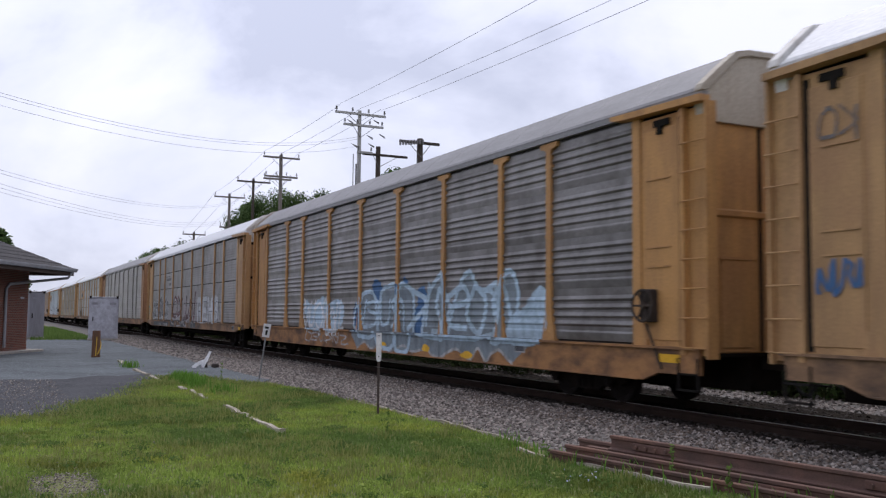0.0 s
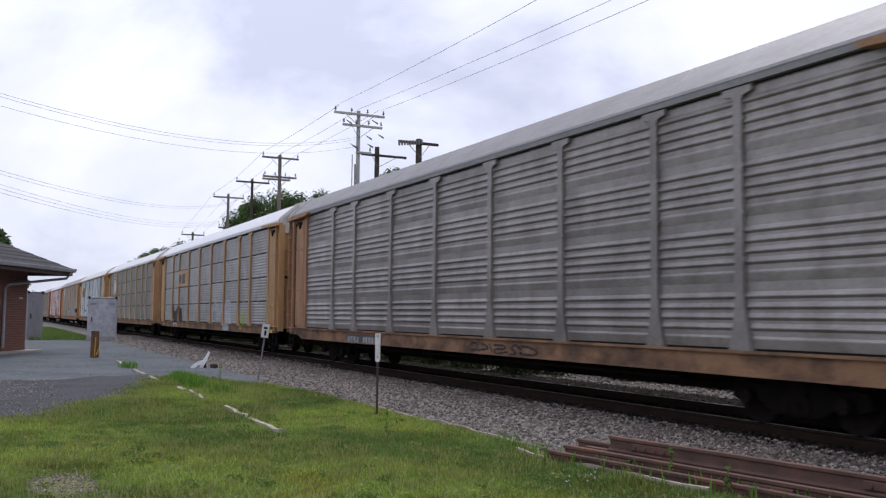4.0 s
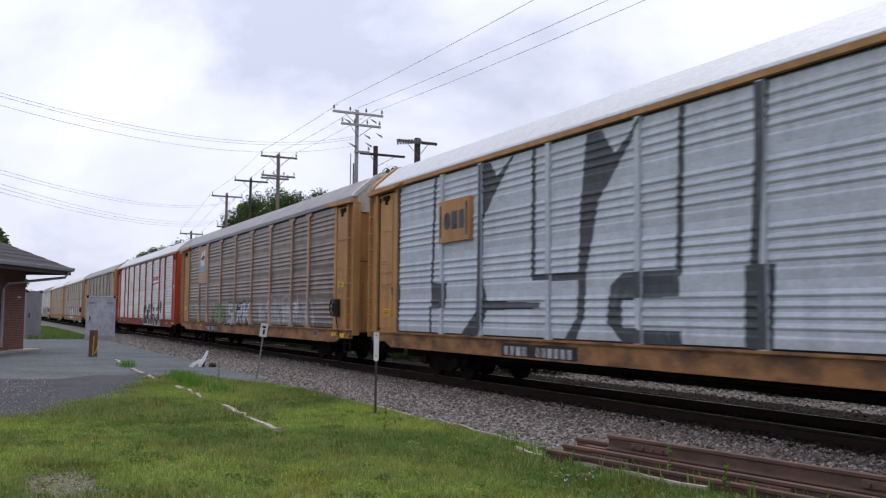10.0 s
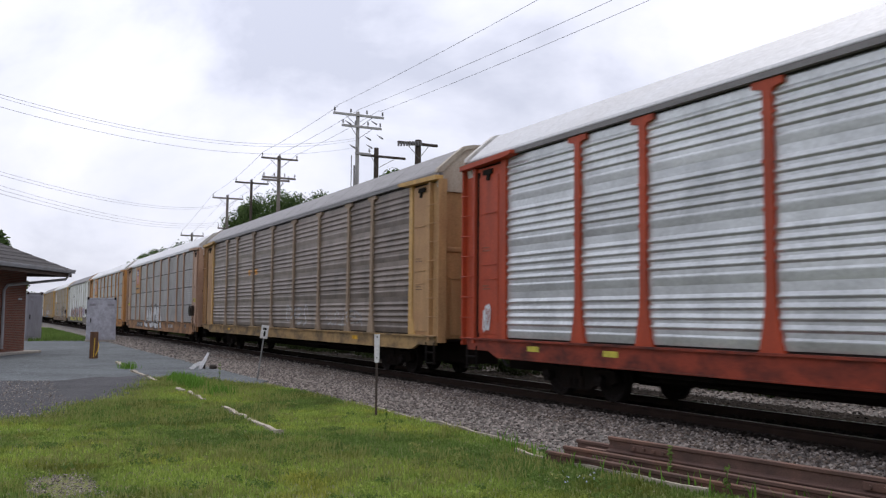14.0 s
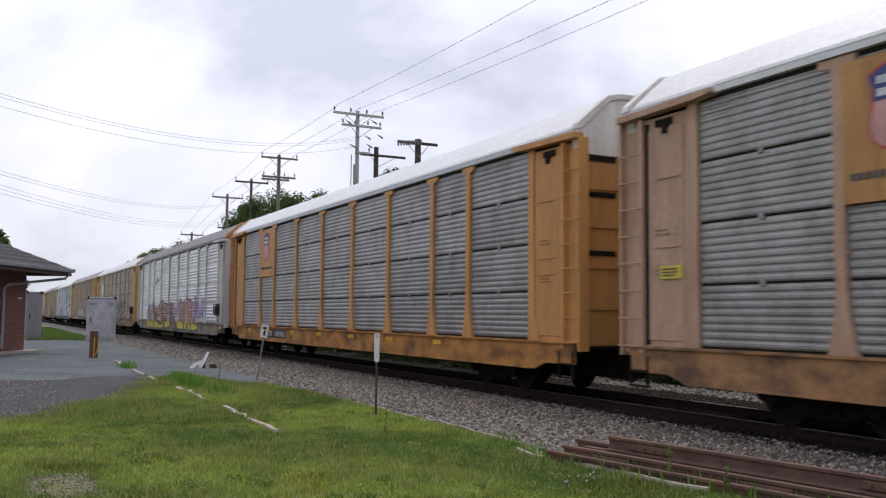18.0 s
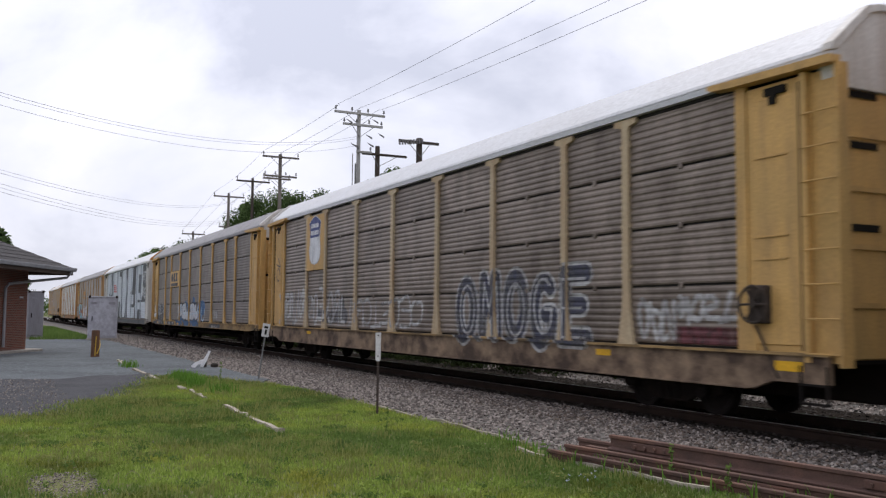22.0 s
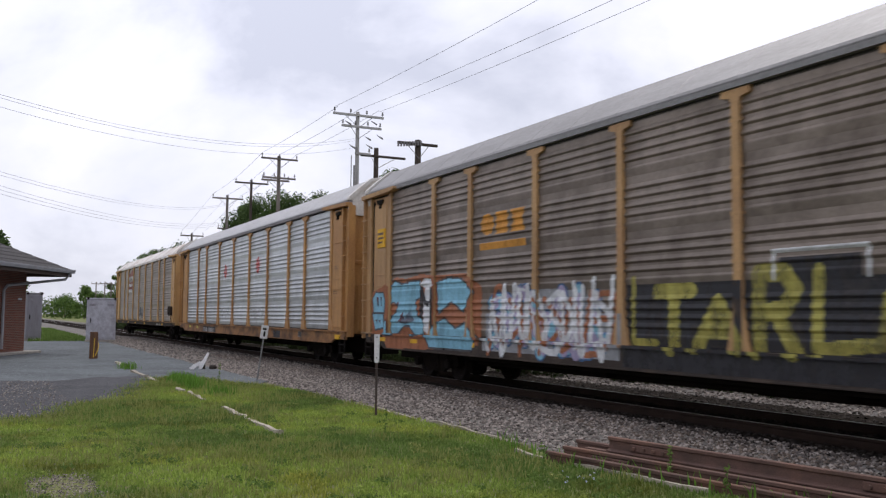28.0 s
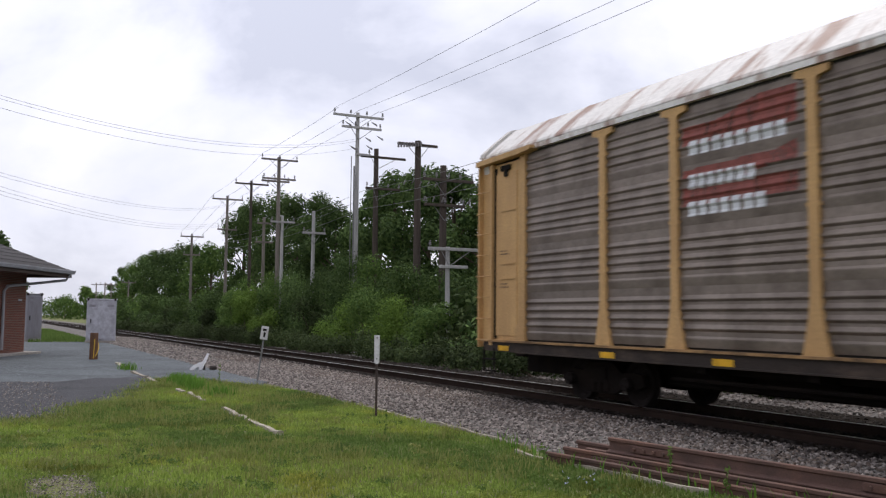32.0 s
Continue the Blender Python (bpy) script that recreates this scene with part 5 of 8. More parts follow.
coat(c, "graffiti_line", scribble(5.0, 8.4, 1.3, 1.8, 5, 24, 0.05), "dim")
reflectors(c, (-8.0, 8.0), "amber")
end_marks(c, 9)

c = CARS[10]
shield_plate(c, M["tan"], "pink", caption=True)
NOON = [
    [(-3.96, 2.08), (-3.72, 2.05), (-3.53, 1.94), (-3.10, 1.10), (-3.38, 1.09), (-3.62, 1.35), (-3.86, 1.35), (-4.14, 1.09), (-3.91, 1.53)],
    [(-3.05, 2.06), (-2.80, 1.93), (-2.71, 1.63), (-2.51, 1.11), (-2.95, 1.10)],
    [(-4.29, 1.04), (-3.85, 1.03), (-3.60, 0.89), (-3.01, 0.96), (-2.87, 0.72), (-3.51, 0.73), (-4.14, 0.80)],
    [(-2.32, 2.03), (-2.03, 2.07), (-1.58, 2.08), (-1.38, 2.00), (-1.19, 1.67), (-1.16, 1.11), (-1.46, 1.06), (-1.54, 1.47), (-1.82, 1.55), (-2.02, 1.38), (-2.10, 1.10), (-2.40, 1.12), (-2.32, 1.54), (-2.07, 1.88)],
    [(-2.27, 1.02), (-1.89, 0.95), (-1.15, 1.03), (-0.55, 1.05), (-0.55, 0.81), (-1.14, 0.71), (-1.77, 0.71)],
    [(-0.96, 1.93), (-0.56, 2.09), (-0.13, 2.08), (0.14, 1.83), (0.41, 1.12), (0.04, 1.10), (-0.03, 1.37), (-0.34, 1.60), (-0.59, 1.48), (-0.74, 1.24), (-0.56, 1.12), (-1.03, 1.11), (-0.92, 1.55)],
    [(-0.52, 1.02), (0.67, 0.99), (0.79, 0.71), (0.01, 0.70), (-0.27, 0.82)],
    [(0.44, 2.09), (0.64, 2.08), (0.89, 2.01), (1.11, 1.68), (1.58, 1.06), (1.22, 1.03), (0.98, 1.24), (0.76, 1.36), (0.86, 1.13), (0.46, 1.12)],
    [(1.32, 2.16), (1.59, 2.10), (1.70, 1.75), (2.12, 1.15), (1.64, 1.12), (1.55, 1.50), (1.44, 1.75)],
    [(1.84, 1.05), (2.41, 1.06), (2.62, 0.72), (2.11, 0.73)],
    [(0.70, 0.97), (1.22, 0.98), (1.43, 0.73), (0.98, 0.72)]]
coat(c, "graffiti_edge", [q for p in NOON for q in stroke(p + p[:1], 0.16)] + [disc(-2.0, 2.02, 0.5, 0.25, 14), disc(-0.35, 2.02, 0.5, 0.28, 14)], "edge", 0.004)
coat(c, "graffiti_body", NOON, "white", 0.008, label="chunky slanted white lettering")
sill_number(c, -7.7)
coat(c, "graffiti_line", bars(5.0, 6.6, 0.78, 0.2, 5, 4), "dim")
end_marks(c, 10)

c = CARS[11]
shield_plate(c, M["orange"], "pink", caption=True)
sill_number(c, -7.9)
reflectors(c, (-10.4, -7.4, -4.4, -1.4, 1.6, 4.6, 7.6), "amber")
end_marks(c, 11)

c = CARS[12]
coat(c, "graffiti_ground", [disc(-9.3 + 1.05 * i, 1.55 + 0.2 * (i % 3), 0.75, 0.38 + 0.12 * (i % 2), 14) for i in range(18)], "violet", 0.004, label="pale violet spray cloud")
FAT = [
    [(-8.99, 0.78), (-9.01, 1.89), (-8.74, 2.12), (-8.45, 2.02), (-8.41, 1.50), (-8.34, 1.18), (-8.02, 1.19), (-7.86, 0.88), (-7.89, 0.66), (-8.72, 0.66)],
    [(-7.86, 1.20), (-7.84, 1.82), (-7.54, 2.12), (-7.13, 2.13), (-6.84, 1.88), (-6.79, 1.16), (-6.76, 0.70), (-7.41, 0.64), (-7.71, 0.65), (-7.81, 0.89)],
    [(-6.68, 1.58), (-6.51, 1.99), (-6.24, 2.05), (-6.08, 1.81), (-6.06, 1.18), (-5.93, 0.68), (-6.46, 0.66), (-6.67, 0.75)],
    [(-5.88, 0.90), (-5.95, 1.58), (-5.63, 1.98), (-5.05, 2.11), (-4.68, 1.97), (-4.54, 1.64), (-4.68, 1.27), (-4.96, 1.29), (-5.24, 1.53), (-5.48, 1.47), (-5.53, 1.25), (-5.24, 1.15), (-4.68, 1.08), (-4.52, 0.70), (-5.73, 0.65)],
    [(-4.41, 1.59), (-4.36, 2.12), (-4.06, 2.35), (-3.56, 2.38), (-3.21, 2.20), (-3.22, 1.92), (-4.02, 1.88), (-3.98, 1.75), (-3.34, 1.52), (-2.96, 1.21), (-2.87, 0.72), (-4.42, 0.67), (-4.40, 1.01), (-4.07, 0.92), (-3.58, 0.87), (-3.34, 0.95), (-3.42, 1.15), (-4.07, 1.34)],
    [(-3.16, 1.85), (-2.94, 2.19), (-2.43, 2.27), (-2.02, 2.12), (-1.91, 1.79), (-2.10, 1.38), (-2.52, 1.27), (-2.59, 1.13), (-2.53, 0.71), (-2.78, 0.71), (-2.82, 1.12), (-3.11, 1.35)],
    [(-1.88, 1.98), (-1.79, 2.20), (-1.50, 2.22), (-1.13, 2.05), (-0.86, 1.79), (-0.76, 1.62), (-1.32, 1.68), (-1.42, 1.57), (-1.14, 1.44), (-0.97, 1.31), (-0.35, 1.24), (-0.30, 1.08), (-0.47, 0.87), (-0.98, 0.74), (-1.98, 0.72), (-2.16, 1.05), (-2.09, 1.33)],
    [(-0.78, 1.92), (-0.64, 2.19), (-0.44, 2.12), (-0.34, 1.83), (-0.34, 1.54), (-0.21, 1.58), (-0.26, 1.95), (-0.20, 2.15), (-0.01, 2.21), (0.27, 2.10), (0.31, 1.82), (0.10, 1.50), (0.57, 1.47), (0.88, 1.21), (1.05, 0.77), (0.64, 0.73), (0.36, 1.11), (0.12, 1.32), (-0.35, 1.33), (-0.68, 1.40), (-0.78, 1.62)],
    [(2.06, 0.72), (1.96, 1.16), (2.44, 1.60), (2.16, 2.04), (2.54, 2.34), (3.08, 2.18), (3.34, 2.33), (3.75, 2.22), (3.83, 1.81), (3.50, 1.51), (3.74, 1.21), (3.74, 0.71)],
    [(3.98, 0.67), (4.14, 1.61), (4.07, 2.21), (4.46, 2.49), (4.82, 2.28), (5.04, 2.37), (5.45, 2.26), (5.77, 1.71), (5.69, 1.17), (5.88, 0.71), (5.22, 0.72), (5.02, 1.06), (4.66, 0.73)],
    [(6.27, 1.97), (6.34, 2.41), (6.63, 2.52), (7.02, 2.29), (7.07, 1.71), (6.84, 1.29), (7.47, 0.99), (7.57, 0.74), (6.03, 0.69), (5.98, 1.09), (6.38, 1.37), (6.73, 1.63), (6.90, 1.88), (6.62, 1.71), (6.38, 1.76)]]
FAT = rounded(FAT)
coat(c, "graffiti_body", clipped(FAT, 1.12, 3.0), "orange", 0.008, label="orange bubble lettering")
coat(c, "graffiti_foot", clipped(FAT, 0.5, 1.12), "yellow", 0.008, label="yellow lower half of bubble lettering")
coat(c, "graffiti_shine", [q for p in clipped(FAT, 1.5, 3.0) for q in stroke([(x - 0.25 * (x - sum(v[0] for v in p) / len(p)), z - 0.12) for x, z in p if z > 1.85], 0.09)], "pink", 0.012)
coat(c, "graffiti_edge", [q for p in FAT for q in stroke(p, 0.09)] + stroke(arc(4.05, 2.62, 0.14, 0.12, 0, 360, 8), 0.08), "char", 0.016, label="dark outlines of bubble lettering")
coat(c, "graffiti_edge", [[(-4.25, 1.95), (-3.5, 2.0), (-3.6, 1.62), (-4.0, 1.6)], [(-2.7, 1.30), (-2.1, 1.35), (-2.2, 0.95), (-2.6, 0.9)], [(-1.2, 1.75), (-0.5, 1.7), (-0.5, 1.4), (-1.0, 1.45)], [(0.0, 1.15), (0.5, 1.2), (0.8, 0.75), (0.4, 0.7)]], "char", 0.020)
coat(c, "graffiti_line", scribble(7.6, 8.9, 1.3, 1.75, 3, 31, 0.06), "blue", 0.010)
coat(c, "emblem", [[(-6.8, 3.55), (-5.0, 3.72), (-5.0, 3.80), (-6.8, 3.62)], [(-5.9, 3.85), (-4.6, 4.05), (-4.6, 4.12), (-5.9, 3.92)], [(-5.6, 3.70), (-4.6, 3.86), (-4.6, 3.92), (-5.6, 3.76)]]
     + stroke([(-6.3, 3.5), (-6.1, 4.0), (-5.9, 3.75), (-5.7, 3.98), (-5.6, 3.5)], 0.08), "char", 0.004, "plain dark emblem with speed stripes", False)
end_marks(c, 12)

c = CARS[13]
shield_plate(c, M["mustard"], "white", big=True)
coat(c, "graffiti_edge", word("OMOGE", 2.45, 8.05, 1.15, 2.38, 0.47, 0.0, 0.36, 0.07), "dim", 0.004, label="pale outlines of dark lettering")
coat(c, "graffiti_body", word("OMOGE", 2.45, 8.05, 1.15, 2.38, 0.33, 0.0, 0.36, 0.07), "ink", 0.008, label="inky blue lettering with pale outlines")
coat(c, "graffiti_line", word("OMOGE", 2.5, 8.0, 1.2, 2.33, 0.06, 0.0, 0.36, 0.07), "dim", 0.012)
coat(c, "graffiti_line", scribble(9.4, 10.3, 1.2, 2.0, 3, 8, 0.10) + scribble(10.4, 11.7, 1.5, 2.0, 4, 18, 0.10), "dim", 0.006, label="faded whitish tag")
coat(c, "graffiti_ground", [rect(10.35, 11.75, 1.17, 1.45)], "maroon", 0.004)
coat(c, "graffiti_line", scribble(-12.0, -9.3, 1.25, 2.5, 6, 23, 0.16), "dim", 0.005, label="faded whitish spray strokes")
coat(c, "graffiti_line", scribble(-8.9, -5.2, 1.25, 2.4, 7, 29, 0.14), "dim", 0.005)
coat(c, "graffiti_line", scribble(-5.0, 0.5, 1.25, 2.1, 8, 27, 0.10), "dim", 0.005)
coat(c, "graffiti_body", [disc(-5.5, 1.75, 0.25, 0.5, 12)] + blobs(-8.0, -5.0, 1.3, 1.8, 3, 12)[0], "edge", 0.004)
coat(c, "stencil", stroke(arc(-12.45, 3.1, 0.2, 0.25, 0, 300, 8), 0.05) + stroke([(-12.7, 3.5), (-12.2, 3.4), (-12.5, 3.75)], 0.05), "char", 0.006)
reflectors(c, (-8.5, 8.5), "amber")

c = CARS[14]
pl = plate(c, POSTS[2] + 0.10, POSTS[3] - 0.10, Z0 + 2 * ROW_H + 0.02, Z0 + 3 * ROW_H - 0.03, M["mustard"], label="mustard emblem plate")
flat(c, "emblem", [disc(-6.55, 3.72, 0.32, 0.26, 12), rect(-6.12, -5.62, 3.46, 3.98), [(-5.5, 3.46), (-4.85, 3.46), (-4.98, 3.72), (-4.85, 3.98), (-5.5, 3.98), (-5.36, 3.72)],
     rect(-6.9, -4.75, 3.20, 3.38)], "char", -1.478, "dark plain emblem strokes", pl)
EYES = [(-11.65, 1.85, 0.22, 0.28), (-11.09, 1.84, 0.20, 0.29), (-10.58, 1.86, 0.21, 0.29), (-10.08, 1.88, 0.20, 0.29), (-9.58, 1.88, 0.20, 0.28)]
coat(c, "graffiti_body", [rect(-11.95, -9.2, 0.75, 1.85)] + [disc(x_, z_, a_ + 0.08, b_ + 0.05, 14) for x_, z_, a_, b_ in EYES], "char", 0.004, label="dark lettering with white outlines")
coat(c, "graffiti_line", [q for x_, z_, a_, b_ in EYES for q in stroke(arc(x_, z_, a_, b_, -30, 300, 14), 0.065)]
     + [q for p in ([(-11.45, 1.54), (-11.30, 1.30), (-11.19, 0.82)], [(-11.12, 1.52), (-10.95, 1.25), (-10.78, 0.82)], [(-10.66, 1.54), (-10.65, 0.82)], [(-10.21, 1.55), (-10.30, 1.2), (-10.22, 0.85)], [(-9.8, 1.55), (-9.6, 0.9), (-9.4, 1.5)], [(-11.5, 1.5), (-11.1, 1.45), (-10.7, 1.56), (-10.3, 1.5)]) for q in stroke(smooth(p), 0.06)], "silver", 0.010)
coat(c, "graffiti_body", [[(-12.05, 2.15), (-11.85, 2.1), (-11.95, 1.35), (-12.2, 1.3)], rect(-12.75, -12.1, 1.32, 1.55)], "white", 0.012, label="whitish overspray on the door")
b, l = blobs(-4.6, 1.4, 1.2, 2.1, 5, 66)
coat(c, "graffiti_ground", [disc(-4.0 + 0.75 * i, 1.5 + 0.35 * ((i * 7) % 3 - 1), 0.75, 0.42, 14) for i in range(9)] + [[(-0.6, 2.1), (-0.4, 2.5), (0.1, 2.4), (0.2, 2.0)]]
     + [[(-4.2 + 0.9 * i, 1.2), (-4.0 + 0.9 * i, 0.78), (-3.6 + 0.9 * i, 1.2)] for i in range(7)], "blue", 0.004, label="blue spray cloud")
coat(c, "graffiti_edge", swell(b, 0.07), "char", 0.008)
coat(c, "graffiti_body", b, "silver", 0.012, label="silvery bubble lettering")
coat(c, "graffiti_line", l + scribble(0.9, 2.6, 1.2, 1.95, 2, 83, 0.09), "ice", 0.016)
coat(c, "graffiti_line", scribble(4.7, 5.7, 1.3, 1.7, 3, 84, 0.08), "dim", 0.008)
for a_, b_ in ((-12.9, -8.9), (-7.7, -5.4), (4.3, 6.6)):
    coat(c, "number_board", [rect(a_, b_, 0.70, 1.05)], "char", 0.004, "blackened part of the sill")
coat(c, "number_bars", bars(4.6, 6.1, 0.80, 0.18, 4, 8), "dim", 0.008)
coat(c, "graffiti_line", [disc(-8.3, 0.95, 0.25, 0.09, 8), disc(-7.0, 0.95, 0.3, 0.09, 8), disc(-5.9, 0.98, 0.2, 0.06, 8)], "dim", 0.010)
coat(c, "graffiti_line", scribble(-8.6, -7.9, 1.4, 2.0, 3, 8, 0.04), "dim")
coat(c, "end_stencil", [q for j in range(6) for q in scribble(-12.75, -12.3, 1.5 + 0.4 * j, 1.85 + 0.4 * j, 2, 4 + j, 0.05)], "stencil", 0.006)
reflectors(c, (-11.2, -8.6, -4.2), "amber")

c = CARS[15]
# giant pale letters: the dark gaps and shades between them
coat(c, "graffiti_ground", [
    [(-8.54, 5.09), (-7.65, 5.06), (-7.83, 2.86), (-10.27, 3.03), (-10.15, 3.45), (-9.75, 3.20), (-8.55, 3.16)],
    [(-11.92, 2.65), (-9.06, 2.63), (-9.11, 2.11), (-9.48, 2.12), (-9.52, 2.48), (-11.90, 2.50)],
    [(-8.02, 2.86), (-7.73, 2.86), (-7.57, 1.16), (-8.50, 1.09)],
    [(-6.68, 2.34), (-5.64, 2.35), (-5.76, 1.18), (-6.95, 1.17)],
    [(-4.67, 5.11), (-4.29, 5.10), (-4.59, 1.20), (-4.85, 1.20)],
    [(-3.16, 5.03), (-1.15, 5.07), (-1.26, 4.61), (-3.12, 4.61)],
    [(-1.48, 4.63), (-1.23, 4.61), (-1.21, 2.36), (-1.39, 2.37)],
    [(-3.39, 2.49), (-2.58, 2.48), (-2.48, 1.17), (-3.49, 1.16)],
    [(-1.46, 2.37), (-1.00, 2.36), (-0.92, 1.17), (-1.84, 1.16)],
    [(0.95, 5.11), (2.11, 5.11), (2.05, 3.98), (1.97, 2.31), (1.82, 1.87), (2.10, 1.14), (0.17, 1.12), (1.21, 1.87), (1.78, 4.00)],
    [(4.87, 5.11), (6.49, 5.11), (6.35, 2.92), (6.38, 2.15), (5.86, 1.98), (3.68, 1.98), (3.67, 2.19), (5.37, 2.25), (5.41, 2.91), (3.68, 3.05), (3.67, 3.25), (4.66, 3.24)],
    [(5.97, 1.98), (6.32, 1.98), (6.50, 1.15), (5.89, 1.14)],
    [(8.01, 4.42), (9.43, 4.38), (9.25, 3.02), (7.89, 3.04)],
    [(9.88, 5.10), (11.98, 5.03), (11.89, 1.16), (11.37, 1.18), (11.51, 1.93), (11.16, 2.37), (7.75, 2.33), (7.74, 2.54), (9.54, 2.50), (9.89, 2.85), (9.91, 3.92)],
    [(7.72, 1.82), (9.24, 1.82), (9.45, 1.17), (7.44, 1.14)]], "char", 0.005, label="charcoal gaps between giant pale letters")
coat(c, "graffiti_body", word("H", 9.98, 10.62, 3.90, 4.54, 0.15) + word("T", 10.68, 11.48, 3.80, 4.52, 0.15) + word("R", 9.95, 10.62, 2.76, 3.42, 0.15) + word("G", 10.70, 11.42, 2.64, 3.36, 0.15), "silver", 0.012, label="small pale letters")
for j in range(4):
    coat(c, "emblem", [[(-6.95, 3.36 + 0.18 * j), (-5.0, 3.32 + 0.18 * j), (-5.0, 3.42 + 0.18 * j), (-6.95, 3.46 + 0.18 * j)]], "red", 0.012)
coat(c, "graffiti_ground", [rect(-11.8, 11.8, 0.75, 1.05)], "char", 0.004)
end_marks(c, 15)

c = CARS[16]
coat(c, "emblem", [disc(-6.35, 3.72, 0.30, 0.25, 12), rect(-5.95, -5.45, 3.47, 3.97), [(-5.33, 3.47), (-4.72, 3.47), (-4.84, 3.72), (-4.72, 3.97), (-5.33, 3.97), (-5.2, 3.72)],
     rect(-6.7, -4.7, 3.14, 3.30)], "logo_o", 0.004, "orange plain emblem strokes", False)
coat(c, "graffiti_ground", [[(-13.1, 2.03), (-13.02, 1.13), (-12.25, 1.07), (-11.9, 0.72), (-9.44, 0.76), (-6.6, 0.95), (-6.6, 2.3), (-7.4, 2.66), (-9.14, 2.66), (-9.87, 2.72), (-10.8, 2.62), (-11.51, 2.68), (-11.98, 2.5), (-13.01, 2.3)]], "rust", 0.004, label="rust-coloured spray ground")
WILD = [[(-12.98, 2.11), (-12.74, 2.27), (-12.23, 2.25), (-12.11, 2.07), (-12.15, 1.72), (-12.89, 1.72)], [(-12.99, 1.66), (-12.21, 1.66), (-12.18, 1.29), (-12.76, 1.23)],
        [(-11.83, 2.37), (-11.6, 2.57), (-11.07, 2.46), (-10.6, 2.51), (-9.94, 2.53), (-9.91, 2.12), (-10.22, 2.05), (-10.06, 1.61), (-9.72, 1.5), (-9.71, 1.17), (-10.19, 1.11), (-10.57, 1.37), (-10.91, 1.36), (-11.42, 1.12),
         (-12.06, 1.10), (-12.03, 1.42), (-11.41, 1.72), (-11.3, 1.93), (-11.63, 2.02), (-11.81, 1.98)],
        [(-9.39, 1.08), (-8.96, 1.41), (-8.5, 1.55), (-7.9, 1.3), (-7.4, 1.45), (-6.8, 1.1), (-6.9, 0.85), (-9.15, 0.84)], [(-8.9, 2.45), (-8.3, 2.55), (-7.6, 2.5), (-7.0, 2.2), (-7.5, 1.75), (-8.1, 2.0), (-8.8, 1.7)]]
coat(c, "graffiti_edge", [q for p in WILD for q in stroke(p + p[:1], 0.10)], "char", 0.008, label="black outlines of wild lettering")
coat(c, "graffiti_body", WILD, "sky", 0.012, label="sky-blue wild lettering")
coat(c, "graffiti_shade", [[(-12.7, 2.15), (-12.55, 2.15), (-12.5, 1.85), (-12.62, 1.9)], [(-12.42, 2.15), (-12.3, 2.15), (-12.32, 1.85)], [(-12.75, 1.5), (-12.6, 1.52), (-12.62, 1.38)], [(-12.5, 1.5), (-12.36, 1.5), (-12.4, 1.38)],
     [(-11.31, 1.46), (-11.0, 1.74), (-10.88, 1.52), (-10.56, 1.76), (-10.23, 1.49), (-10.88, 1.40)], [(-11.4, 2.0), (-11.2, 1.98), (-11.3, 1.9)]], "maroon", 0.016, label="dark inner shades of the lettering")
coat(c, "graffiti_body", [[(-9.9, 2.42), (-9.67, 2.59), (-9.14, 2.57), (-9.04, 2.39), (-9.25, 2.33), (-9.26, 1.26), (-9.43, 1.14), (-9.66, 1.25), (-9.69, 1.98), (-9.57, 2.34)]], "white", 0.018, label="white part of the wild lettering")
coat(c, "graffiti_edge", [[(-9.9, 2.36), (-9.74, 2.37), (-9.53, 2.01), (-9.36, 2.01), (-9.21, 2.36), (-9.06, 2.34), (-9.07, 1.35), (-9.26, 1.31), (-9.26, 1.97), (-9.45, 1.83), (-9.64, 1.96), (-9.75, 1.5), (-9.92, 1.61)]], "black", 0.022)
b, l = blobs(-6.3, -1.6, 0.85, 2.3, 5, 88)
coat(c, "graffiti_ground", [rect(-6.4, -1.4, 0.85, 1.7), disc(-4, 1.8, 2.0, 0.4, 14)], "grey", 0.004)
coat(c, "graffiti_edge", swell(b[::2], 0.04), "blue", 0.008)
coat(c, "graffiti_body", b[::2], "sky", 0.012)
coat(c, "graffiti_body", b[1::3], "violet", 0.016)
coat(c, "graffiti_line", l + scribble(-6.2, -1.6, 0.9, 2.3, 8, 5, 0.13), "white", 0.020)
coat(c, "graffiti_line", scribble(-6.2, -1.6, 0.9, 2.2, 6, 55, 0.12), "rust", 0.018)
coat(c, "graffiti_ground", [rect(-1.3, 4.2, 0.75, 2.2), rect(2.2, 3.6, 2.1, 2.5)], "black", 0.004, label="black spray ground")
coat(c, "graffiti_line", stroke([(-1.1, 2.3), (-1.1, 1.2), (-0.5, 1.2)], 0.12) + word("T", -0.6, 0.5, 1.15, 2.1, 0.27, 0.0, 0.25, 0.08) + word("A", 0.35, 1.6, 1.15, 1.85, 0.27, 0.0, 0.25, 0.1) + word("R", 1.7, 2.6, 1.1, 2.25, 0.27, 0.0, 0.25, 0.1)
     + stroke([(2.9, 2.3), (2.85, 1.2), (3.9, 1.3), (4.0, 1.9)], 0.20), "olive", 0.008, label="yellow angular strokes")
coat(c, "graffiti_edge", stroke([(2.1, 2.2), (2.1, 2.6), (3.7, 2.6), (3.7, 2.2)], 0.06), "white", 0.010)
b, l = blobs(4.6, 11.6, 0.8, 2.3, 5, 91)
coat(c, "graffiti_edge", swell(b, 0.08), "pink", 0.004)
coat(c, "graffiti_body", b, "black", 0.008, label="black wild lettering with pale outlines")
coat(c, "graffiti_line", l + scribble(4.6, 11.6, 0.9, 2.25, 9, 35, 0.09), "silver", 0.012)
reflectors(c, (-12.2, -10.1, -7.0, 5.5, 8.0, 10.6), "amber")

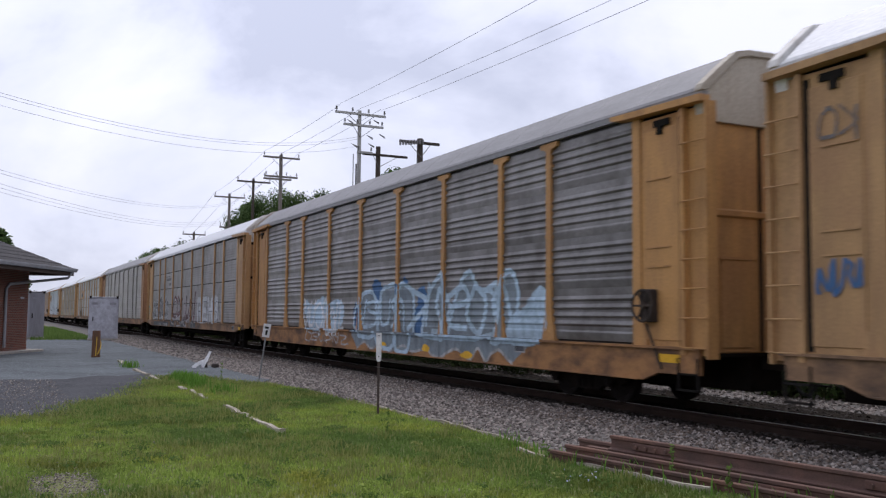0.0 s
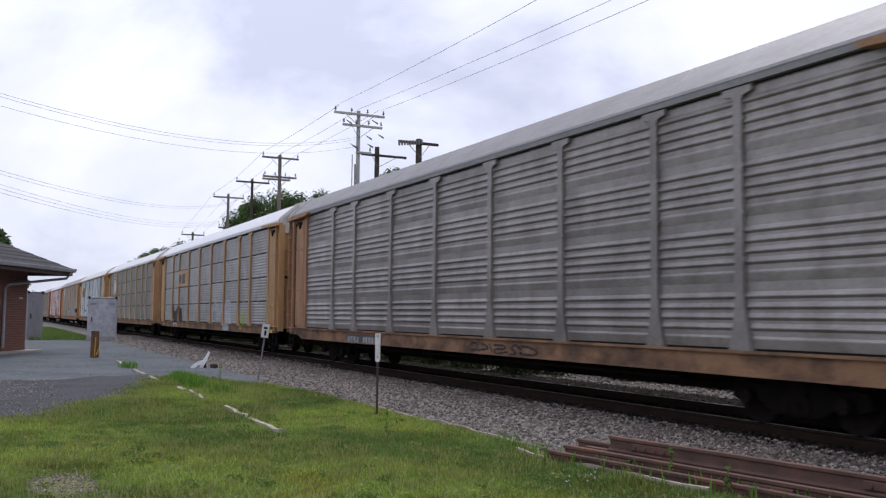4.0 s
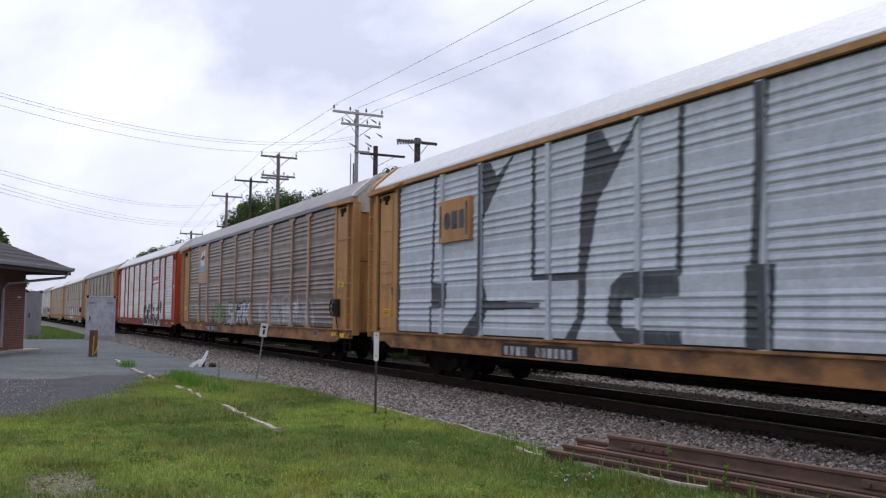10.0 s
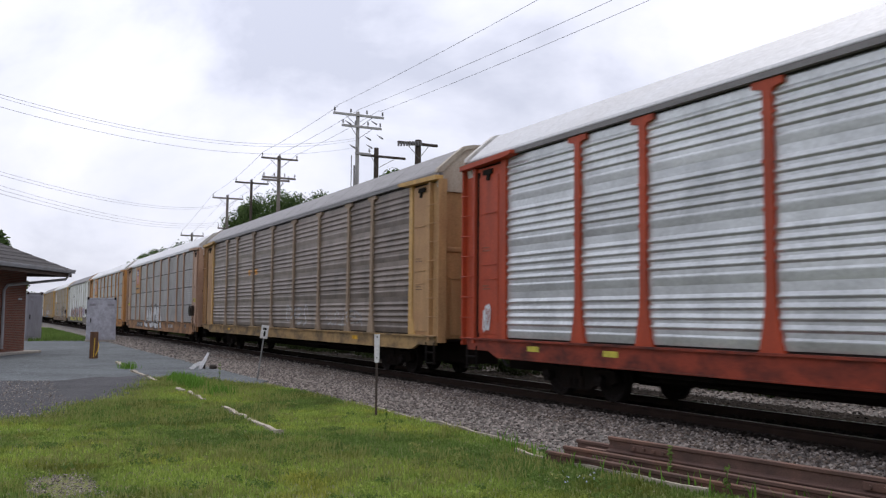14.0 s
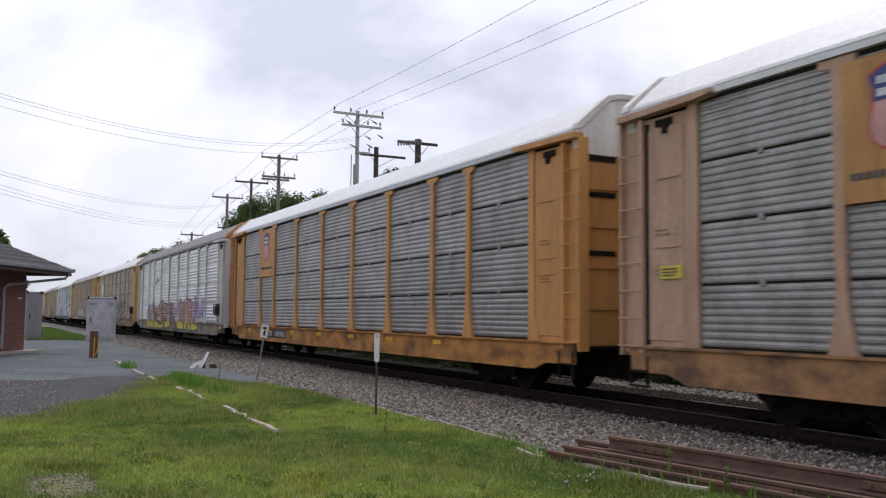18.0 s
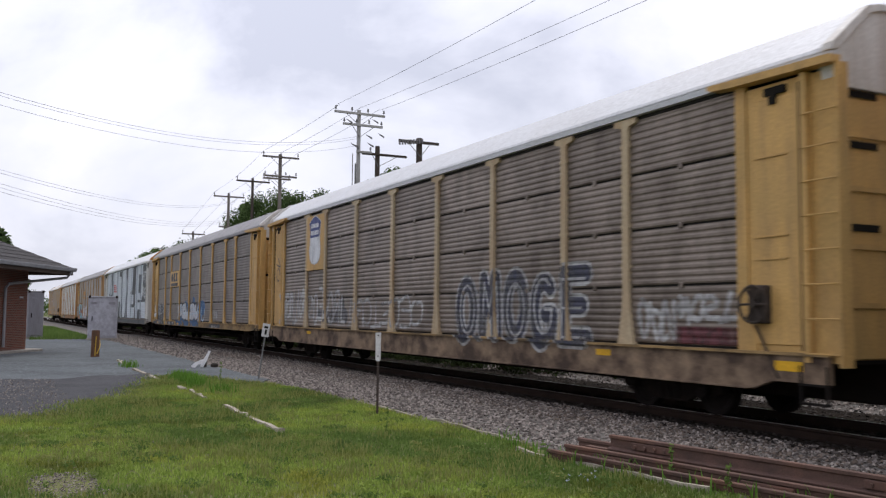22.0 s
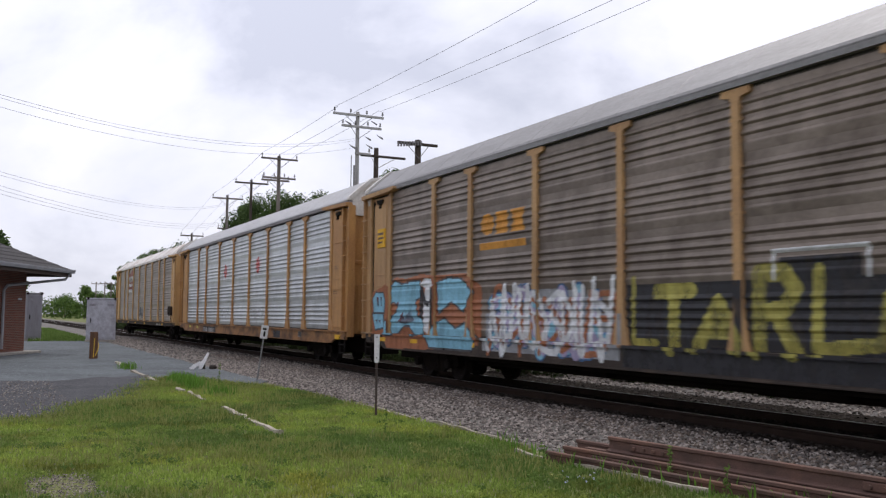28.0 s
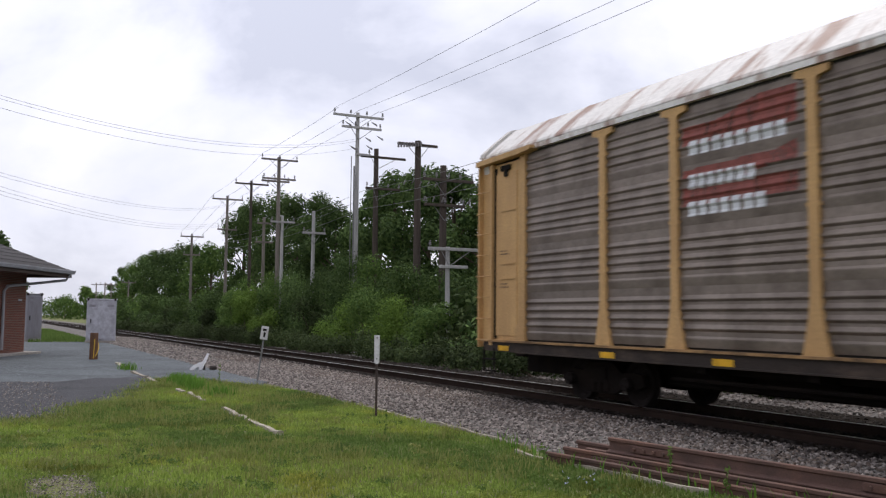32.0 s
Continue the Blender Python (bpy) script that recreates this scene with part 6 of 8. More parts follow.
c = CARS[17]
coat(c, "emblem", [disc(2.75, 3.7, 0.26, 0.36, 14)], "red", 0.004, "small red round emblem", False)
coat(c, "emblem", [disc(-3.0, 3.66, 0.26, 0.34, 14)], "red", 0.004, "small red round emblem", False)
coat(c, "emblem_line", stroke([(2.6, 3.5), (2.9, 3.6), (2.65, 3.8), (2.9, 3.9)], 0.05) + stroke([(-3.1, 3.5), (-2.85, 3.6), (-3.1, 3.75), (-2.9, 3.85)], 0.05), "pink", 0.008, over_posts=False)
coat(c, "graffiti_line", scribble(1.6, 3.9, 1.5, 1.9, 6, 4, 0.05) + scribble(-4.1, -1.8, 1.5, 1.95, 6, 14, 0.05), "dim")
sill_number(c, -7.2)
coat(c, "number_board", [rect(5.6, 6.5, 0.75, 1.02)], "black", 0.012)
reflectors(c, (-10.5, -8.6), "yellow")
end_marks(c, 17)

c = CARS[18]
coat(c, "emblem_ground", [[(-6.95, 4.45), (-4.58, 4.45), (-4.58, 5.0), (-5.3, 5.0), (-6.2, 4.75), (-6.95, 4.75)], [(-6.95, 3.9), (-4.58, 3.9), (-4.58, 4.12), (-6.95, 4.05)],
     rect(-6.95, -4.58, 3.45, 3.75), [(-5.6, 3.95), (-4.6, 4.2), (-4.6, 4.0), (-5.6, 3.8)]], "cpred", 0.004, "faded red emblem bands", False)
for x0, x1, z in ((-6.82, -4.72, 4.28), (-6.82, -5.35, 3.72), (-6.85, -5.15, 3.28)):
    coat(c, "lettering", [r_ for r_ in bars(x0, x1, z, 0.24, 8 if x1 > -5 else 7, 3)], "white", 0.010, "worn white lettering blocks", False)
b, l = blobs(-1.0, 1.1, 1.3, 2.1, 2, 14)
coat(c, "graffiti_body", b, "char", 0.004, label="dark spray lettering with pale edges")
coat(c, "graffiti_line", scribble(-1.0, 1.1, 1.25, 2.15, 4, 44, 0.07), "dim", 0.008)
coat(c, "number_bars", bars(7.07, 8.81, 0.80, 0.19, 7, 4), "dim", 0.006)
reflectors(c, (-12.6, -8.9, -6.0, -2.2, 2.2, 9.3), "amber")
end_marks(c, 18)

# ---------------------------------------------------------------- ground, ballast, track
rng = np.random.default_rng(7)

# amber squares at the sill ends and small boxed stencils on the sills
for k in (1, 2, 4, 7, 12, 13, 17):
    coat(CARS[k], "sill_sticker", [rect(12.55, 13.05, 0.86, 1.0)], "amber", 0.008, "amber reflective square")
for k, x in ((1, 8.07), (2, 11.6), (17, 8.9), (7, 10.2), (10, 10.4)):
    coat(CARS[k], "stencil_frame", [rect(x - 0.20, x + 0.20, 0.84, 1.04)], "dim", 0.008, "small boxed stencil")
    coat(CARS[k], "stencil_field", [rect(x - 0.17, x + 0.17, 0.865, 1.015)], "char", 0.012)
# yellow notices stuck on the end doors
for k, x, z, w, h in ((4, 12.55, 1.92, 0.26, 0.05), (4, -12.4, 1.9, 0.26, 0.06), (6, 12.25, 2.28, 0.16, 0.10), (6, -12.4, 1.66, 0.22, 0.10), (7, 12.57, 2.53, 0.24, 0.08), (7, -12.4, 1.86, 0.26, 0.09),
                      (10, 12.5, 2.37, 0.26, 0.10), (10, -12.42, 2.36, 0.26, 0.11), (16, -12.43, 3.84, 0.26, 0.27)):
    pl = plate(CARS[k], x - w, x + w, z - h, z + h, P["amber" if k in (6, 16) else "yellow"], -1.50, "notice_plate", "yellow notice plate")
    flat(CARS[k], "notice_lines", [rect(x - 0.8 * w, x + 0.7 * w, z + 0.35 * h, z + 0.6 * h), rect(x - 0.8 * w, x + 0.75 * w, z - 0.1 * h, z + 0.12 * h), rect(x - 0.8 * w, x + 0.4 * w, z - 0.55 * h, z - 0.35 * h)], "stencil", -1.503, "dark bars of small print", pl)


def quick_mesh(name, verts, faces):
    """Mesh from numpy arrays: verts n x 3, faces m x k."""
    me = bpy.data.meshes.new(name)
    k = faces.shape[1]
    me.vertices.add(len(verts))
    me.vertices.foreach_set("co", np.ascontiguousarray(verts, dtype=np.float32).ravel())
    me.loops.add(faces.size)
    me.loops.foreach_set("vertex_index", np.ascontiguousarray(faces, dtype=np.int32).ravel())
    me.polygons.add(len(faces))
    me.polygons.foreach_set("loop_start", np.arange(0, faces.size, k, dtype=np.int32))
    me.update(calc_edges=True)
    me.materials.append(None)
    return me


def ground_mat(name, a, b, c, s1=0.6, s2=9.0, fine=60.0, bump=0.5, rough=0.95):
    """Earthy sheet: colours a and b in blotches, c in small spots; world-size grain."""
    m = mat(name, a, rough, 0.0, 0.15)
    N, K = m.node_tree.nodes, m.node_tree.links
    bs = N["Principled BSDF"]
    tc = N.new("ShaderNodeTexCoord")
    last = None
    cols = [a, b, c]
    src = None
    for i, (sc, lo, hi) in enumerate(((s1, 0.40, 0.62), (s2, 0.52, 0.66))):
        n = N.new("ShaderNodeTexNoise")
        n.inputs["Scale"].default_value, n.inputs["Detail"].default_value, n.inputs["Roughness"].default_value = sc, 6.0, 0.65
        K.new(tc.outputs["Object"], n.inputs["Vector"])
        r = N.new("ShaderNodeMapRange")
        r.inputs["From Min"].default_value, r.inputs["From Max"].default_value = lo, hi
        K.new(n.outputs["Fac"], r.inputs["Value"])
        mx = N.new("ShaderNodeMix")
        mx.data_type = "RGBA"
        mx.inputs["A"].default_value = (*cols[0], 1)
        if src:
            K.new(src, mx.inputs["A"])
        mx.inputs["B"].default_value = (*cols[i + 1], 1)
        K.new(r.outputs[0], mx.inputs["Factor"])
        src = mx.outputs["Result"]
    nf = N.new("ShaderNodeTexNoise")
    nf.inputs["Scale"].default_value, nf.inputs["Detail"].default_value = fine, 4.0
    K.new(tc.outputs["Object"], nf.inputs["Vector"])
    v = N.new("ShaderNodeMapRange")
    v.inputs["From Min"].default_value, v.inputs["From Max"].default_value = 0.3, 0.7
    v.inputs["To Min"].default_value, v.inputs["To Max"].default_value = 0.65, 1.35
    K.new(nf.outputs["Fac"], v.inputs["Value"])
    hs = N.new("ShaderNodeHueSaturation")
    K.new(v.outputs[0], hs.inputs["Value"])
    K.new(src, hs.inputs["Color"])
    K.new(hs.outputs[0], bs.inputs["Base Color"])
    bp = N.new("ShaderNodeBump")
    bp.inputs["Strength"].default_value, bp.inputs["Distance"].default_value = bump, 0.03
    K.new(nf.outputs["Fac"], bp.inputs["Height"])
    K.new(bp.outputs[0], bs.inputs["Normal"])
    return m


def leaf_mat(name, dark, light, trans=0.25, patch=None, vary=0.0):
    m = mat(name, dark, 0.85, 0.0, 0.1)
    N, K = m.node_tree.nodes, m.node_tree.links
    bs = N["Principled BSDF"]
    g = N.new("ShaderNodeNewGeometry")
    mx = N.new("ShaderNodeMix")
    mx.data_type = "RGBA"
    mx.inputs["A"].default_value, mx.inputs["B"].default_value = (*dark, 1), (*light, 1)
    K.new(g.outputs["Random Per Island"], mx.inputs["Factor"])
    # every plant a little lighter or darker than the next
    oi, vr, hs = N.new("ShaderNodeObjectInfo"), N.new("ShaderNodeMapRange"), N.new("ShaderNodeHueSaturation")
    vr.inputs["To Min"].default_value, vr.inputs["To Max"].default_value = 1 - vary, 1 + vary
    K.new(oi.outputs["Random"], vr.inputs["Value"])
    K.new(vr.outputs[0], hs.inputs["Value"])
    K.new(mx.outputs["Result"], hs.inputs["Color"])
    K.new(hs.outputs[0], bs.inputs["Base Color"])
    col = hs.outputs[0]
    if patch:
        # broad patches of another tint over the ground
        tc = N.new("ShaderNodeTexCoord")
        for sc, tint, lo, hi in patch:
            nz = N.new("ShaderNodeTexNoise")
            nz.inputs["Scale"].default_value, nz.inputs["Detail"].default_value = sc, 3.0
            K.new(tc.outputs["Object"], nz.inputs["Vector"])
            r = N.new("ShaderNodeMapRange")
            r.inputs["From Min"].default_value, r.inputs["From Max"].default_value = lo, hi
            K.new(nz.outputs["Fac"], r.inputs["Value"])
            m2 = N.new("ShaderNodeMix")
            m2.data_type, m2.blend_type = "RGBA", "MULTIPLY"
            m2.inputs["B"].default_value = (*tint, 1)
            K.new(r.outputs[0], m2.inputs["Factor"])
            K.new(col, m2.inputs["A"])
            col = m2.outputs["Result"]
        K.new(col, bs.inputs["Base Color"])
    tr = N.new("ShaderNodeBsdfTranslucent")
    K.new(col, tr.inputs["Color"])
    ms = N.new("ShaderNodeMixShader")
    ms.inputs["Fac"].default_value = trans
    out = N["Material Output"]
    K.new(bs.outputs[0], ms.inputs[1])
    K.new(tr.outputs[0], ms.inputs[2])
    K.new(ms.outputs[0], out.inputs["Surface"])
    return m


def stone_mat(name, dark, light):
    m = leaf_mat(name, dark, light, 0.0)
    N, K = m.node_tree.nodes, m.node_tree.links
    # few pale stones among many dull ones
    pw = N.new("ShaderNodeMath")
    pw.operation, pw.inputs[1].default_value = "POWER", 1.35
    mx = next(n for n in N if n.type == "MIX")
    K.new(next(n for n in N if n.type == "NEW_GEOMETRY").outputs["Random Per Island"], pw.inputs[0])
    K.new(pw.outputs[0], mx.inputs["Factor"])
    m.node_tree.nodes["Principled BSDF"].inputs["Roughness"].default_value = 0.9
    return m


M["earth"] = ground_mat("grassy_earth", (0.10, 0.13, 0.036), (0.145, 0.16, 0.055), (0.20, 0.175, 0.11))
M["asphalt"] = ground_mat("worn_asphalt", (0.106, 0.118, 0.126), (0.074, 0.082, 0.089), (0.15, 0.165, 0.172), 0.45, 9.0, 30.0, 0.6)
M["ballast"] = ground_mat("ballast_bed", (0.17, 0.16, 0.15), (0.13, 0.12, 0.11), (0.09, 0.08, 0.075), 0.5, 16.0, 30.0, 1.0)
M["stones"] = stone_mat("granite_ballast_stones", (0.06, 0.051, 0.047), (0.30, 0.265, 0.24))
M["stones_rusty"] = stone_mat("rust_dusted_ballast_stones", (0.06, 0.047, 0.04), (0.17, 0.135, 0.11))
# Oil and the shade under the train are both put into these colours.
M["stones_oily_shaded"] = stone_mat("oily_shade_darkened_stones", (0.012, 0.010, 0.009), (0.05, 0.042, 0.036))
M["oily"] = ground_mat("oily_shade_darkened_ballast", (0.022, 0.019, 0.017), (0.03, 0.025, 0.021), (0.012, 0.011, 0.010), 0.7, 16.0, 30.0, 1.0)
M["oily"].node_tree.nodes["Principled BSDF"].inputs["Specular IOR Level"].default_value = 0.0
M["gravel"] = ground_mat("dark_loose_gravel", (0.072, 0.073, 0.08), (0.052, 0.053, 0.058), (0.11, 0.11, 0.115), 0.8, 24.0, 60.0, 0.9)
M["grass"] = leaf_mat("grass_blades", (0.165, 0.25, 0.042), (0.37, 0.46, 0.11), 0.4, [(0.27, (0.50, 0.58, 0.68), 0.46, 0.57), (1.1, (1.18, 1.02, 0.92), 0.5, 0.65), (2.4, (0.68, 0.66, 0.78), 0.54, 0.68), (0.55, (0.82, 0.72, 0.74), 0.55, 0.70)])
M["grass_dry"] = leaf_mat("dry_grass_blades", (0.17, 0.20, 0.055), (0.30, 0.31, 0.11), 0.35)
M["weed"] = leaf_mat("weed_leaves", (0.075, 0.13, 0.03), (0.15, 0.22, 0.06), 0.35)
M["grass_tall"] = leaf_mat("tall_fresh_grass", (0.07, 0.16, 0.02), (0.15, 0.28, 0.05), 0.4)
M["leaf_dark"] = leaf_mat("dark_tree_leaves", (0.033, 0.062, 0.021), (0.105, 0.160, 0.048), 0.2, vary=0.3)
# Leaf colour darkened to hold the shade at the hedge foot.
M["leaf_shade"] = leaf_mat("shade_darkened_undergrowth_leaves", (0.022, 0.036, 0.014), (0.068, 0.092, 0.032), 0.15, vary=0.4)
M["leaf_mid"] = leaf_mat("green_bush_leaves", (0.038, 0.076, 0.020), (0.118, 0.18, 0.044), 0.22, vary=0.35)
M["leaf_light"] = leaf_mat("light_green_leaves", (0.07, 0.125, 0.022), (0.15, 0.23, 0.045), 0.3, vary=0.2)
M["bark"] = grimy("grey_brown_bark", (0.10, 0.075, 0.055), (0.045, 0.035, 0.028), 0.7, 4, (2, 2, 0.4), 0.9, bump=0.4)
M["tie"] = grimy("creosoted_timber", (0.035, 0.028, 0.024), (0.06, 0.05, 0.042), 0.6, 3, (0.4, 3, 3), 0.9)
GZ = -0.16

Z_G = GZ - 0.02
gm = MB().add([(-1500, -900, Z_G), (700, -900, Z_G), (700, 900, Z_G), (-1500, 900, Z_G)], [(0, 1, 2, 3)])
ground = part("ground", gm, M["earth"])
tagged(ground, "grassy earth with weeds and bare patches", "ground", kind="structure")


def outline_sheet(name, pts, z0, z1, material, step=0.4, jig=0.12):
    """A flat sheet with an uneven edge."""
    out = []
    for i, p in enumerate(pts):
        a, b = Vector(p), Vector(pts[(i + 1) % len(pts)])
        n = max(1, int((b - a).length / step)) if (b - a).length < 30 else 2
        for j in range(n):
            q = a.lerp(b, j / n)
            if n > 2 and j:
                q += Vector((noise.noise((q.x * 1.7, q.y * 1.7, 3.0)), noise.noise((q.x * 1.7, q.y * 1.7, 9.0)))) * jig * 3
            out.append((q.x, q.y))
    return part(name, MB().prism(out, "z", z0, z1), material)


LOT = [(-16.0, -30), (-16.3, 0.3), (-16.75, 1.43), (-18.7, 1.8), (-19.6, 2.8), (-22.5, 3.5), (-25.7, 4.5), (-24.9, 5.3), (-22.9, 6.4), (-24.5, 6.9), (-63, 6.95),
       (-63.5, 3.0), (-66, -30)]
pav = outline_sheet("pavement", LOT, GZ - 0.03, GZ + 0.004, M["asphalt"])
tagged(pav, "grey worn asphalt of a depot yard with loose gravel", "asphalt", kind="structure")

GRAV = [(-15.8, -8), (-16.2, 0.2), (-16.6, 1.4), (-18.5, 1.8), (-19.4, 2.8), (-22.4, 3.5), (-25.4, 4.3), (-27.5, 4.0), (-26.0, 1.6), (-26.5, -8)]
gv = outline_sheet("gravel_patch", GRAV, GZ - 0.03, GZ + 0.009, M["gravel"], 0.3, 0.2)
tagged(gv, "dark loose gravel worn out of the asphalt", "gravel", kind="structure")

BED = [(6.45, -0.24), (6.9, -0.165), (8.2, -0.15), (9.8, -0.15), (10.5, -0.165), (12.8, -0.165), (13.6, -0.16), (15.6, -0.17), (17.6, -0.175), (18.2, -0.3), (18.2, -0.4), (6.45, -0.4)]
bed = part("ballast_bed", MB().prism(BED, "x", -520, 160), M["ballast"])
tagged(bed, "bed of grey crushed stone under the railway track", "ballast", kind="structure")


# Strip coloured dark for the train's shade as well as for oil.
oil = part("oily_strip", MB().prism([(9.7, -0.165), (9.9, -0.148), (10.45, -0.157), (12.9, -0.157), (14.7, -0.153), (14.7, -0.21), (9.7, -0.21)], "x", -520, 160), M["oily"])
tagged(oil, "oily ballast between and beside the rails, darkened for the shade under the train", "ballast", kind="structure")


def bed_z(y):
    ys, zs = [p[0] for p in BED[:9]], [p[1] for p in BED[:9]]
    return np.interp(y, ys, zs)


def stones(name, n, xr, yr, size, material, label, dens=None, z0=None):
    """Crushed stones: jittered octahedra with cut corners, lying on the bed."""
    x = rng.uniform(*xr, n) if dens is None else xr[1] - (xr[1] - xr[0]) * rng.random(n) ** dens
    y = rng.uniform(*yr, n)
    s = size * rng.uniform(0.55, 1.35, n)
    base = np.array([(1, 0, 0), (0, 1, 0), (-1, 0, 0), (0, -1, 0), (0, 0, 1), (0.6, 0.6, 0.55), (-0.6, -0.6, 0.5)], float)
    fac = np.array([(0, 5, 4), (5, 1, 4), (0, 1, 5), (1, 2, 4), (2, 6, 4), (6, 3, 4), (2, 3, 6), (3, 0, 4)])
    k = len(base)
    v = base[None] * rng.uniform(0.6, 1.25, (n, k, 1)) * s[:, None, None] * 0.5
    v[:, :, 2] *= 0.8
    a = rng.uniform(0, 6.283, n)
    c, sn = np.cos(a), np.sin(a)
    b = rng.uniform(-0.7, 0.7, n)
    cb, sb = np.cos(b), np.sin(b)
    vx, vz = v[:, :, 0] * cb[:, None] + v[:, :, 2] * sb[:, None], -v[:, :, 0] * sb[:, None] + v[:, :, 2] * cb[:, None]
    vy = v[:, :, 1]
    X = vx * c[:, None] - vy * sn[:, None] + x[:, None]
    Y = vx * sn[:, None] + vy * c[:, None] + y[:, None]
    Z = vz + ((bed_z(y) if z0 is None else z0) + 0.012 * rng.random(n))[:, None]
    verts = np.stack([X, Y, Z], -1).reshape(-1, 3)
    faces = (fac[None] + (np.arange(n) * k)[:, None, None]).reshape(-1, 3)
    ob = part(name, quick_mesh(name, verts, faces), material)
    return tagged(ob, label, "stones", kind="stuff")


stones("ballast_stones", 30000, (-34, -3.5), (6.55, 10.3), 0.062, M["stones"], "loose grey and white crushed ballast stones", 0.75)
stones("ballast_stones", 11000, (-75, -30), (6.6, 10.72), 0.085, M["stones"], "loose grey crushed ballast stones")
stones("ballast_stones", 9000, (-40, -3.5), (8.7, 10.2), 0.062, M["stones_rusty"], "rust-dusted ballast stones beside the rail", 0.8)
stones("ballast_stones", 6500, (-60, 2), (11.0, 12.3), 0.09, M["stones_oily_shaded"], "oily ballast stones between the rails, darkened for shade")
stones("ballast_stones", 5000, (-45, 4), (12.5, 14.8), 0.09, M["stones_oily_shaded"], "oily ballast stones beside the far rail, darkened for shade")
stones("ballast_stones", 6000, (-60, 2), (9.85, 10.75), 0.075, M["stones_oily_shaded"], "oily ballast stones beside the near rail, darkened for shade")
stones("ballast_stones", 5000, (-30, 4), (14.75, 17.4), 0.09, M["stones"], "grey ballast stones on the far side of the track")


stones("loose_gravel", 2600, (-26, -16.8), (-2.5, 1.6), 0.035, M["stones"], "loose pale gravel on the worn yard edge", None, GZ + 0.008)
stones("loose_gravel", 900, (-10.95, -9.45), (0.45, 1.12), 0.022, M["stones"], "pale gravel showing through the grass", None, GZ - 0.005)
stones("loose_gravel", 700, (-15.5, -8.5), (-1.5, 2.2), 0.018, M["stones"], "fine pale gravel strewn in the grass", None, GZ + 0.0)


def yard_edge(n):
    """Points strewn along the ragged edge where grass and gravel meet."""
    px, py = np.array([p[0] for p in LOT[1:8]]), np.array([p[1] for p in LOT[1:8]])
    s = rng.uniform(0, len(px) - 1, n)
    return np.interp(s, range(len(px)), px) + rng.normal(size=n) * 0.35, np.interp(s, range(len(px)), py) + rng.normal(size=n) * 0.3


def rail_section(y, top=0.0, s=1.0):
    o = [(-0.07, -0.172), (0.07, -0.172), (0.07, -0.160), (0.012, -0.140), (0.010, -0.050), (0.036, -0.036), (0.036, -0.006), (0.028, 0.0), (-0.028, 0.0),
         (-0.036, -0.006), (-0.036, -0.036), (-0.010, -0.050), (-0.012, -0.140), (-0.07, -0.160)]
    return [(y + a * s, top + b * s) for a, b in o]


track = thing("railway_track", "railway track with rusty rails and polished heads on ballast", "railway track", kind="structure")
for y in (TRACK_Y - 0.755, TRACK_Y + 0.755):
    part("rail", MB().prism(rail_section(y), "x", -520, 160), M["rail_rust"], track)
    part("running_surface", MB().box(-520, 160, y - 0.026, y + 0.026, -0.004, 0.0025), M["railhead"], track)
tie_me = MB().cbox(-0.115, 0.115, -1.3, 1.3, -0.18, 0.0, 0.012).mesh("tie")
for i in range(130):
    part("tie", tie_me, M["tie"], track, pose(-58 + 0.53 * i, TRACK_Y + rng.uniform(-0.04, 0.04), -0.168 + rng.uniform(-0.02, 0.006), 0, 0, rng.uniform(-1, 1)))


def old_rail(a, b, top, label, bars_at=(), roll=0):
    """A discarded rail with bolted joint bars; top: height of its head."""
    a, b = Vector(a), Vector(b)
    d = b - a
    ob = thing("old_rail", label, "rail", pose(a.x, a.y, top, roll, 0, math.degrees(math.atan2(d.y, d.x))), "old rails lying beside the track")
    part("rail_body", MB().prism(rail_section(0.0), "x", 0, d.length), M["old_rust"], ob)
    for s in bars_at:
        jb = part("joint_bar", MB().cbox(s, s + 0.6, -0.045, -0.010, -0.135, -0.052, 0.008), M["old_rust"], ob)
        for i in range(4):
            part("bolt", MB().tube((s + 0.08 + 0.145 * i, -0.045, -0.095), (s + 0.08 + 0.145 * i, -0.075, -0.095), 0.022, 6), M["old_rust"], jb)
    return ob


# a low stack: rails on the ground, one on top of them, all at an angle to the track
old_rail((-9.03, 6.81), (2.0, 8.60), 0.185, "discarded rusty brown rail lying on top of other rails", (0.35, 3.2))
old_rail((-9.42, 6.75), (2.0, 8.60), 0.012, "discarded rusty rail under another rail on the ballast edge", (1.1,))
old_rail((-9.62, 6.555), (2.0, 8.44), 0.012, "discarded rusty rail at the front of a low stack", (0.5, 2.6, 4.4))
old_rail((-10.05, 7.06), (2.0, 8.95), 0.012, "discarded rusty rail at the back of a low stack")
old_rail((-9.72, 6.36), (2.0, 8.26), -0.05, "discarded rusty rail half sunk in the grass edge")

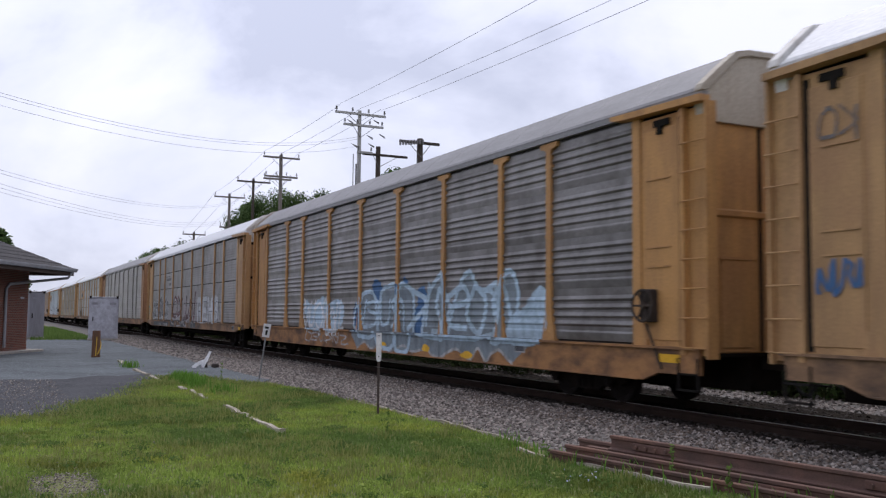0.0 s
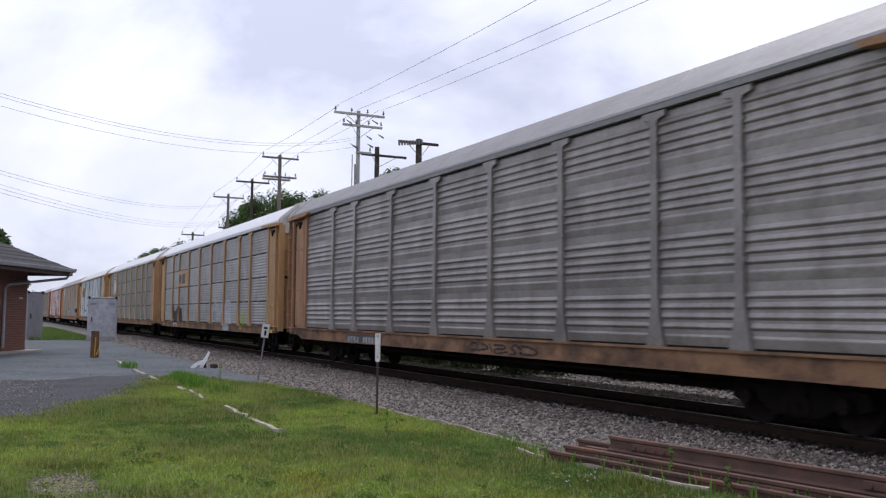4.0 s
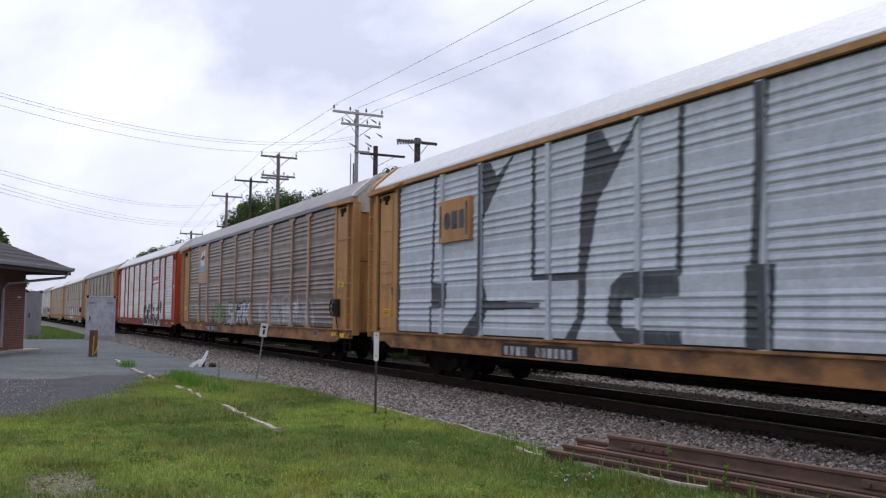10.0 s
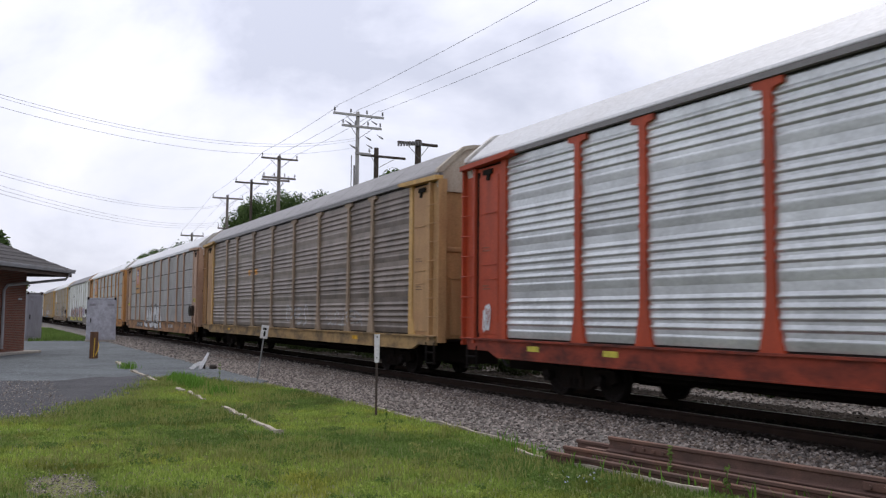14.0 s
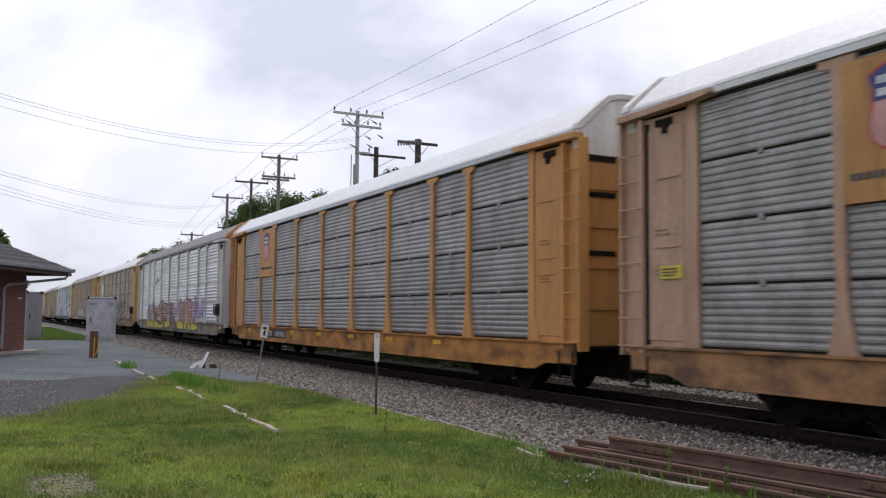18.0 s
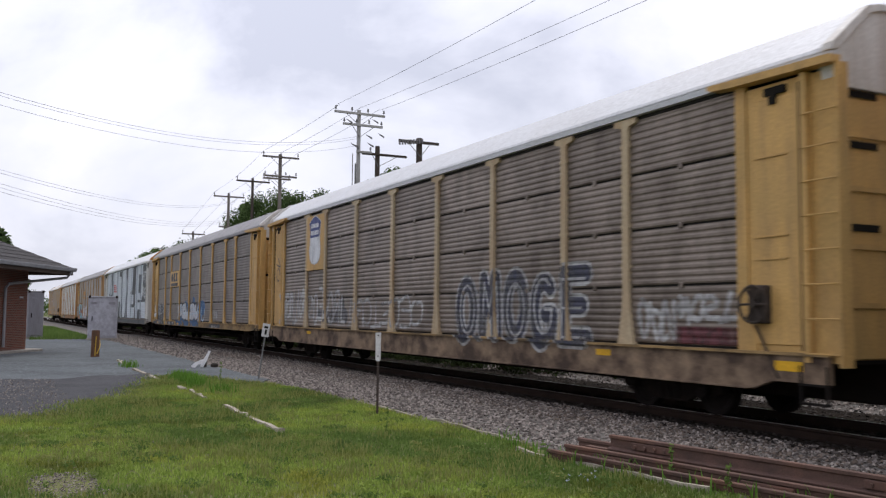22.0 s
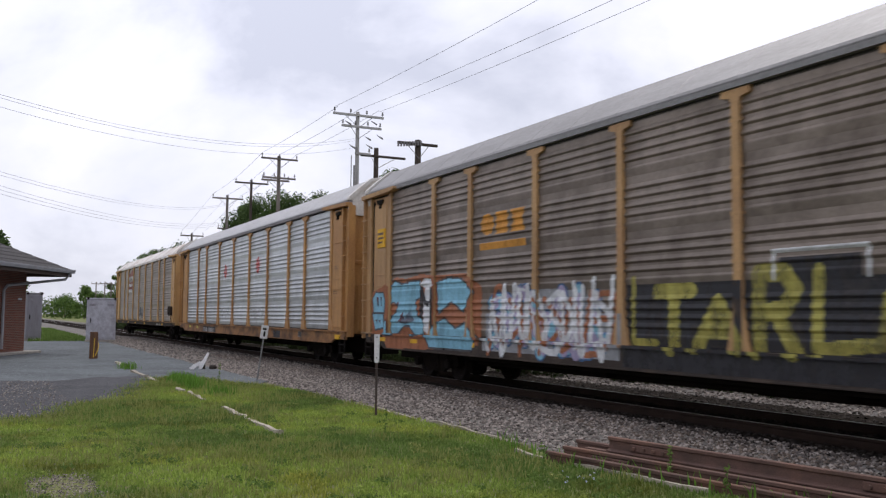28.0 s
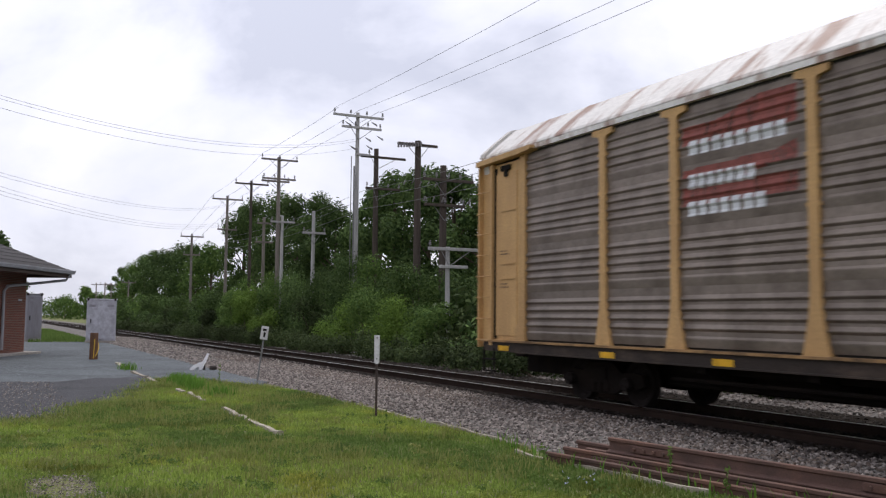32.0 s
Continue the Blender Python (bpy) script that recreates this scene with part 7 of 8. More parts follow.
# ---------------------------------------------------------------- plants
def leaf_cloud(name, centres, radii, n, size, material, parent=None, label="", flat=0.8, hang=0.0):
    """n leaf sprays (folded, four-cornered) scattered through ellipsoid clumps, thicker towards their skins."""
    centres, radii = np.array(centres, float), np.array(radii, float)
    vol = radii[:, 0] * radii[:, 1] * radii[:, 2]
    w = vol ** 0.7
    ix = rng.choice(len(centres), n, p=w / w.sum())
    d = rng.normal(size=(n, 3))
    d /= np.linalg.norm(d, axis=1)[:, None]
    r = rng.random(n) ** 0.4
    r = np.where(rng.random(n) < 0.12, r * 1.18, r)
    p = centres[ix] + d * r[:, None] * radii[ix]
    nrm = d + rng.normal(size=(n, 3)) * 0.55 + np.array([0, 0, 0.35])
    nrm /= np.linalg.norm(nrm, axis=1)[:, None]
    t = np.cross(nrm, rng.normal(size=(n, 3)))
    t /= np.linalg.norm(t, axis=1)[:, None] + 1e-9
    u = np.cross(nrm, t)
    s = size * rng.uniform(0.5, 1.4, n)
    a = p + t * s[:, None]
    b = p + u * (s * 0.5)[:, None] + nrm * (s * 0.15)[:, None]
    c = p - t * s[:, None]
    e = p - u * (s * 0.5)[:, None] + nrm * (s * 0.15)[:, None]
    verts = np.stack([a, b, c, e], 1).reshape(-1, 3)
    q = np.arange(n)[:, None] * 4
    faces = np.concatenate([q + np.array([0, 1, 3]), q + np.array([1, 2, 3])], 1).reshape(-1, 3)
    return part(name, quick_mesh(name, verts, faces), material, parent, None, label)


def tree(x, y, height, width, material, label, n=5200, size=0.26, base=0.3, seed=0, category="tree"):
    r = np.random.default_rng(seed)
    z0 = GZ - 0.1
    t = thing("tree", label, category, pose(x, y, z0))
    mb = MB()
    mb.tube((0, 0, 0), (0.1, 0, height * 0.45), height * 0.022, 9, height * 0.014)
    mb.tube((0.1, 0, height * 0.45), (0.0, 0.1, height * 0.8), height * 0.014, 8, height * 0.005)
    part("trunk", mb, M["bark"], t)
    cs, rs = [], []
    nb = 19
    for i in range(nb):
        f = (i + 0.5) / nb
        z = height * (base + (0.93 - base) * f)
        spread = width * 0.5 * (math.sin(math.pi * min(1, 0.18 + 0.82 * f)) ** 0.7) * 0.75
        a = 2.4 * i + r.uniform(-0.5, 0.5)
        c = np.array([math.cos(a) * spread * r.uniform(0.55, 1.1), math.sin(a) * spread * r.uniform(0.55, 1.1), z + r.uniform(-0.4, 0.4)])
        cs.append(c)
        q = width * r.uniform(0.10, 0.22)
        rs.append((q, q, q * r.uniform(0.6, 0.95)))
        lm = MB().tube((0.05, 0, z * 0.75), tuple(c), height * 0.007, 6, height * 0.002)
        if i % 2 == 0:
            part("limb", lm, M["bark"], t)
    cs.append((0, 0, height * 0.90))
    rs.append((width * 0.16, width * 0.16, height * 0.10))
    leaf_cloud("crown", cs, rs, n, size, material, t)
    return t


# big trees behind the line
TREES = [(-72.5, 28.0, 10.4, 5.0, 0), (-77.5, 28.0, 12.4, 7.5, 0), (-83.5, 28.5, 14.0, 8.0, 0), (-89, 28.0, 14.4, 8.5, 0), (-96.5, 28.5, 15.4, 9.5, 0), (-105, 28.0, 16.2, 9.0, 0), (-112.0, 28.5, 16.0, 6.5, 0),
         (-121, 26.5, 11.2, 10, 1), (-130, 26.0, 12.0, 9, 0), (-140, 26.5, 12.4, 11, 0), (-152, 26.0, 12.6, 10, 0), (-163, 26.0, 13.2, 9, 0), (-174, 26.0, 12.8, 7, 0),
         (-199, 27.5, 12.4, 8, 1), (-213, 27.0, 12.6, 7, 1), (-63.5, 26.5, 12.0, 5.0, 0), (-58.5, 25.5, 12.0, 7.0, 0), (-53, 25.5, 11.8, 8.0, 0), (-48.5, 25.0, 11.0, 8, 0), (-43.5, 25.0, 9.4, 7.5, 0),
         (-38, 25.5, 8.6, 7.5, 1), (-31, 26, 8.6, 8, 0), (-22, 26, 8.8, 8, 1), (-12, 26, 9.2, 8, 0), (-2, 26, 9.0, 8, 1)]
for i, (x, y, h, w, k) in enumerate(TREES):
    tree(x, y, h, w, M["leaf_mid" if k else "leaf_dark"], "tall leafy tree with a dense dark green crown", 13000 if -112 < x < -34 else 9000 if x < -34 else 2600, 0.145 if -112 < x < -34 else 0.18 if x < -34 else 0.26, 0.18, i)
for i, (x, y, h, w) in enumerate([(-262, 27, 7.0, 10), (-300, 27.5, 10.2, 7), (-330, 24, 7.2, 14), (-385, 27, 8.2, 18), (-400, 16, 9, 20), (-420, 44, 10, 24), (-440, 70, 12, 26)]):
    tree(x, y, h, w, M["leaf_mid"], "distant leafy tree beyond the bend", 1800, 0.42, 0.12, 40 + i)
tree(-92, 0.6, 9.3, 6, M["leaf_dark"], "leafy tree rising behind the depot roof", 3000, 0.25, 0.25, 70)


def bush(x, y, h, w, material, n, seed, size=0.10):
    r = np.random.default_rng(seed)
    b = thing("bush", "dense green roadside bush", "bush", pose(x, y, GZ - 0.1), "bushes along the far side of the track")
    cs, rs = [], []
    for i in range(9):
        z = h * r.uniform(0.15, 0.85)
        cs.append((r.uniform(-0.4, 0.4) * w, r.uniform(-0.35, 0.35) * w * 0.7, z))
        q = w * r.uniform(0.18, 0.30)
        rs.append((q, q * 0.8, min(q, h - z + 0.3)))
    mb = MB()
    for i in range(4):
        mb.tube((0.1 * i - 0.15, 0, 0), (cs[i][0], cs[i][1], cs[i][2]), 0.04, 6, 0.012)
    part("stem", mb, M["bark"], b)
    leaf_cloud("foliage", cs, rs, n, size, material, b)
    return b


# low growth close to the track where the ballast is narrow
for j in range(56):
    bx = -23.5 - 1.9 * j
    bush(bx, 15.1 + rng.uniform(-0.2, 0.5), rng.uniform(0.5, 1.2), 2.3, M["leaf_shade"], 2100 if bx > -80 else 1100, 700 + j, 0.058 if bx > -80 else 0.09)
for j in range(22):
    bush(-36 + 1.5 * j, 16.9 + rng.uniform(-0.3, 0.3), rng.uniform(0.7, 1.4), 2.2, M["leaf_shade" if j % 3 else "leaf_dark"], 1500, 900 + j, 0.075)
x, i = 8.0, 0
while x > -186:
    near = x > -125
    w = 4.4 if near else 7.0
    h = 3.9 + 1.7 * noise.noise((x * 0.09, 2.0, 0.0)) + rng.uniform(-0.5, 0.7) + (0.9 if -80 < x < -40 else 0.0)
    n, size = (7200, 0.072) if -78 < x < -34 else (3600, 0.11) if -125 < x <= -78 else (900, 0.16)
    bush(x, 19.6 + rng.uniform(-0.4, 0.5), h, w, M["leaf_dark" if i % 3 else "leaf_mid"], n, 100 + i, size)
    if x > -150:
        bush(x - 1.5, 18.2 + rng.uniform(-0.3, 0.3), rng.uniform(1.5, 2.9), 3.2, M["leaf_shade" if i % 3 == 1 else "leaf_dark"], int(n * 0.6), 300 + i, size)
    x -= w * 0.72
    i += 1
for j, (x, y, h, w) in enumerate([(-66.3, 16.9, 5.7, 2.4), (-68.2, 16.7, 4.0, 2.6), (-64.2, 16.7, 3.6, 2.4), (-71, 16.9, 2.6, 2.6), (-61.5, 16.9, 2.2, 2.6), (-42.5, 17.2, 3.3, 3.0), (-38.5, 16.9, 2.7, 3.2), (-35.2, 16.9, 2.3, 2.6), (-47, 17.2, 2.6, 3.0)]):
    bush(x, y, h, w, M["leaf_light" if j % 2 == 0 else "leaf_mid"], 5200, 500 + j, 0.065)

# ---------------------------------------------------------------- depot building


def brick_mat(name):
    m = mat(name, (0.2, 0.07, 0.04), 0.9, 0.0, 0.2)
    N, K = m.node_tree.nodes, m.node_tree.links
    tc, mp, bt = N.new("ShaderNodeTexCoord"), N.new("ShaderNodeMapping"), N.new("ShaderNodeTexBrick")
    mp.inputs["Rotation"].default_value = (radians(-90), 0, 0)
    bt.inputs["Color1"].default_value, bt.inputs["Color2"].default_value = (0.23, 0.072, 0.045, 1), (0.13, 0.046, 0.033, 1)
    bt.inputs["Mortar"].default_value = (0.22, 0.17, 0.14, 1)
    bt.inputs["Scale"].default_value, bt.inputs["Mortar Size"].default_value = 1.0, 0.012
    bt.inputs["Brick Width"].default_value, bt.inputs["Row Height"].default_value = 0.205, 0.073
    K.new(tc.outputs["Object"], mp.inputs["Vector"])
    K.new(mp.outputs[0], bt.inputs["Vector"])
    K.new(bt.outputs["Color"], N["Principled BSDF"].inputs["Base Color"])
    bp = N.new("ShaderNodeBump")
    bp.inputs["Strength"].default_value, bp.inputs["Distance"].default_value = 0.4, 0.01
    K.new(bt.outputs["Fac"], bp.inputs["Height"])
    bp.invert = True
    K.new(bp.outputs[0], N["Principled BSDF"].inputs["Normal"])
    return m


M["brick"] = brick_mat("red_brown_brick")
M["shingle"] = grimy("dark_grey_shingle", (0.052, 0.049, 0.051), (0.033, 0.031, 0.032), 0.6, 5, rough=0.95, fine=70, bump=0.4)
M["gutter"] = grimy("pale_grey_gutter_paint", (0.36, 0.36, 0.38), (0.22, 0.215, 0.21), 0.6, 3, rough=0.5)
M["soffit"] = grimy("dark_brown_soffit_wood", (0.07, 0.05, 0.04), (0.04, 0.03, 0.025), 0.5, 3, (0.3, 3, 3), 0.8)
M["concrete"] = grimy("pale_concrete", (0.36, 0.33, 0.29), (0.22, 0.20, 0.18), 0.6, 4, rough=0.95)
M["cab_grey"] = grimy("dull_grey_cabinet_paint", (0.26, 0.25, 0.27), (0.17, 0.155, 0.16), 0.5, 2.5, STREAK, 0.6)
M["cab_light"] = grimy("pale_grey_cabinet_paint", (0.46, 0.46, 0.50), (0.26, 0.255, 0.27), 0.75, 3.2, (1, 1, 0.8), 0.6, fine=30, third=(0.34, 0.335, 0.36), third_scale=5.0)

UANG = math.degrees(math.atan2(-0.456, 0.89))
HOUSE = pose(-44.47, 1.63, GZ, 0, 0, UANG)      # local x along the front, local y towards the yard; the wall corner is the origin
house = thing("depot_building", "low red-brick railway depot with a dark shingled hipped roof", "building", HOUSE)
EV = 3.72
part("wall", MB().box(0, 12, -0.28, -0.012, 0, EV - 0.15), M["brick"], house)
part("wall", MB().box(0.012, 0.28, -9, -0.28, 0, EV - 0.15), M["brick"], house)
part("wall", MB().box(11.7, 12, -9, -0.28, 0, EV - 0.15), M["brick"], house)
part("wall", MB().box(0.28, 11.7, -9, -8.7, 0, EV - 0.15), M["brick"], house)
part("foundation", MB().cbox(-0.5, 12.1, -0.2, 0.55, -0.02, 0.10, 0.02), M["concrete"], house)
OV = 1.42
roof_v = [(-OV, OV, EV), (12 + OV, OV, EV), (12 + OV, -9 - OV, EV), (-OV, -9 - OV, EV), (4.6, -4.5, EV + 2.75), (7.4, -4.5, EV + 2.75)]
part("roof", MB().add(roof_v, [(0, 1, 5, 4), (1, 2, 5), (2, 3, 4, 5), (3, 0, 4), (0, 3, 2, 1)]), M["shingle"], house)
for i in range(14):
    f0, f1 = i / 14, (i + 1) / 14
    lo = [Vector(roof_v[0]).lerp(Vector(roof_v[4]), f0), Vector(roof_v[1]).lerp(Vector(roof_v[5]), f0)]
    hi = [Vector(roof_v[0]).lerp(Vector(roof_v[4]), f1 + 0.01), Vector(roof_v[1]).lerp(Vector(roof_v[5]), f1 + 0.01)]
    up = Vector((0, 0, 0.035))
    up2 = Vector((0, 0, 0.012))
    mb = MB().add([tuple(lo[0] + up), tuple(lo[1] + up), tuple(hi[1] + up2), tuple(hi[0] + up2), tuple(lo[0]), tuple(lo[1]), tuple(hi[1]), tuple(hi[0])],
                  [(0, 1, 2, 3), (0, 4, 5, 1), (4, 7, 6, 5), (0, 3, 7, 4), (1, 5, 6, 2)])
    part("shingle_course", mb, M["shingle"], house)
part("soffit", MB().box(-OV + 0.06, 12 + OV - 0.06, -0.0, OV - 0.06, EV - 0.16, EV - 0.03), M["soffit"], house)
part("soffit", MB().box(-OV + 0.06, 0, -9, 0, EV - 0.16, EV - 0.03), M["soffit"], house)
gut = [(0.0, 0.03), (0.14, 0.03), (0.14, -0.02), (0.10, -0.13), (0.0, -0.14)]
part("fascia", MB().box(-OV, 12 + OV, OV - 0.05, OV - 0.025, EV - 0.30, EV - 0.01), M["soffit"], house)
part("fascia", MB().box(-OV + 0.025, -OV + 0.05, -9 - OV, OV - 0.05, EV - 0.30, EV - 0.01), M["soffit"], house)
part("gutter", MB().prism([(OV - 0.02 + a, EV + b) for a, b in gut], "x", -OV - 0.10, 12 + OV), M["gutter"], house)
part("gutter", MB().prism([(-OV + 0.02 - a, EV + b) for a, b in gut], "y", -9 - OV, OV + 0.08), M["gutter"], house)
dp = MB()
pts = [(-OV + 0.35, OV + 0.04, EV - 0.15), (-OV + 0.35, OV - 0.15, EV - 0.42), (-0.0, 0.25, EV - 0.62), (1.95, 0.10, EV - 0.80), (2.15, 0.06, EV - 1.0), (2.15, 0.06, 0.25)]
dp.sweep(pts, 0.06, 8)
part("downpipe", dp, M["gutter"], house)
part("plate", MB().cbox(0.45, 0.75, -0.01, 0.03, 2.32, 2.40, 0.006), M["cab_light"], house)
part("door", MB().cbox(2.6, 3.6, -0.05, 0.02, 0.1, 2.3, 0.01), M["soffit"], house)


def cabinet(x, y, rz, w, d, h, material, label):
    c = thing("equipment_cabinet", label, "cabinet", pose(x, y, GZ, 0, 0, rz))
    part("plinth", MB().cbox(-w / 2 - 0.05, w / 2 + 0.05, -d / 2 - 0.05, d / 2 + 0.05, -0.02, 0.12, 0.01), M["concrete"], c)
    part("body", MB().cbox(-w / 2, w / 2, -d / 2, d / 2, 0.12, h, 0.025), material, c)
    part("roof_plate", MB().cbox(-w / 2 - 0.06, w / 2 + 0.06, -d / 2 - 0.06, d / 2 + 0.06, h, h + 0.06, 0.02), material, c)
    door = part("door", MB().cbox(-w / 2 + 0.1, w / 2 - 0.1, d / 2 - 0.01, d / 2 + 0.03, 0.22, h - 0.12, 0.012), material, c)
    part("door_handle", MB().cbox(w / 2 - 0.28, w / 2 - 0.22, d / 2 + 0.02, d / 2 + 0.08, h * 0.45, h * 0.55, 0.01), M["dark"], door)
    for s in (-1, 1):
        part("vent", MB().box(s * (w / 2 - 0.35) - 0.18, s * (w / 2 - 0.35) + 0.18, d / 2 + 0.025, d / 2 + 0.045, h - 0.45, h - 0.3), M["cab_grey"], c)
    for s in (-1, 1):
        part("lifting_lug", MB().cbox(s * (w / 2 - 0.08) - 0.06, s * (w / 2 - 0.08) + 0.06, d / 2 - 0.2, d / 2 + 0.09, h - 0.06, h + 0.1, 0.01), M["rail_rust"], c)
    return c


cabinet(-61.6, 6.66, -96.5, 1.75, 1.3, 2.68, M["cab_light"], "pale grey steel signal cabinet standing on a concrete base")
cabinet(-64.6, 2.62, -70, 1.05, 1.3, 3.0, M["cab_grey"], "dull grey steel equipment cabinet behind the depot")

# ---------------------------------------------------------------- small things in the yard
M["timber"] = grimy("weathered_brown_timber", (0.16, 0.085, 0.05), (0.07, 0.045, 0.03), 0.7, 4, (3, 3, 0.4), 0.9, bump=0.3)
M["amber"] = mat("yellow_marking_paint", (0.62, 0.40, 0.05), 0.6)
M["sign_white"] = grimy("scuffed_white_sign", (0.66, 0.65, 0.66), (0.35, 0.32, 0.30), 0.5, 9, rough=0.5, fine=80)
M["post_dark"] = grimy("dark_rusty_post_steel", (0.05, 0.04, 0.036), (0.10, 0.06, 0.045), 0.5, 6, rough=0.8)
M["post_grey"] = grimy("galvanised_post_steel", (0.20, 0.20, 0.20), (0.12, 0.11, 0.10), 0.5, 6, rough=0.6, metal=0.3)
bol = thing("bollard", "short brown timber bollard with yellow stripes", "bollard", pose(-38.3, 3.9, GZ, 0, 0, 10))
part("shaft", MB().tube((0, 0, -0.02), (0.01, 0, 1.04), 0.165, 12, 0.15), M["timber"], bol)
st = MB()
for k in range(7):
    a0, a1 = 0.1 + 0.35 * k, 0.1 + 0.35 * (k + 1)
    st.tube((0.172 * math.cos(a0), 0.172 * math.sin(a0), 0.12 + 0.11 * k), (0.172 * math.cos(a1), 0.172 * math.sin(a1), 0.12 + 0.11 * (k + 1)), 0.02, 5)
part("stripe", st, M["amber"], bol)
part("chain", MB().tube((0.165, -0.05, 0.05), (0.165, -0.02, 0.8), 0.018, 5), M["amber"], bol)

pa = thing("marker_post", "dark steel post with a narrow white marker plate", "post", pose(-15.13, 6.29, GZ, 0, -1.2, -25))
part("shaft", MB().box(-0.028, 0.028, -0.02, 0.02, -0.05, 1.12), M["post_dark"], pa)
pl = part("plate", MB().prism([(-0.045, 0.96), (-0.02, 0.93), (0.02, 0.93), (0.045, 0.96), (0.05, 1.44), (-0.05, 1.44)], "x", 0.022, 0.034), M["sign_white"], pa)
part("bolt", MB().tube((0.034, 0, 1.39), (0.046, 0, 1.39), 0.012, 8), M["dark"], pl)
part("bolt", MB().tube((0.034, 0, 1.02), (0.046, 0, 1.02), 0.012, 8), M["dark"], pl)

pb = thing("sign_post", "leaning thin grey post with a small white sign", "sign", pose(-24.33, 6.64, GZ, -7.5, 0, -25))
part("shaft", MB().tube((0, 0, -0.05), (0, 0, 1.5), 0.022, 8), M["post_grey"], pb)
sg = part("plate", MB().cbox(0.022, 0.034, -0.1, 0.1, 1.14, 1.50, 0.004), M["sign_white"], pb)
part("marking", MB().box(0.034, 0.037, -0.02, 0.035, 1.20, 1.34), M["dark"], sg)
part("marking", MB().box(0.034, 0.037, -0.05, 0.05, 1.37, 1.43), M["dark"], sg)

M["board_white"] = grimy("bright_white_board_paint", (0.82, 0.82, 0.82), (0.5, 0.48, 0.45), 0.4, 7, rough=0.6)
wd = thing("broken_board", "broken white painted board leaning on the yard edge", "board", pose(-30.1, 6.3, GZ, 0, 0, 78))
part("plank", MB().prism([(-0.20, 0.10), (0.10, 0.28), (0.24, 0.54), (0.31, 0.52), (0.20, 0.24), (0.08, -0.01), (-0.02, 0.0), (0.0, 0.10)], "y", -0.05, -0.02), M["board_white"], wd)
part("plank", MB().prism([(-0.30, 0.05), (-0.18, 0.16), (0.02, 0.26), (0.04, 0.20), (-0.18, 0.0), (-0.27, -0.01)], "y", -0.16, -0.12), M["board_white"], wd)
part("prop", MB().prism([(0.02, -0.02), (0.12, 0.26), (0.17, 0.26), (0.20, -0.02)], "y", 0.0, 0.06), M["tie"], wd)
rk = part("stone", MB().cbox(-0.1, 0.12, -0.1, 0.1, -0.02, 0.13, 0.04), M["tie"], None, pose(-30.0, 6.72, GZ, 0, 0, 20))
tagged(rk, "dark lump of broken timber on the yard edge", "debris")

M["curb"] = grimy("weathered_white_timber", (0.36, 0.325, 0.26), (0.16, 0.13, 0.10), 0.85, 6, (0.5, 3, 3), 0.9, bump=0.3)


def curb(x0, y0, x1, y1, w, h, label):
    d = Vector((x1 - x0, y1 - y0))
    mb = MB()
    n = max(2, int(d.length / 0.35))
    r = random.Random(int(abs(x0) * 10))
    secs = []
    for i in range(n + 1):
        s = d.length * i / n
        a, b, c = r.uniform(-0.03, 0.03), r.uniform(-0.03, 0.02), w * r.uniform(0.8, 1.15) / 2
        secs += [(s, -c + a, -0.05), (s, -c * 0.9 + a, h + b), (s, c * 0.9 + a, h + b), (s, c + a, -0.05)]
    fs = [(4 * i + j, 4 * i + 4 + j, 4 * i + 5 + j, 4 * i + 1 + j) for i in range(n) for j in range(3)] + [(0, 1, 2, 3), (4 * n, 4 * n + 1, 4 * n + 2, 4 * n + 3)]
    ob = part("timber_kerb", mb.add(secs, fs), M["curb"], None, pose(x0, y0, GZ, 0, 0, math.degrees(math.atan2(d.y, d.x))))
    return tagged(ob, label, "kerb", "pale kerb timbers along the grass")


KERB = "pale weathered kerb timber on the asphalt edge"
curb(-34.8, 4.31, -32.1, 4.30, 0.12, 0.05, KERB)
curb(-29.5, 4.11, -26.7, 4.15, 0.12, 0.05, KERB)
curb(-26.2, 4.13, -24.8, 4.09, 0.11, 0.05, KERB)
curb(-22.2, 4.14, -21.5, 4.17, 0.12, 0.06, "pale kerb timber overgrown with grass")
curb(-21.0, 4.20, -19.2, 4.13, 0.09, 0.05, "pale kerb timber overgrown with grass")
curb(-17.3, 4.10, -13.3, 4.03, 0.085, 0.05, "rotten whitish kerb timber in the grass")
# thin edging between grass and ballast
curb(-17.4, 6.80, -14.2, 6.76, 0.045, 0.03, "thin pale edging board between grass and ballast")
curb(-13.9, 6.75, -10.6, 6.80, 0.055, 0.035, "thin pale edging board between grass and ballast")
curb(-10.4, 6.30, -7.2, 6.66, 0.06, 0.035, "thin pale edging board beside the old rails")


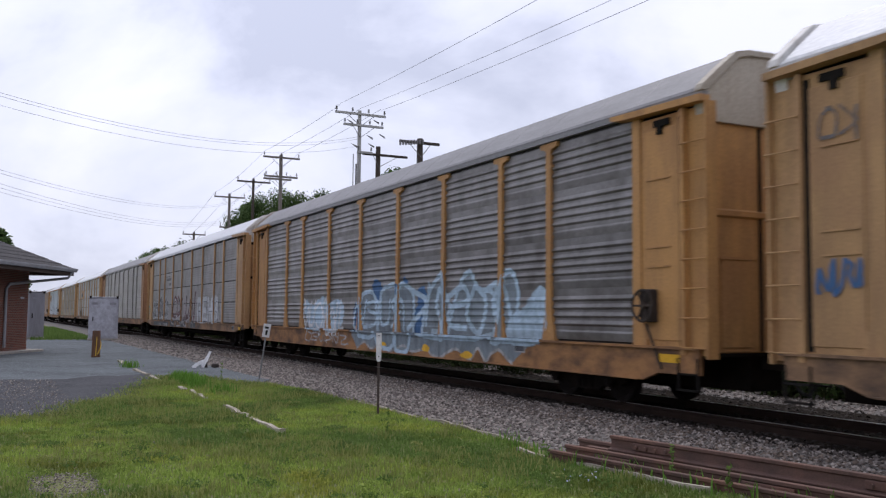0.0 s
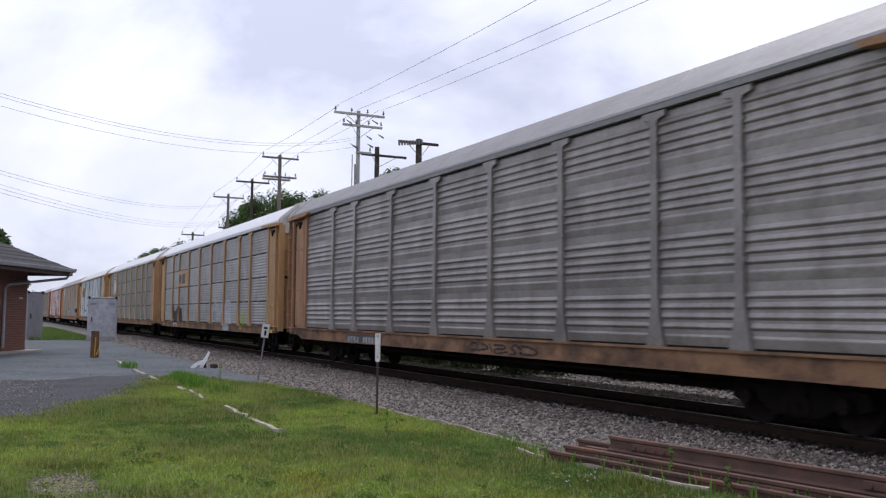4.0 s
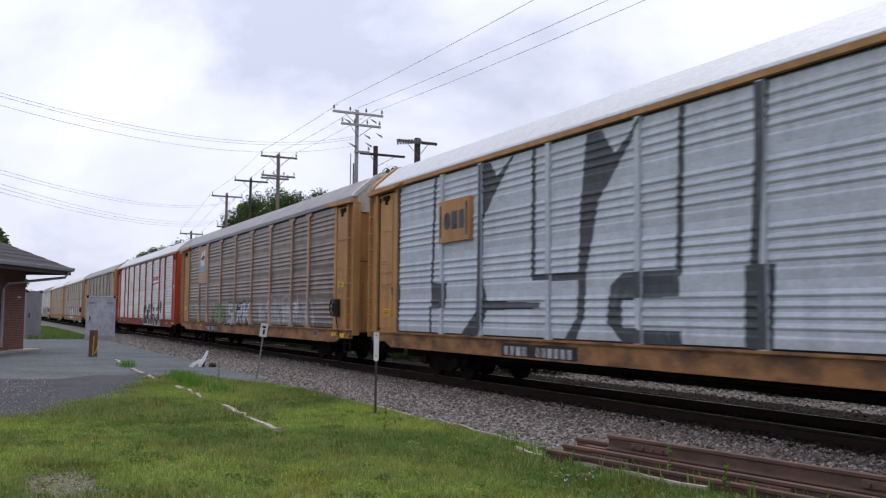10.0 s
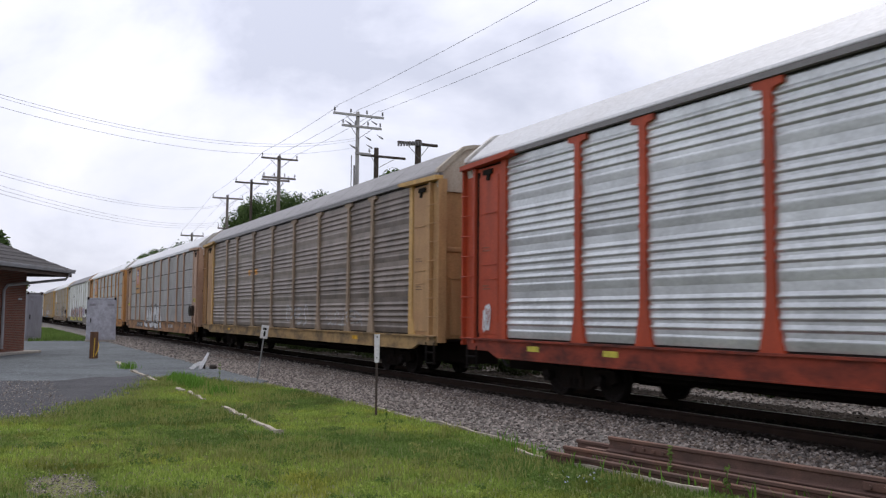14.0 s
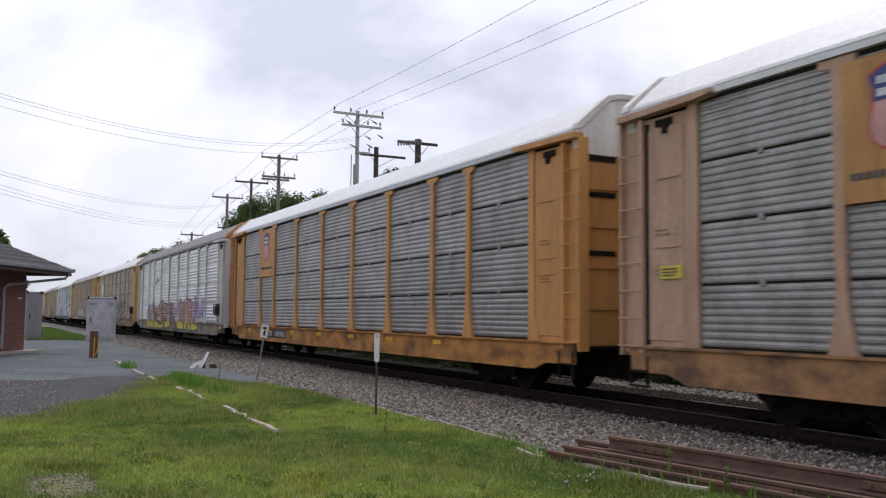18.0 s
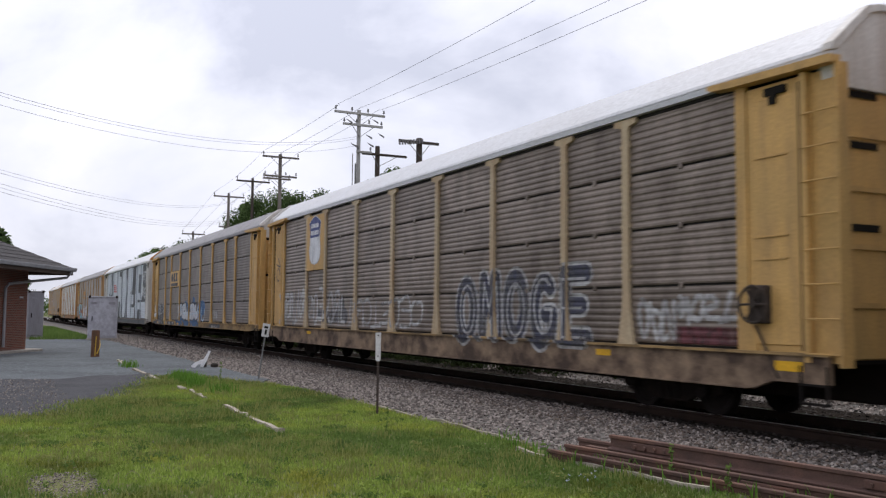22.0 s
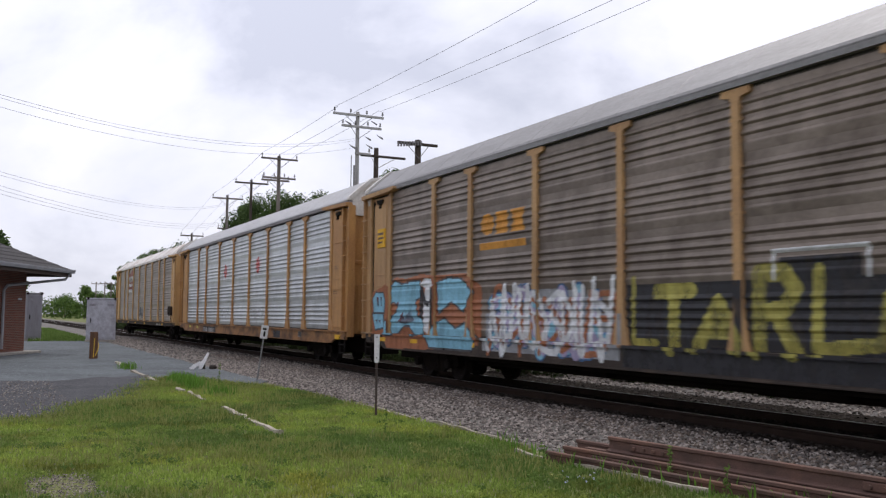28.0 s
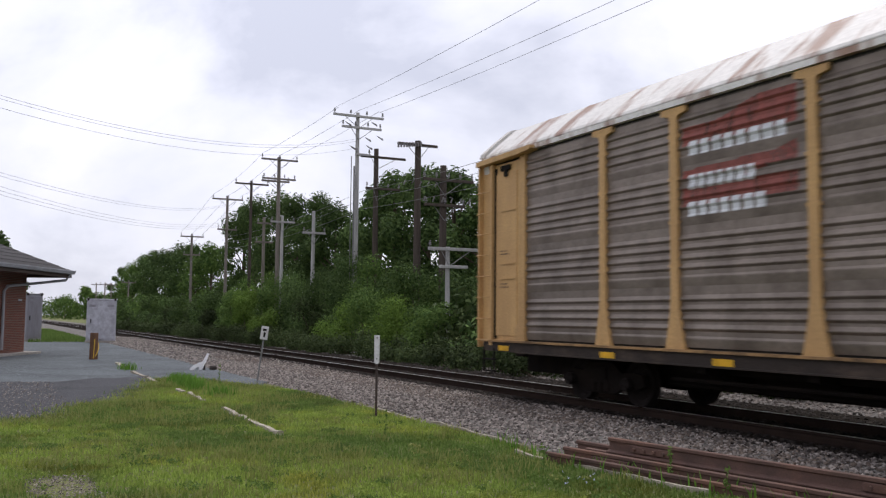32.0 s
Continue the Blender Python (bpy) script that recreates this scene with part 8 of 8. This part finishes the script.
def blades(name, n, region, hgt, material, label, width=0.012, dens=None):
    """Grass blades, each a bent strip of three triangles, over a region test."""
    P2 = np.empty((0, 2))
    while len(P2) < n:
        c = region(n)
        P2 = np.concatenate([P2, c])
    p = P2[:n]
    h = hgt * rng.uniform(0.5, 1.3, n)
    a = rng.uniform(0, 6.283, n)
    lean = rng.uniform(0.05, 0.7, n) * h
    dx, dy = np.cos(a), np.sin(a)
    w = width * rng.uniform(0.7, 1.4, n)
    z = np.full(n, GZ - 0.02)
    v0 = np.stack([p[:, 0] - dy * w, p[:, 1] + dx * w, z], 1)
    v1 = np.stack([p[:, 0] + dy * w, p[:, 1] - dx * w, z], 1)
    m0 = np.stack([p[:, 0] - dy * w * 0.8 + dx * lean * 0.3, p[:, 1] + dx * w * 0.8 + dy * lean * 0.3, z + h * 0.6], 1)
    m1 = np.stack([p[:, 0] + dy * w * 0.8 + dx * lean * 0.3, p[:, 1] - dx * w * 0.8 + dy * lean * 0.3, z + h * 0.6], 1)
    tip = np.stack([p[:, 0] + dx * lean, p[:, 1] + dy * lean, z + h], 1)
    verts = np.stack([v0, v1, m0, m1, tip], 1).reshape(-1, 3)
    q = np.arange(n)[:, None] * 5
    faces = np.concatenate([q + np.array([0, 1, 2]), q + np.array([1, 3, 2]), q + np.array([2, 3, 4])], 1).reshape(-1, 3)
    return tagged(part(name, quick_mesh(name, verts, faces), material), label, "grass", kind="stuff")


def edge_y(x):
    """The grass reaches from here up to the ballast."""
    return np.interp(x, [-26, -24.5, -22.5, -19.6, -18.7, -16.8, -16.3, -15], [4.7, 4.0, 3.5, 2.8, 1.8, 1.43, 0.3, -4])


def lawn(n):
    x = -3.5 - 23.0 * rng.random(n) ** 1.25
    y = rng.uniform(-3.5, 7.3, n)
    far = np.interp(x, [-26, -23, -21, -11, -10, -3], [5.2, 6.3, 6.75, 6.72, 6.30, 7.5])
    ok = (y > edge_y(x) - 0.25 * rng.random(n)) & (y < far + 0.12 * rng.random(n))
    # a bare gravelly spot
    ok &= (((x + 10.2) / 0.75) ** 2 + ((y - 0.78) / 0.36) ** 2 + 0.5 * rng.random(n)) > 1.1
    return np.stack([x, y], 1)[ok]


def patchy(lo, fn):
    def region(n):
        p = fn(n)
        keep = np.array([noise.noise((a * 0.45, b * 0.45, 5.0)) + 0.3 * noise.noise((a * 2, b * 2, 1.0)) > lo for a, b in p])
        return p[keep]
    return region


blades("grass", 205000, patchy(-0.80, lawn), 0.05, M["grass"], "short fresh green grass", 0.0065)
blades("dry_grass", 16000, patchy(0.05, lawn), 0.10, M["grass_dry"], "yellowish seeding grass among the green", 0.006)


def tall(n):
    c = np.array([(-24.6, 4.75), (-24.0, 4.9), (-23.4, 4.6), (-25.3, 4.75), (-22.4, 4.6), (-30.9, 4.2), (-24.3, 4.6), (-20.6, 4.75)])
    return c[rng.integers(0, len(c), n)] + rng.normal(size=(n, 2)) * np.array([0.3, 0.14])


blades("tall_grass", 900, tall, 0.24, M["grass_tall"], "tuft of tall bright green weeds", 0.010)


def stalk(x, y, h, seed):
    """A single dark weed stalk with small leaves."""
    r = random.Random(seed)
    w = thing("weed_stalk", "tall thin green weed in the grass", "weed", pose(x, y, GZ - 0.03))
    part("stem", MB().tube((0, 0, 0), (0.03, 0.02, h), 0.0045, 5, 0.002), M["weed"], w)
    leaf_cloud("leaves", [(0.01, 0.01, h * (0.3 + 0.12 * i)) for i in range(6)], [(0.035, 0.035, h * 0.08)] * 6, 34, 0.026, M["weed"], w)


for i, (x, y, h) in enumerate([(-20.6, 4.75, 0.75), (-12.4, 5.3, 0.45), (-8.2, 5.3, 0.5), (-7.9, 6.75, 0.42), (-7.0, 6.7, 0.36)]):
    stalk(x, y, h, i)


def fringe(n):
    return np.stack(yard_edge(n), 1)


blades("dry_grass", 4000, fringe, 0.09, M["grass_dry"], "dry grass on the bare yard edge", 0.007)
blades("grass", 9000, fringe, 0.07, M["grass"], "thin grass creeping over the yard edge", 0.008)


def tufts(n):
    c = np.stack([rng.uniform(-24, -5, 60), rng.uniform(2.0, 6.6, 60)], 1)
    c = c[c[:, 1] > edge_y(c[:, 0]) + 0.3]
    return c[rng.integers(0, len(c), n)] + rng.normal(size=(n, 2)) * 0.12


blades("seeding_grass", 3000, tufts, 0.12, M["grass_dry"], "taller seeding grass tufts in the lawn", 0.006)


def around(n):
    return np.stack([rng.uniform(-3.6, 9, n), rng.uniform(-6, 6.4, n)], 1)


blades("grass", 30000, around, 0.06, M["grass"], "short grass round the standpoint", 0.010)


# low broad-leaved weeds and clover in the lawn
def clumps(n, xr, yr, seed):
    r = np.random.default_rng(seed)
    c = np.stack([r.uniform(*xr, n), r.uniform(*yr, n)], 1)
    c = c[(c[:, 1] > edge_y(c[:, 0]) + 0.2) & (c[:, 1] < 6.3)]
    return [(a, b, GZ + 0.02) for a, b in c], [(w, w * 0.8, 0.035) for w in r.uniform(0.08, 0.24, len(c))]


for nm, mt, n, lf, lab, sd in (("clover", "weed", 150, 9000, "low dark clover patches in the lawn", 5), ("clover", "grass", 120, 7000, "low fresh green weeds in the lawn", 6),
                               ("dead_grass", "grass_dry", 60, 2500, "small patches of withered grass", 7)):
    cs, rs = clumps(n, (-18, -6), (0.5, 6.2), sd)
    tagged(leaf_cloud(nm, cs, rs, lf, 0.02, M[mt]), lab, "weeds", kind="stuff")
M["petal"] = mat("pale_blue_petals", (0.55, 0.58, 0.78), 0.6)
cs = [(-8.05 + 0.12 * math.sin(7.1 * i) * (1 + i % 3), 5.62 + 0.10 * math.cos(5.3 * i) * (1 + i % 4), GZ + 0.08 + 0.02 * (i % 3)) for i in range(12)]
fl = MB()
for x_, y_, z_ in cs:
    fl.tube((x_, y_, GZ - 0.01), (x_, y_, z_), 0.002, 4)
tagged(part("flower_stalks", fl, M["weed"]), "thin stalks of small wild flowers", "flowers", kind="stuff")
tagged(leaf_cloud("wild_flowers", cs, [(0.012, 0.012, 0.01)] * 12, 60, 0.010, M["petal"]), "small pale blue wild flowers in the grass", "flowers", kind="stuff")


def verge(n):
    x = rng.uniform(-110, -62, n)
    return np.stack([x, rng.uniform(2.5, 6.6, n)], 1)


blades("grass", 9000, verge, 0.20, M["weed"], "rough dull grass beyond the cabinets", 0.03)


def seam(n):
    x = rng.uniform(-11.5, -3.0, n)
    return np.stack([x, np.interp(x, [-11.5, -10, -3], [6.72, 6.3, 7.5]) + rng.normal(size=n) * 0.1], 1)


blades("tall_grass", 260, seam, 0.18, M["grass_tall"], "weeds along the discarded rails", 0.010)

# ---------------------------------------------------------------- utility poles and wires
M["pole"] = grimy("weathered_pole_timber", (0.19, 0.165, 0.145), (0.10, 0.085, 0.075), 0.6, 3, (3, 3, 0.3), 0.9, bump=0.3)
M["pole_dark"] = grimy("creosoted_pole_timber", (0.07, 0.055, 0.045), (0.04, 0.032, 0.027), 0.6, 3, (3, 3, 0.3), 0.9, bump=0.3)
M["pole_pale"] = grimy("silvery_pole_timber", (0.40, 0.39, 0.38), (0.26, 0.25, 0.24), 0.6, 3, (3, 3, 0.3), 0.9, bump=0.3)
M["insul"] = mat("grey_porcelain", (0.16, 0.15, 0.15), 0.3)
M["can"] = grimy("grey_transformer_paint", (0.25, 0.26, 0.27), (0.16, 0.15, 0.14), 0.5, 4, rough=0.5)
M["wire"] = mat("dark_aluminium_wire", (0.16, 0.16, 0.165), 0.5, 0.4)


def utility_pole(x, y, top, arms, label, material="pole", r=0.17, cans=0, lean=0.0, braces=True):
    """arms: (height below the top, length, offset along the arm, insulators)."""
    h = top - GZ
    p = thing("utility_pole", label, "utility pole", pose(x, y, GZ - 0.1, 0, lean, 0), "utility poles along the track")
    part("shaft", MB().tube((0, 0, 0), (0, 0, h), r, 12, r * 0.72), M[material], p)
    for dz, ln, off, n in arms:
        z = h - dz
        arm = part("crossarm", MB().cbox(0.12, 0.24, off - ln / 2, off + ln / 2, z - 0.07, z + 0.07, 0.012), M[material], p)
        for i in range(n):
            yy = off - ln / 2 + 0.08 + (ln - 0.16) * i / max(1, n - 1)
            mb = MB().tube((0.18, yy, z + 0.07), (0.18, yy, z + 0.20), 0.02, 6)
            for q in range(3):
                mb.tube((0.18, yy, z + 0.17 + 0.07 * q), (0.18, yy, z + 0.215 + 0.07 * q), 0.085 - 0.015 * q, 8, 0.05)
            part("insulator", mb, M["insul"], arm)
        if braces and ln > 1.5:
            b = MB()
            b.tube((0.2, off - ln * 0.27, z - 0.06), (0.16, 0, z - 0.75), 0.018, 5)
            b.tube((0.2, off + ln * 0.27, z - 0.06), (0.16, 0, z - 0.75), 0.018, 5)
            part("brace", b, M["post_grey"], p)
    for i in range(cans):
        a = 1.2 + 1.9 * i
        cx, cy = 0.42 * math.cos(a), 0.42 * math.sin(a)
        z = h - 2.6
        can = part("transformer", MB().tube((cx, cy, z - 0.45), (cx, cy, z + 0.45), 0.24, 14), M["can"], p)
        part("bushing", MB().tube((cx, cy, z + 0.45), (cx, cy, z + 0.72), 0.05, 8, 0.03), M["insul"], can)
    return p


LBL = "tall weathered timber utility pole with crossarms and insulators"
p = utility_pole(-51.7, 20, 14.2, [(0.25, 3.3, 0, 4), (0.95, 2.6, 0.2, 4), (2.6, 1.0, 0.3, 2)], "tall pale utility pole with crowded crossarms and cutouts", "pole_pale", 0.155)
for i, (a, b) in enumerate(((0.9, 0.5), (-0.8, 0.65), (1.3, 1.35), (0.5, 1.5), (-0.5, 2.1), (0.6, 2.0))):
    part("cutout", MB().tube((0.2, a, 14.3 - b), (0.34, a + 0.25, 14.1 - b), 0.04, 6).tube((0.2, a - 0.1, 14.35 - b), (0.2, a + 0.3, 14.2 - b), 0.02, 5), M["insul"], p)
part("riser_pipe", MB().tube((0.25, -0.28, 0), (0.25, -0.28, 11.0), 0.05, 6).tube((0.2, -0.45, 4), (0.2, -0.45, 11.6), 0.03, 6), M["post_grey"], p)
utility_pole(-68.3, 20, 14.05, [(0.25, 2.9, 0, 3), (1.75, 2.6, 0, 4), (1.95, 2.2, -0.3, 3)], LBL, "pole", 0.18, lean=-0.6)
utility_pole(-76.6, 20, 13.25, [(0.3, 2.9, 0, 3)], LBL, "pole_dark", 0.15)
utility_pole(-85.2, 20, 12.95, [(0.35, 2.9, 0, 3), (3.2, 1.8, 0, 2)], LBL, "pole", 0.16)
utility_pole(-101.2, 20, 10.6, [(0.3, 2.5, 0, 3), (2.3, 1.8, 0, 2)], LBL, "pole", 0.16, lean=-1.0)
utility_pole(-149.5, 20, 7.1, [(0.4, 2.2, 0, 2)], LBL, "pole", 0.15, lean=-1.2)
for x, t in ((-190, 8.0), (-206, 8.4), (-180, 7.6)):
    utility_pole(x, 21, t, [(0.4, 2.0, 0, 2)], LBL, "pole", 0.15)
p = utility_pole(-51.8, 21.3, 12.1, [(0.55, 3.0, 0.4, 0), (2.5, 2.3, 0.4, 4)], "dark timber utility pole with two crossarms", "pole_dark", 0.2)
p = utility_pole(-42.9, 20, 10.95, [(0.25, 2.3, -0.1, 0)], "dark timber utility pole with clustered insulators", "pole_dark", 0.22)
for i in range(9):
    yy = -1.25 + 0.16 * i
    part("insulator", MB().tube((0.3, yy, 10.62 + 0.02 * i), (0.3, yy, 10.86 + 0.02 * i), 0.055, 7), M["insul"], p)
for i in range(5):
    part("cutout", MB().tube((0.25, -0.9 + 0.45 * i, 8.7 + 0.1 * (i % 2)), (0.32, -0.82 + 0.45 * i, 8.95), 0.035, 6), M["insul"], p)
p = utility_pole(-39.9, 20, 9.2, [(0.75, 2.8, 0.2, 5), (2.0, 2.2, 0, 3)], "dark utility pole with crowded fittings, half hidden by trees", "pole_dark", 0.22)
for i in range(6):
    part("cutout", MB().tube((0.25, -1.2 + 0.5 * i, 7.5), (0.3, -1.12 + 0.5 * i, 7.75), 0.035, 6), M["insul"], p)
utility_pole(-36.0, 18.3, 4.85, [(0.12, 2.7, 0.3, 2), (0.9, 1.4, 0.2, 0)], "low pale timber pole with a broad crossarm", "pole_pale", 0.13)
utility_pole(-70.9, 19.6, 9.55, [(0.5, 1.2, 0, 2), (2.0, 1.4, 0, 2)], LBL, "pole", 0.15)
utility_pole(-65.9, 19.6, 9.2, [(0.5, 1.8, 0, 2)], LBL, "pole_pale", 0.14)
utility_pole(-58.6, 19.6, 8.8, [(1.5, 1.6, 0, 2)], LBL, "pole_pale", 0.15)
utility_pole(-33.6, 19.6, 7.4, [(0.4, 1.6, 0, 2)], LBL, "pole_pale", 0.14)
utility_pole(-6.0, 17.0, 11.7, [(0.25, 4.2, 0, 3)], LBL, "pole", 0.18)
utility_pole(-31.2, -2.1, 9.2, [(0.45, 1.8, 0, 3), (2.5, 1.6, 0, 2)], "timber utility pole behind the depot yard", "pole", 0.17)


def wire(a, b, sag, r=0.014, label="thin dark overhead wire sagging between poles"):
    a, b = Vector(a), Vector(b)
    mb = MB().sweep([a.lerp(b, i / 16) - Vector((0, 0, 4 * sag * (i / 16) * (1 - i / 16))) for i in range(17)], r, 5)
    return tagged(part("overhead_wire", mb, M["wire"]), label, "wire", "overhead wires")


for dy, ye, ze in ((-1.5, 14.95, 11.5), (0.1, 17.8, 11.6), (1.45, 18.9, 11.7)):
    wire((-6, ye, ze), (-51.7, 20 + dy, 14.28), 0.25, 0.009)
    wire((-51.5, 20 + dy * 0.9, 14.28), (-68.3, 20 + dy * 0.9, 14.12), 0.1, 0.011)
    wire((-68.3, 20 + dy * 0.9, 14.12), (-76.6, 20 + dy * 0.9, 13.25), 0.06, 0.010)
    wire((-76.6, 20 + dy * 0.9, 13.25), (-85.2, 20 + dy * 0.9, 12.9), 0.06, 0.010)
    wire((-85.2, 20 + dy * 0.9, 12.9), (-101.2, 20 + dy * 0.8, 10.6), 0.1, 0.010)
wire((-31.2, -2.1, 8.9), (-51.75, 20, 12.5), 1.15, 0.007)
wire((-31.2, -2.1, 8.79), (-51.75, 20, 12.36), 1.15, 0.0065)
wire((-31.2, -2.1, 8.5), (-51.75, 20, 11.93), 1.15, 0.0065)
wire((-31.2, -2.1, 6.58), (-85, 20, 12.02), 1, 0.0065)
wire((-31.2, -2.1, 6.45), (-85, 20, 11.9), 1, 0.0065)
wire((-31.2, -2.1, 6.2), (-84.8, 20, 10.4), 1, 0.0065)
wire((-31.2, -2.1, 6.05), (-84.8, 20, 10.25), 1, 0.0065)
wire((-31.2, -2.1, 5.9), (-84.8, 20, 10.1), 1, 0.0065)
for dz in (0.0, 0.5, 1.1):
    wire((-51.7, 20.4, 9.3 - dz), (-6, 17.2, 8.6 - dz), 0.6, 0.012)
    wire((-51.7, 20.4, 9.3 - dz), (-85, 20.2, 9.0 - dz), 0.4, 0.012)

# ---------------------------------------------------------------- what moves
# small surges of the train about its even pace: seconds, metres
SLIP = [(0, -0.10), (1, -0.03), (2, -0.09), (3, -0.03), (6, -0.10), (8, -0.08), (10, -0.09), (11, -0.16), (12, -0.08), (13, -0.08), (14, 0.02), (17, 0.03), (18, 0.06), (19, 0.11), (20, 0.11), (20.5, 0.12), (20.75, -0.28),
        (21, -0.29), (22, -0.33), (23, -0.22), (24, -0.16), (25, -0.10), (28, -0.01), (30, 0.0), (31, -0.07), (32, -0.06)]


def lead_x(t):
    """Where the first car's middle stands at t seconds."""
    slip = np.interp(t, [s[0] for s in SLIP], [s[1] for s in SLIP])
    return 4.148 + 15.6363 * t + 0.0045524 * t * t + 0.0000885730 * t * t * t + slip


def motions():
    n = int(32.0 * FPS)
    times = [i / 4 for i in range(129)]
    for k, car in enumerate(CARS):
        walk(car, [(t, pose(lead_x(t) - k * PITCH, TRACK_Y, 0)) for t in times])
    # wheelsets roll on the rails: one turn of action for those ahead of the bogie's middle, one for those behind
    first = {}
    for w in WHEELS:
        x = round(w.location.x, 3)
        if x not in first:
            z = w.location.z
            walk(w, [(i / FPS, pose(x, 0, z, 0, math.degrees((lead_x(i / FPS) - 4.148) / 0.42), 0)) for i in range(n + 1)])
            first[x] = w
        else:
            w.rotation_mode = "QUATERNION"
            a = w.animation_data_create()
            a.action = first[x].animation_data.action
            a.action_slot = first[x].animation_data.action_slot


motions()
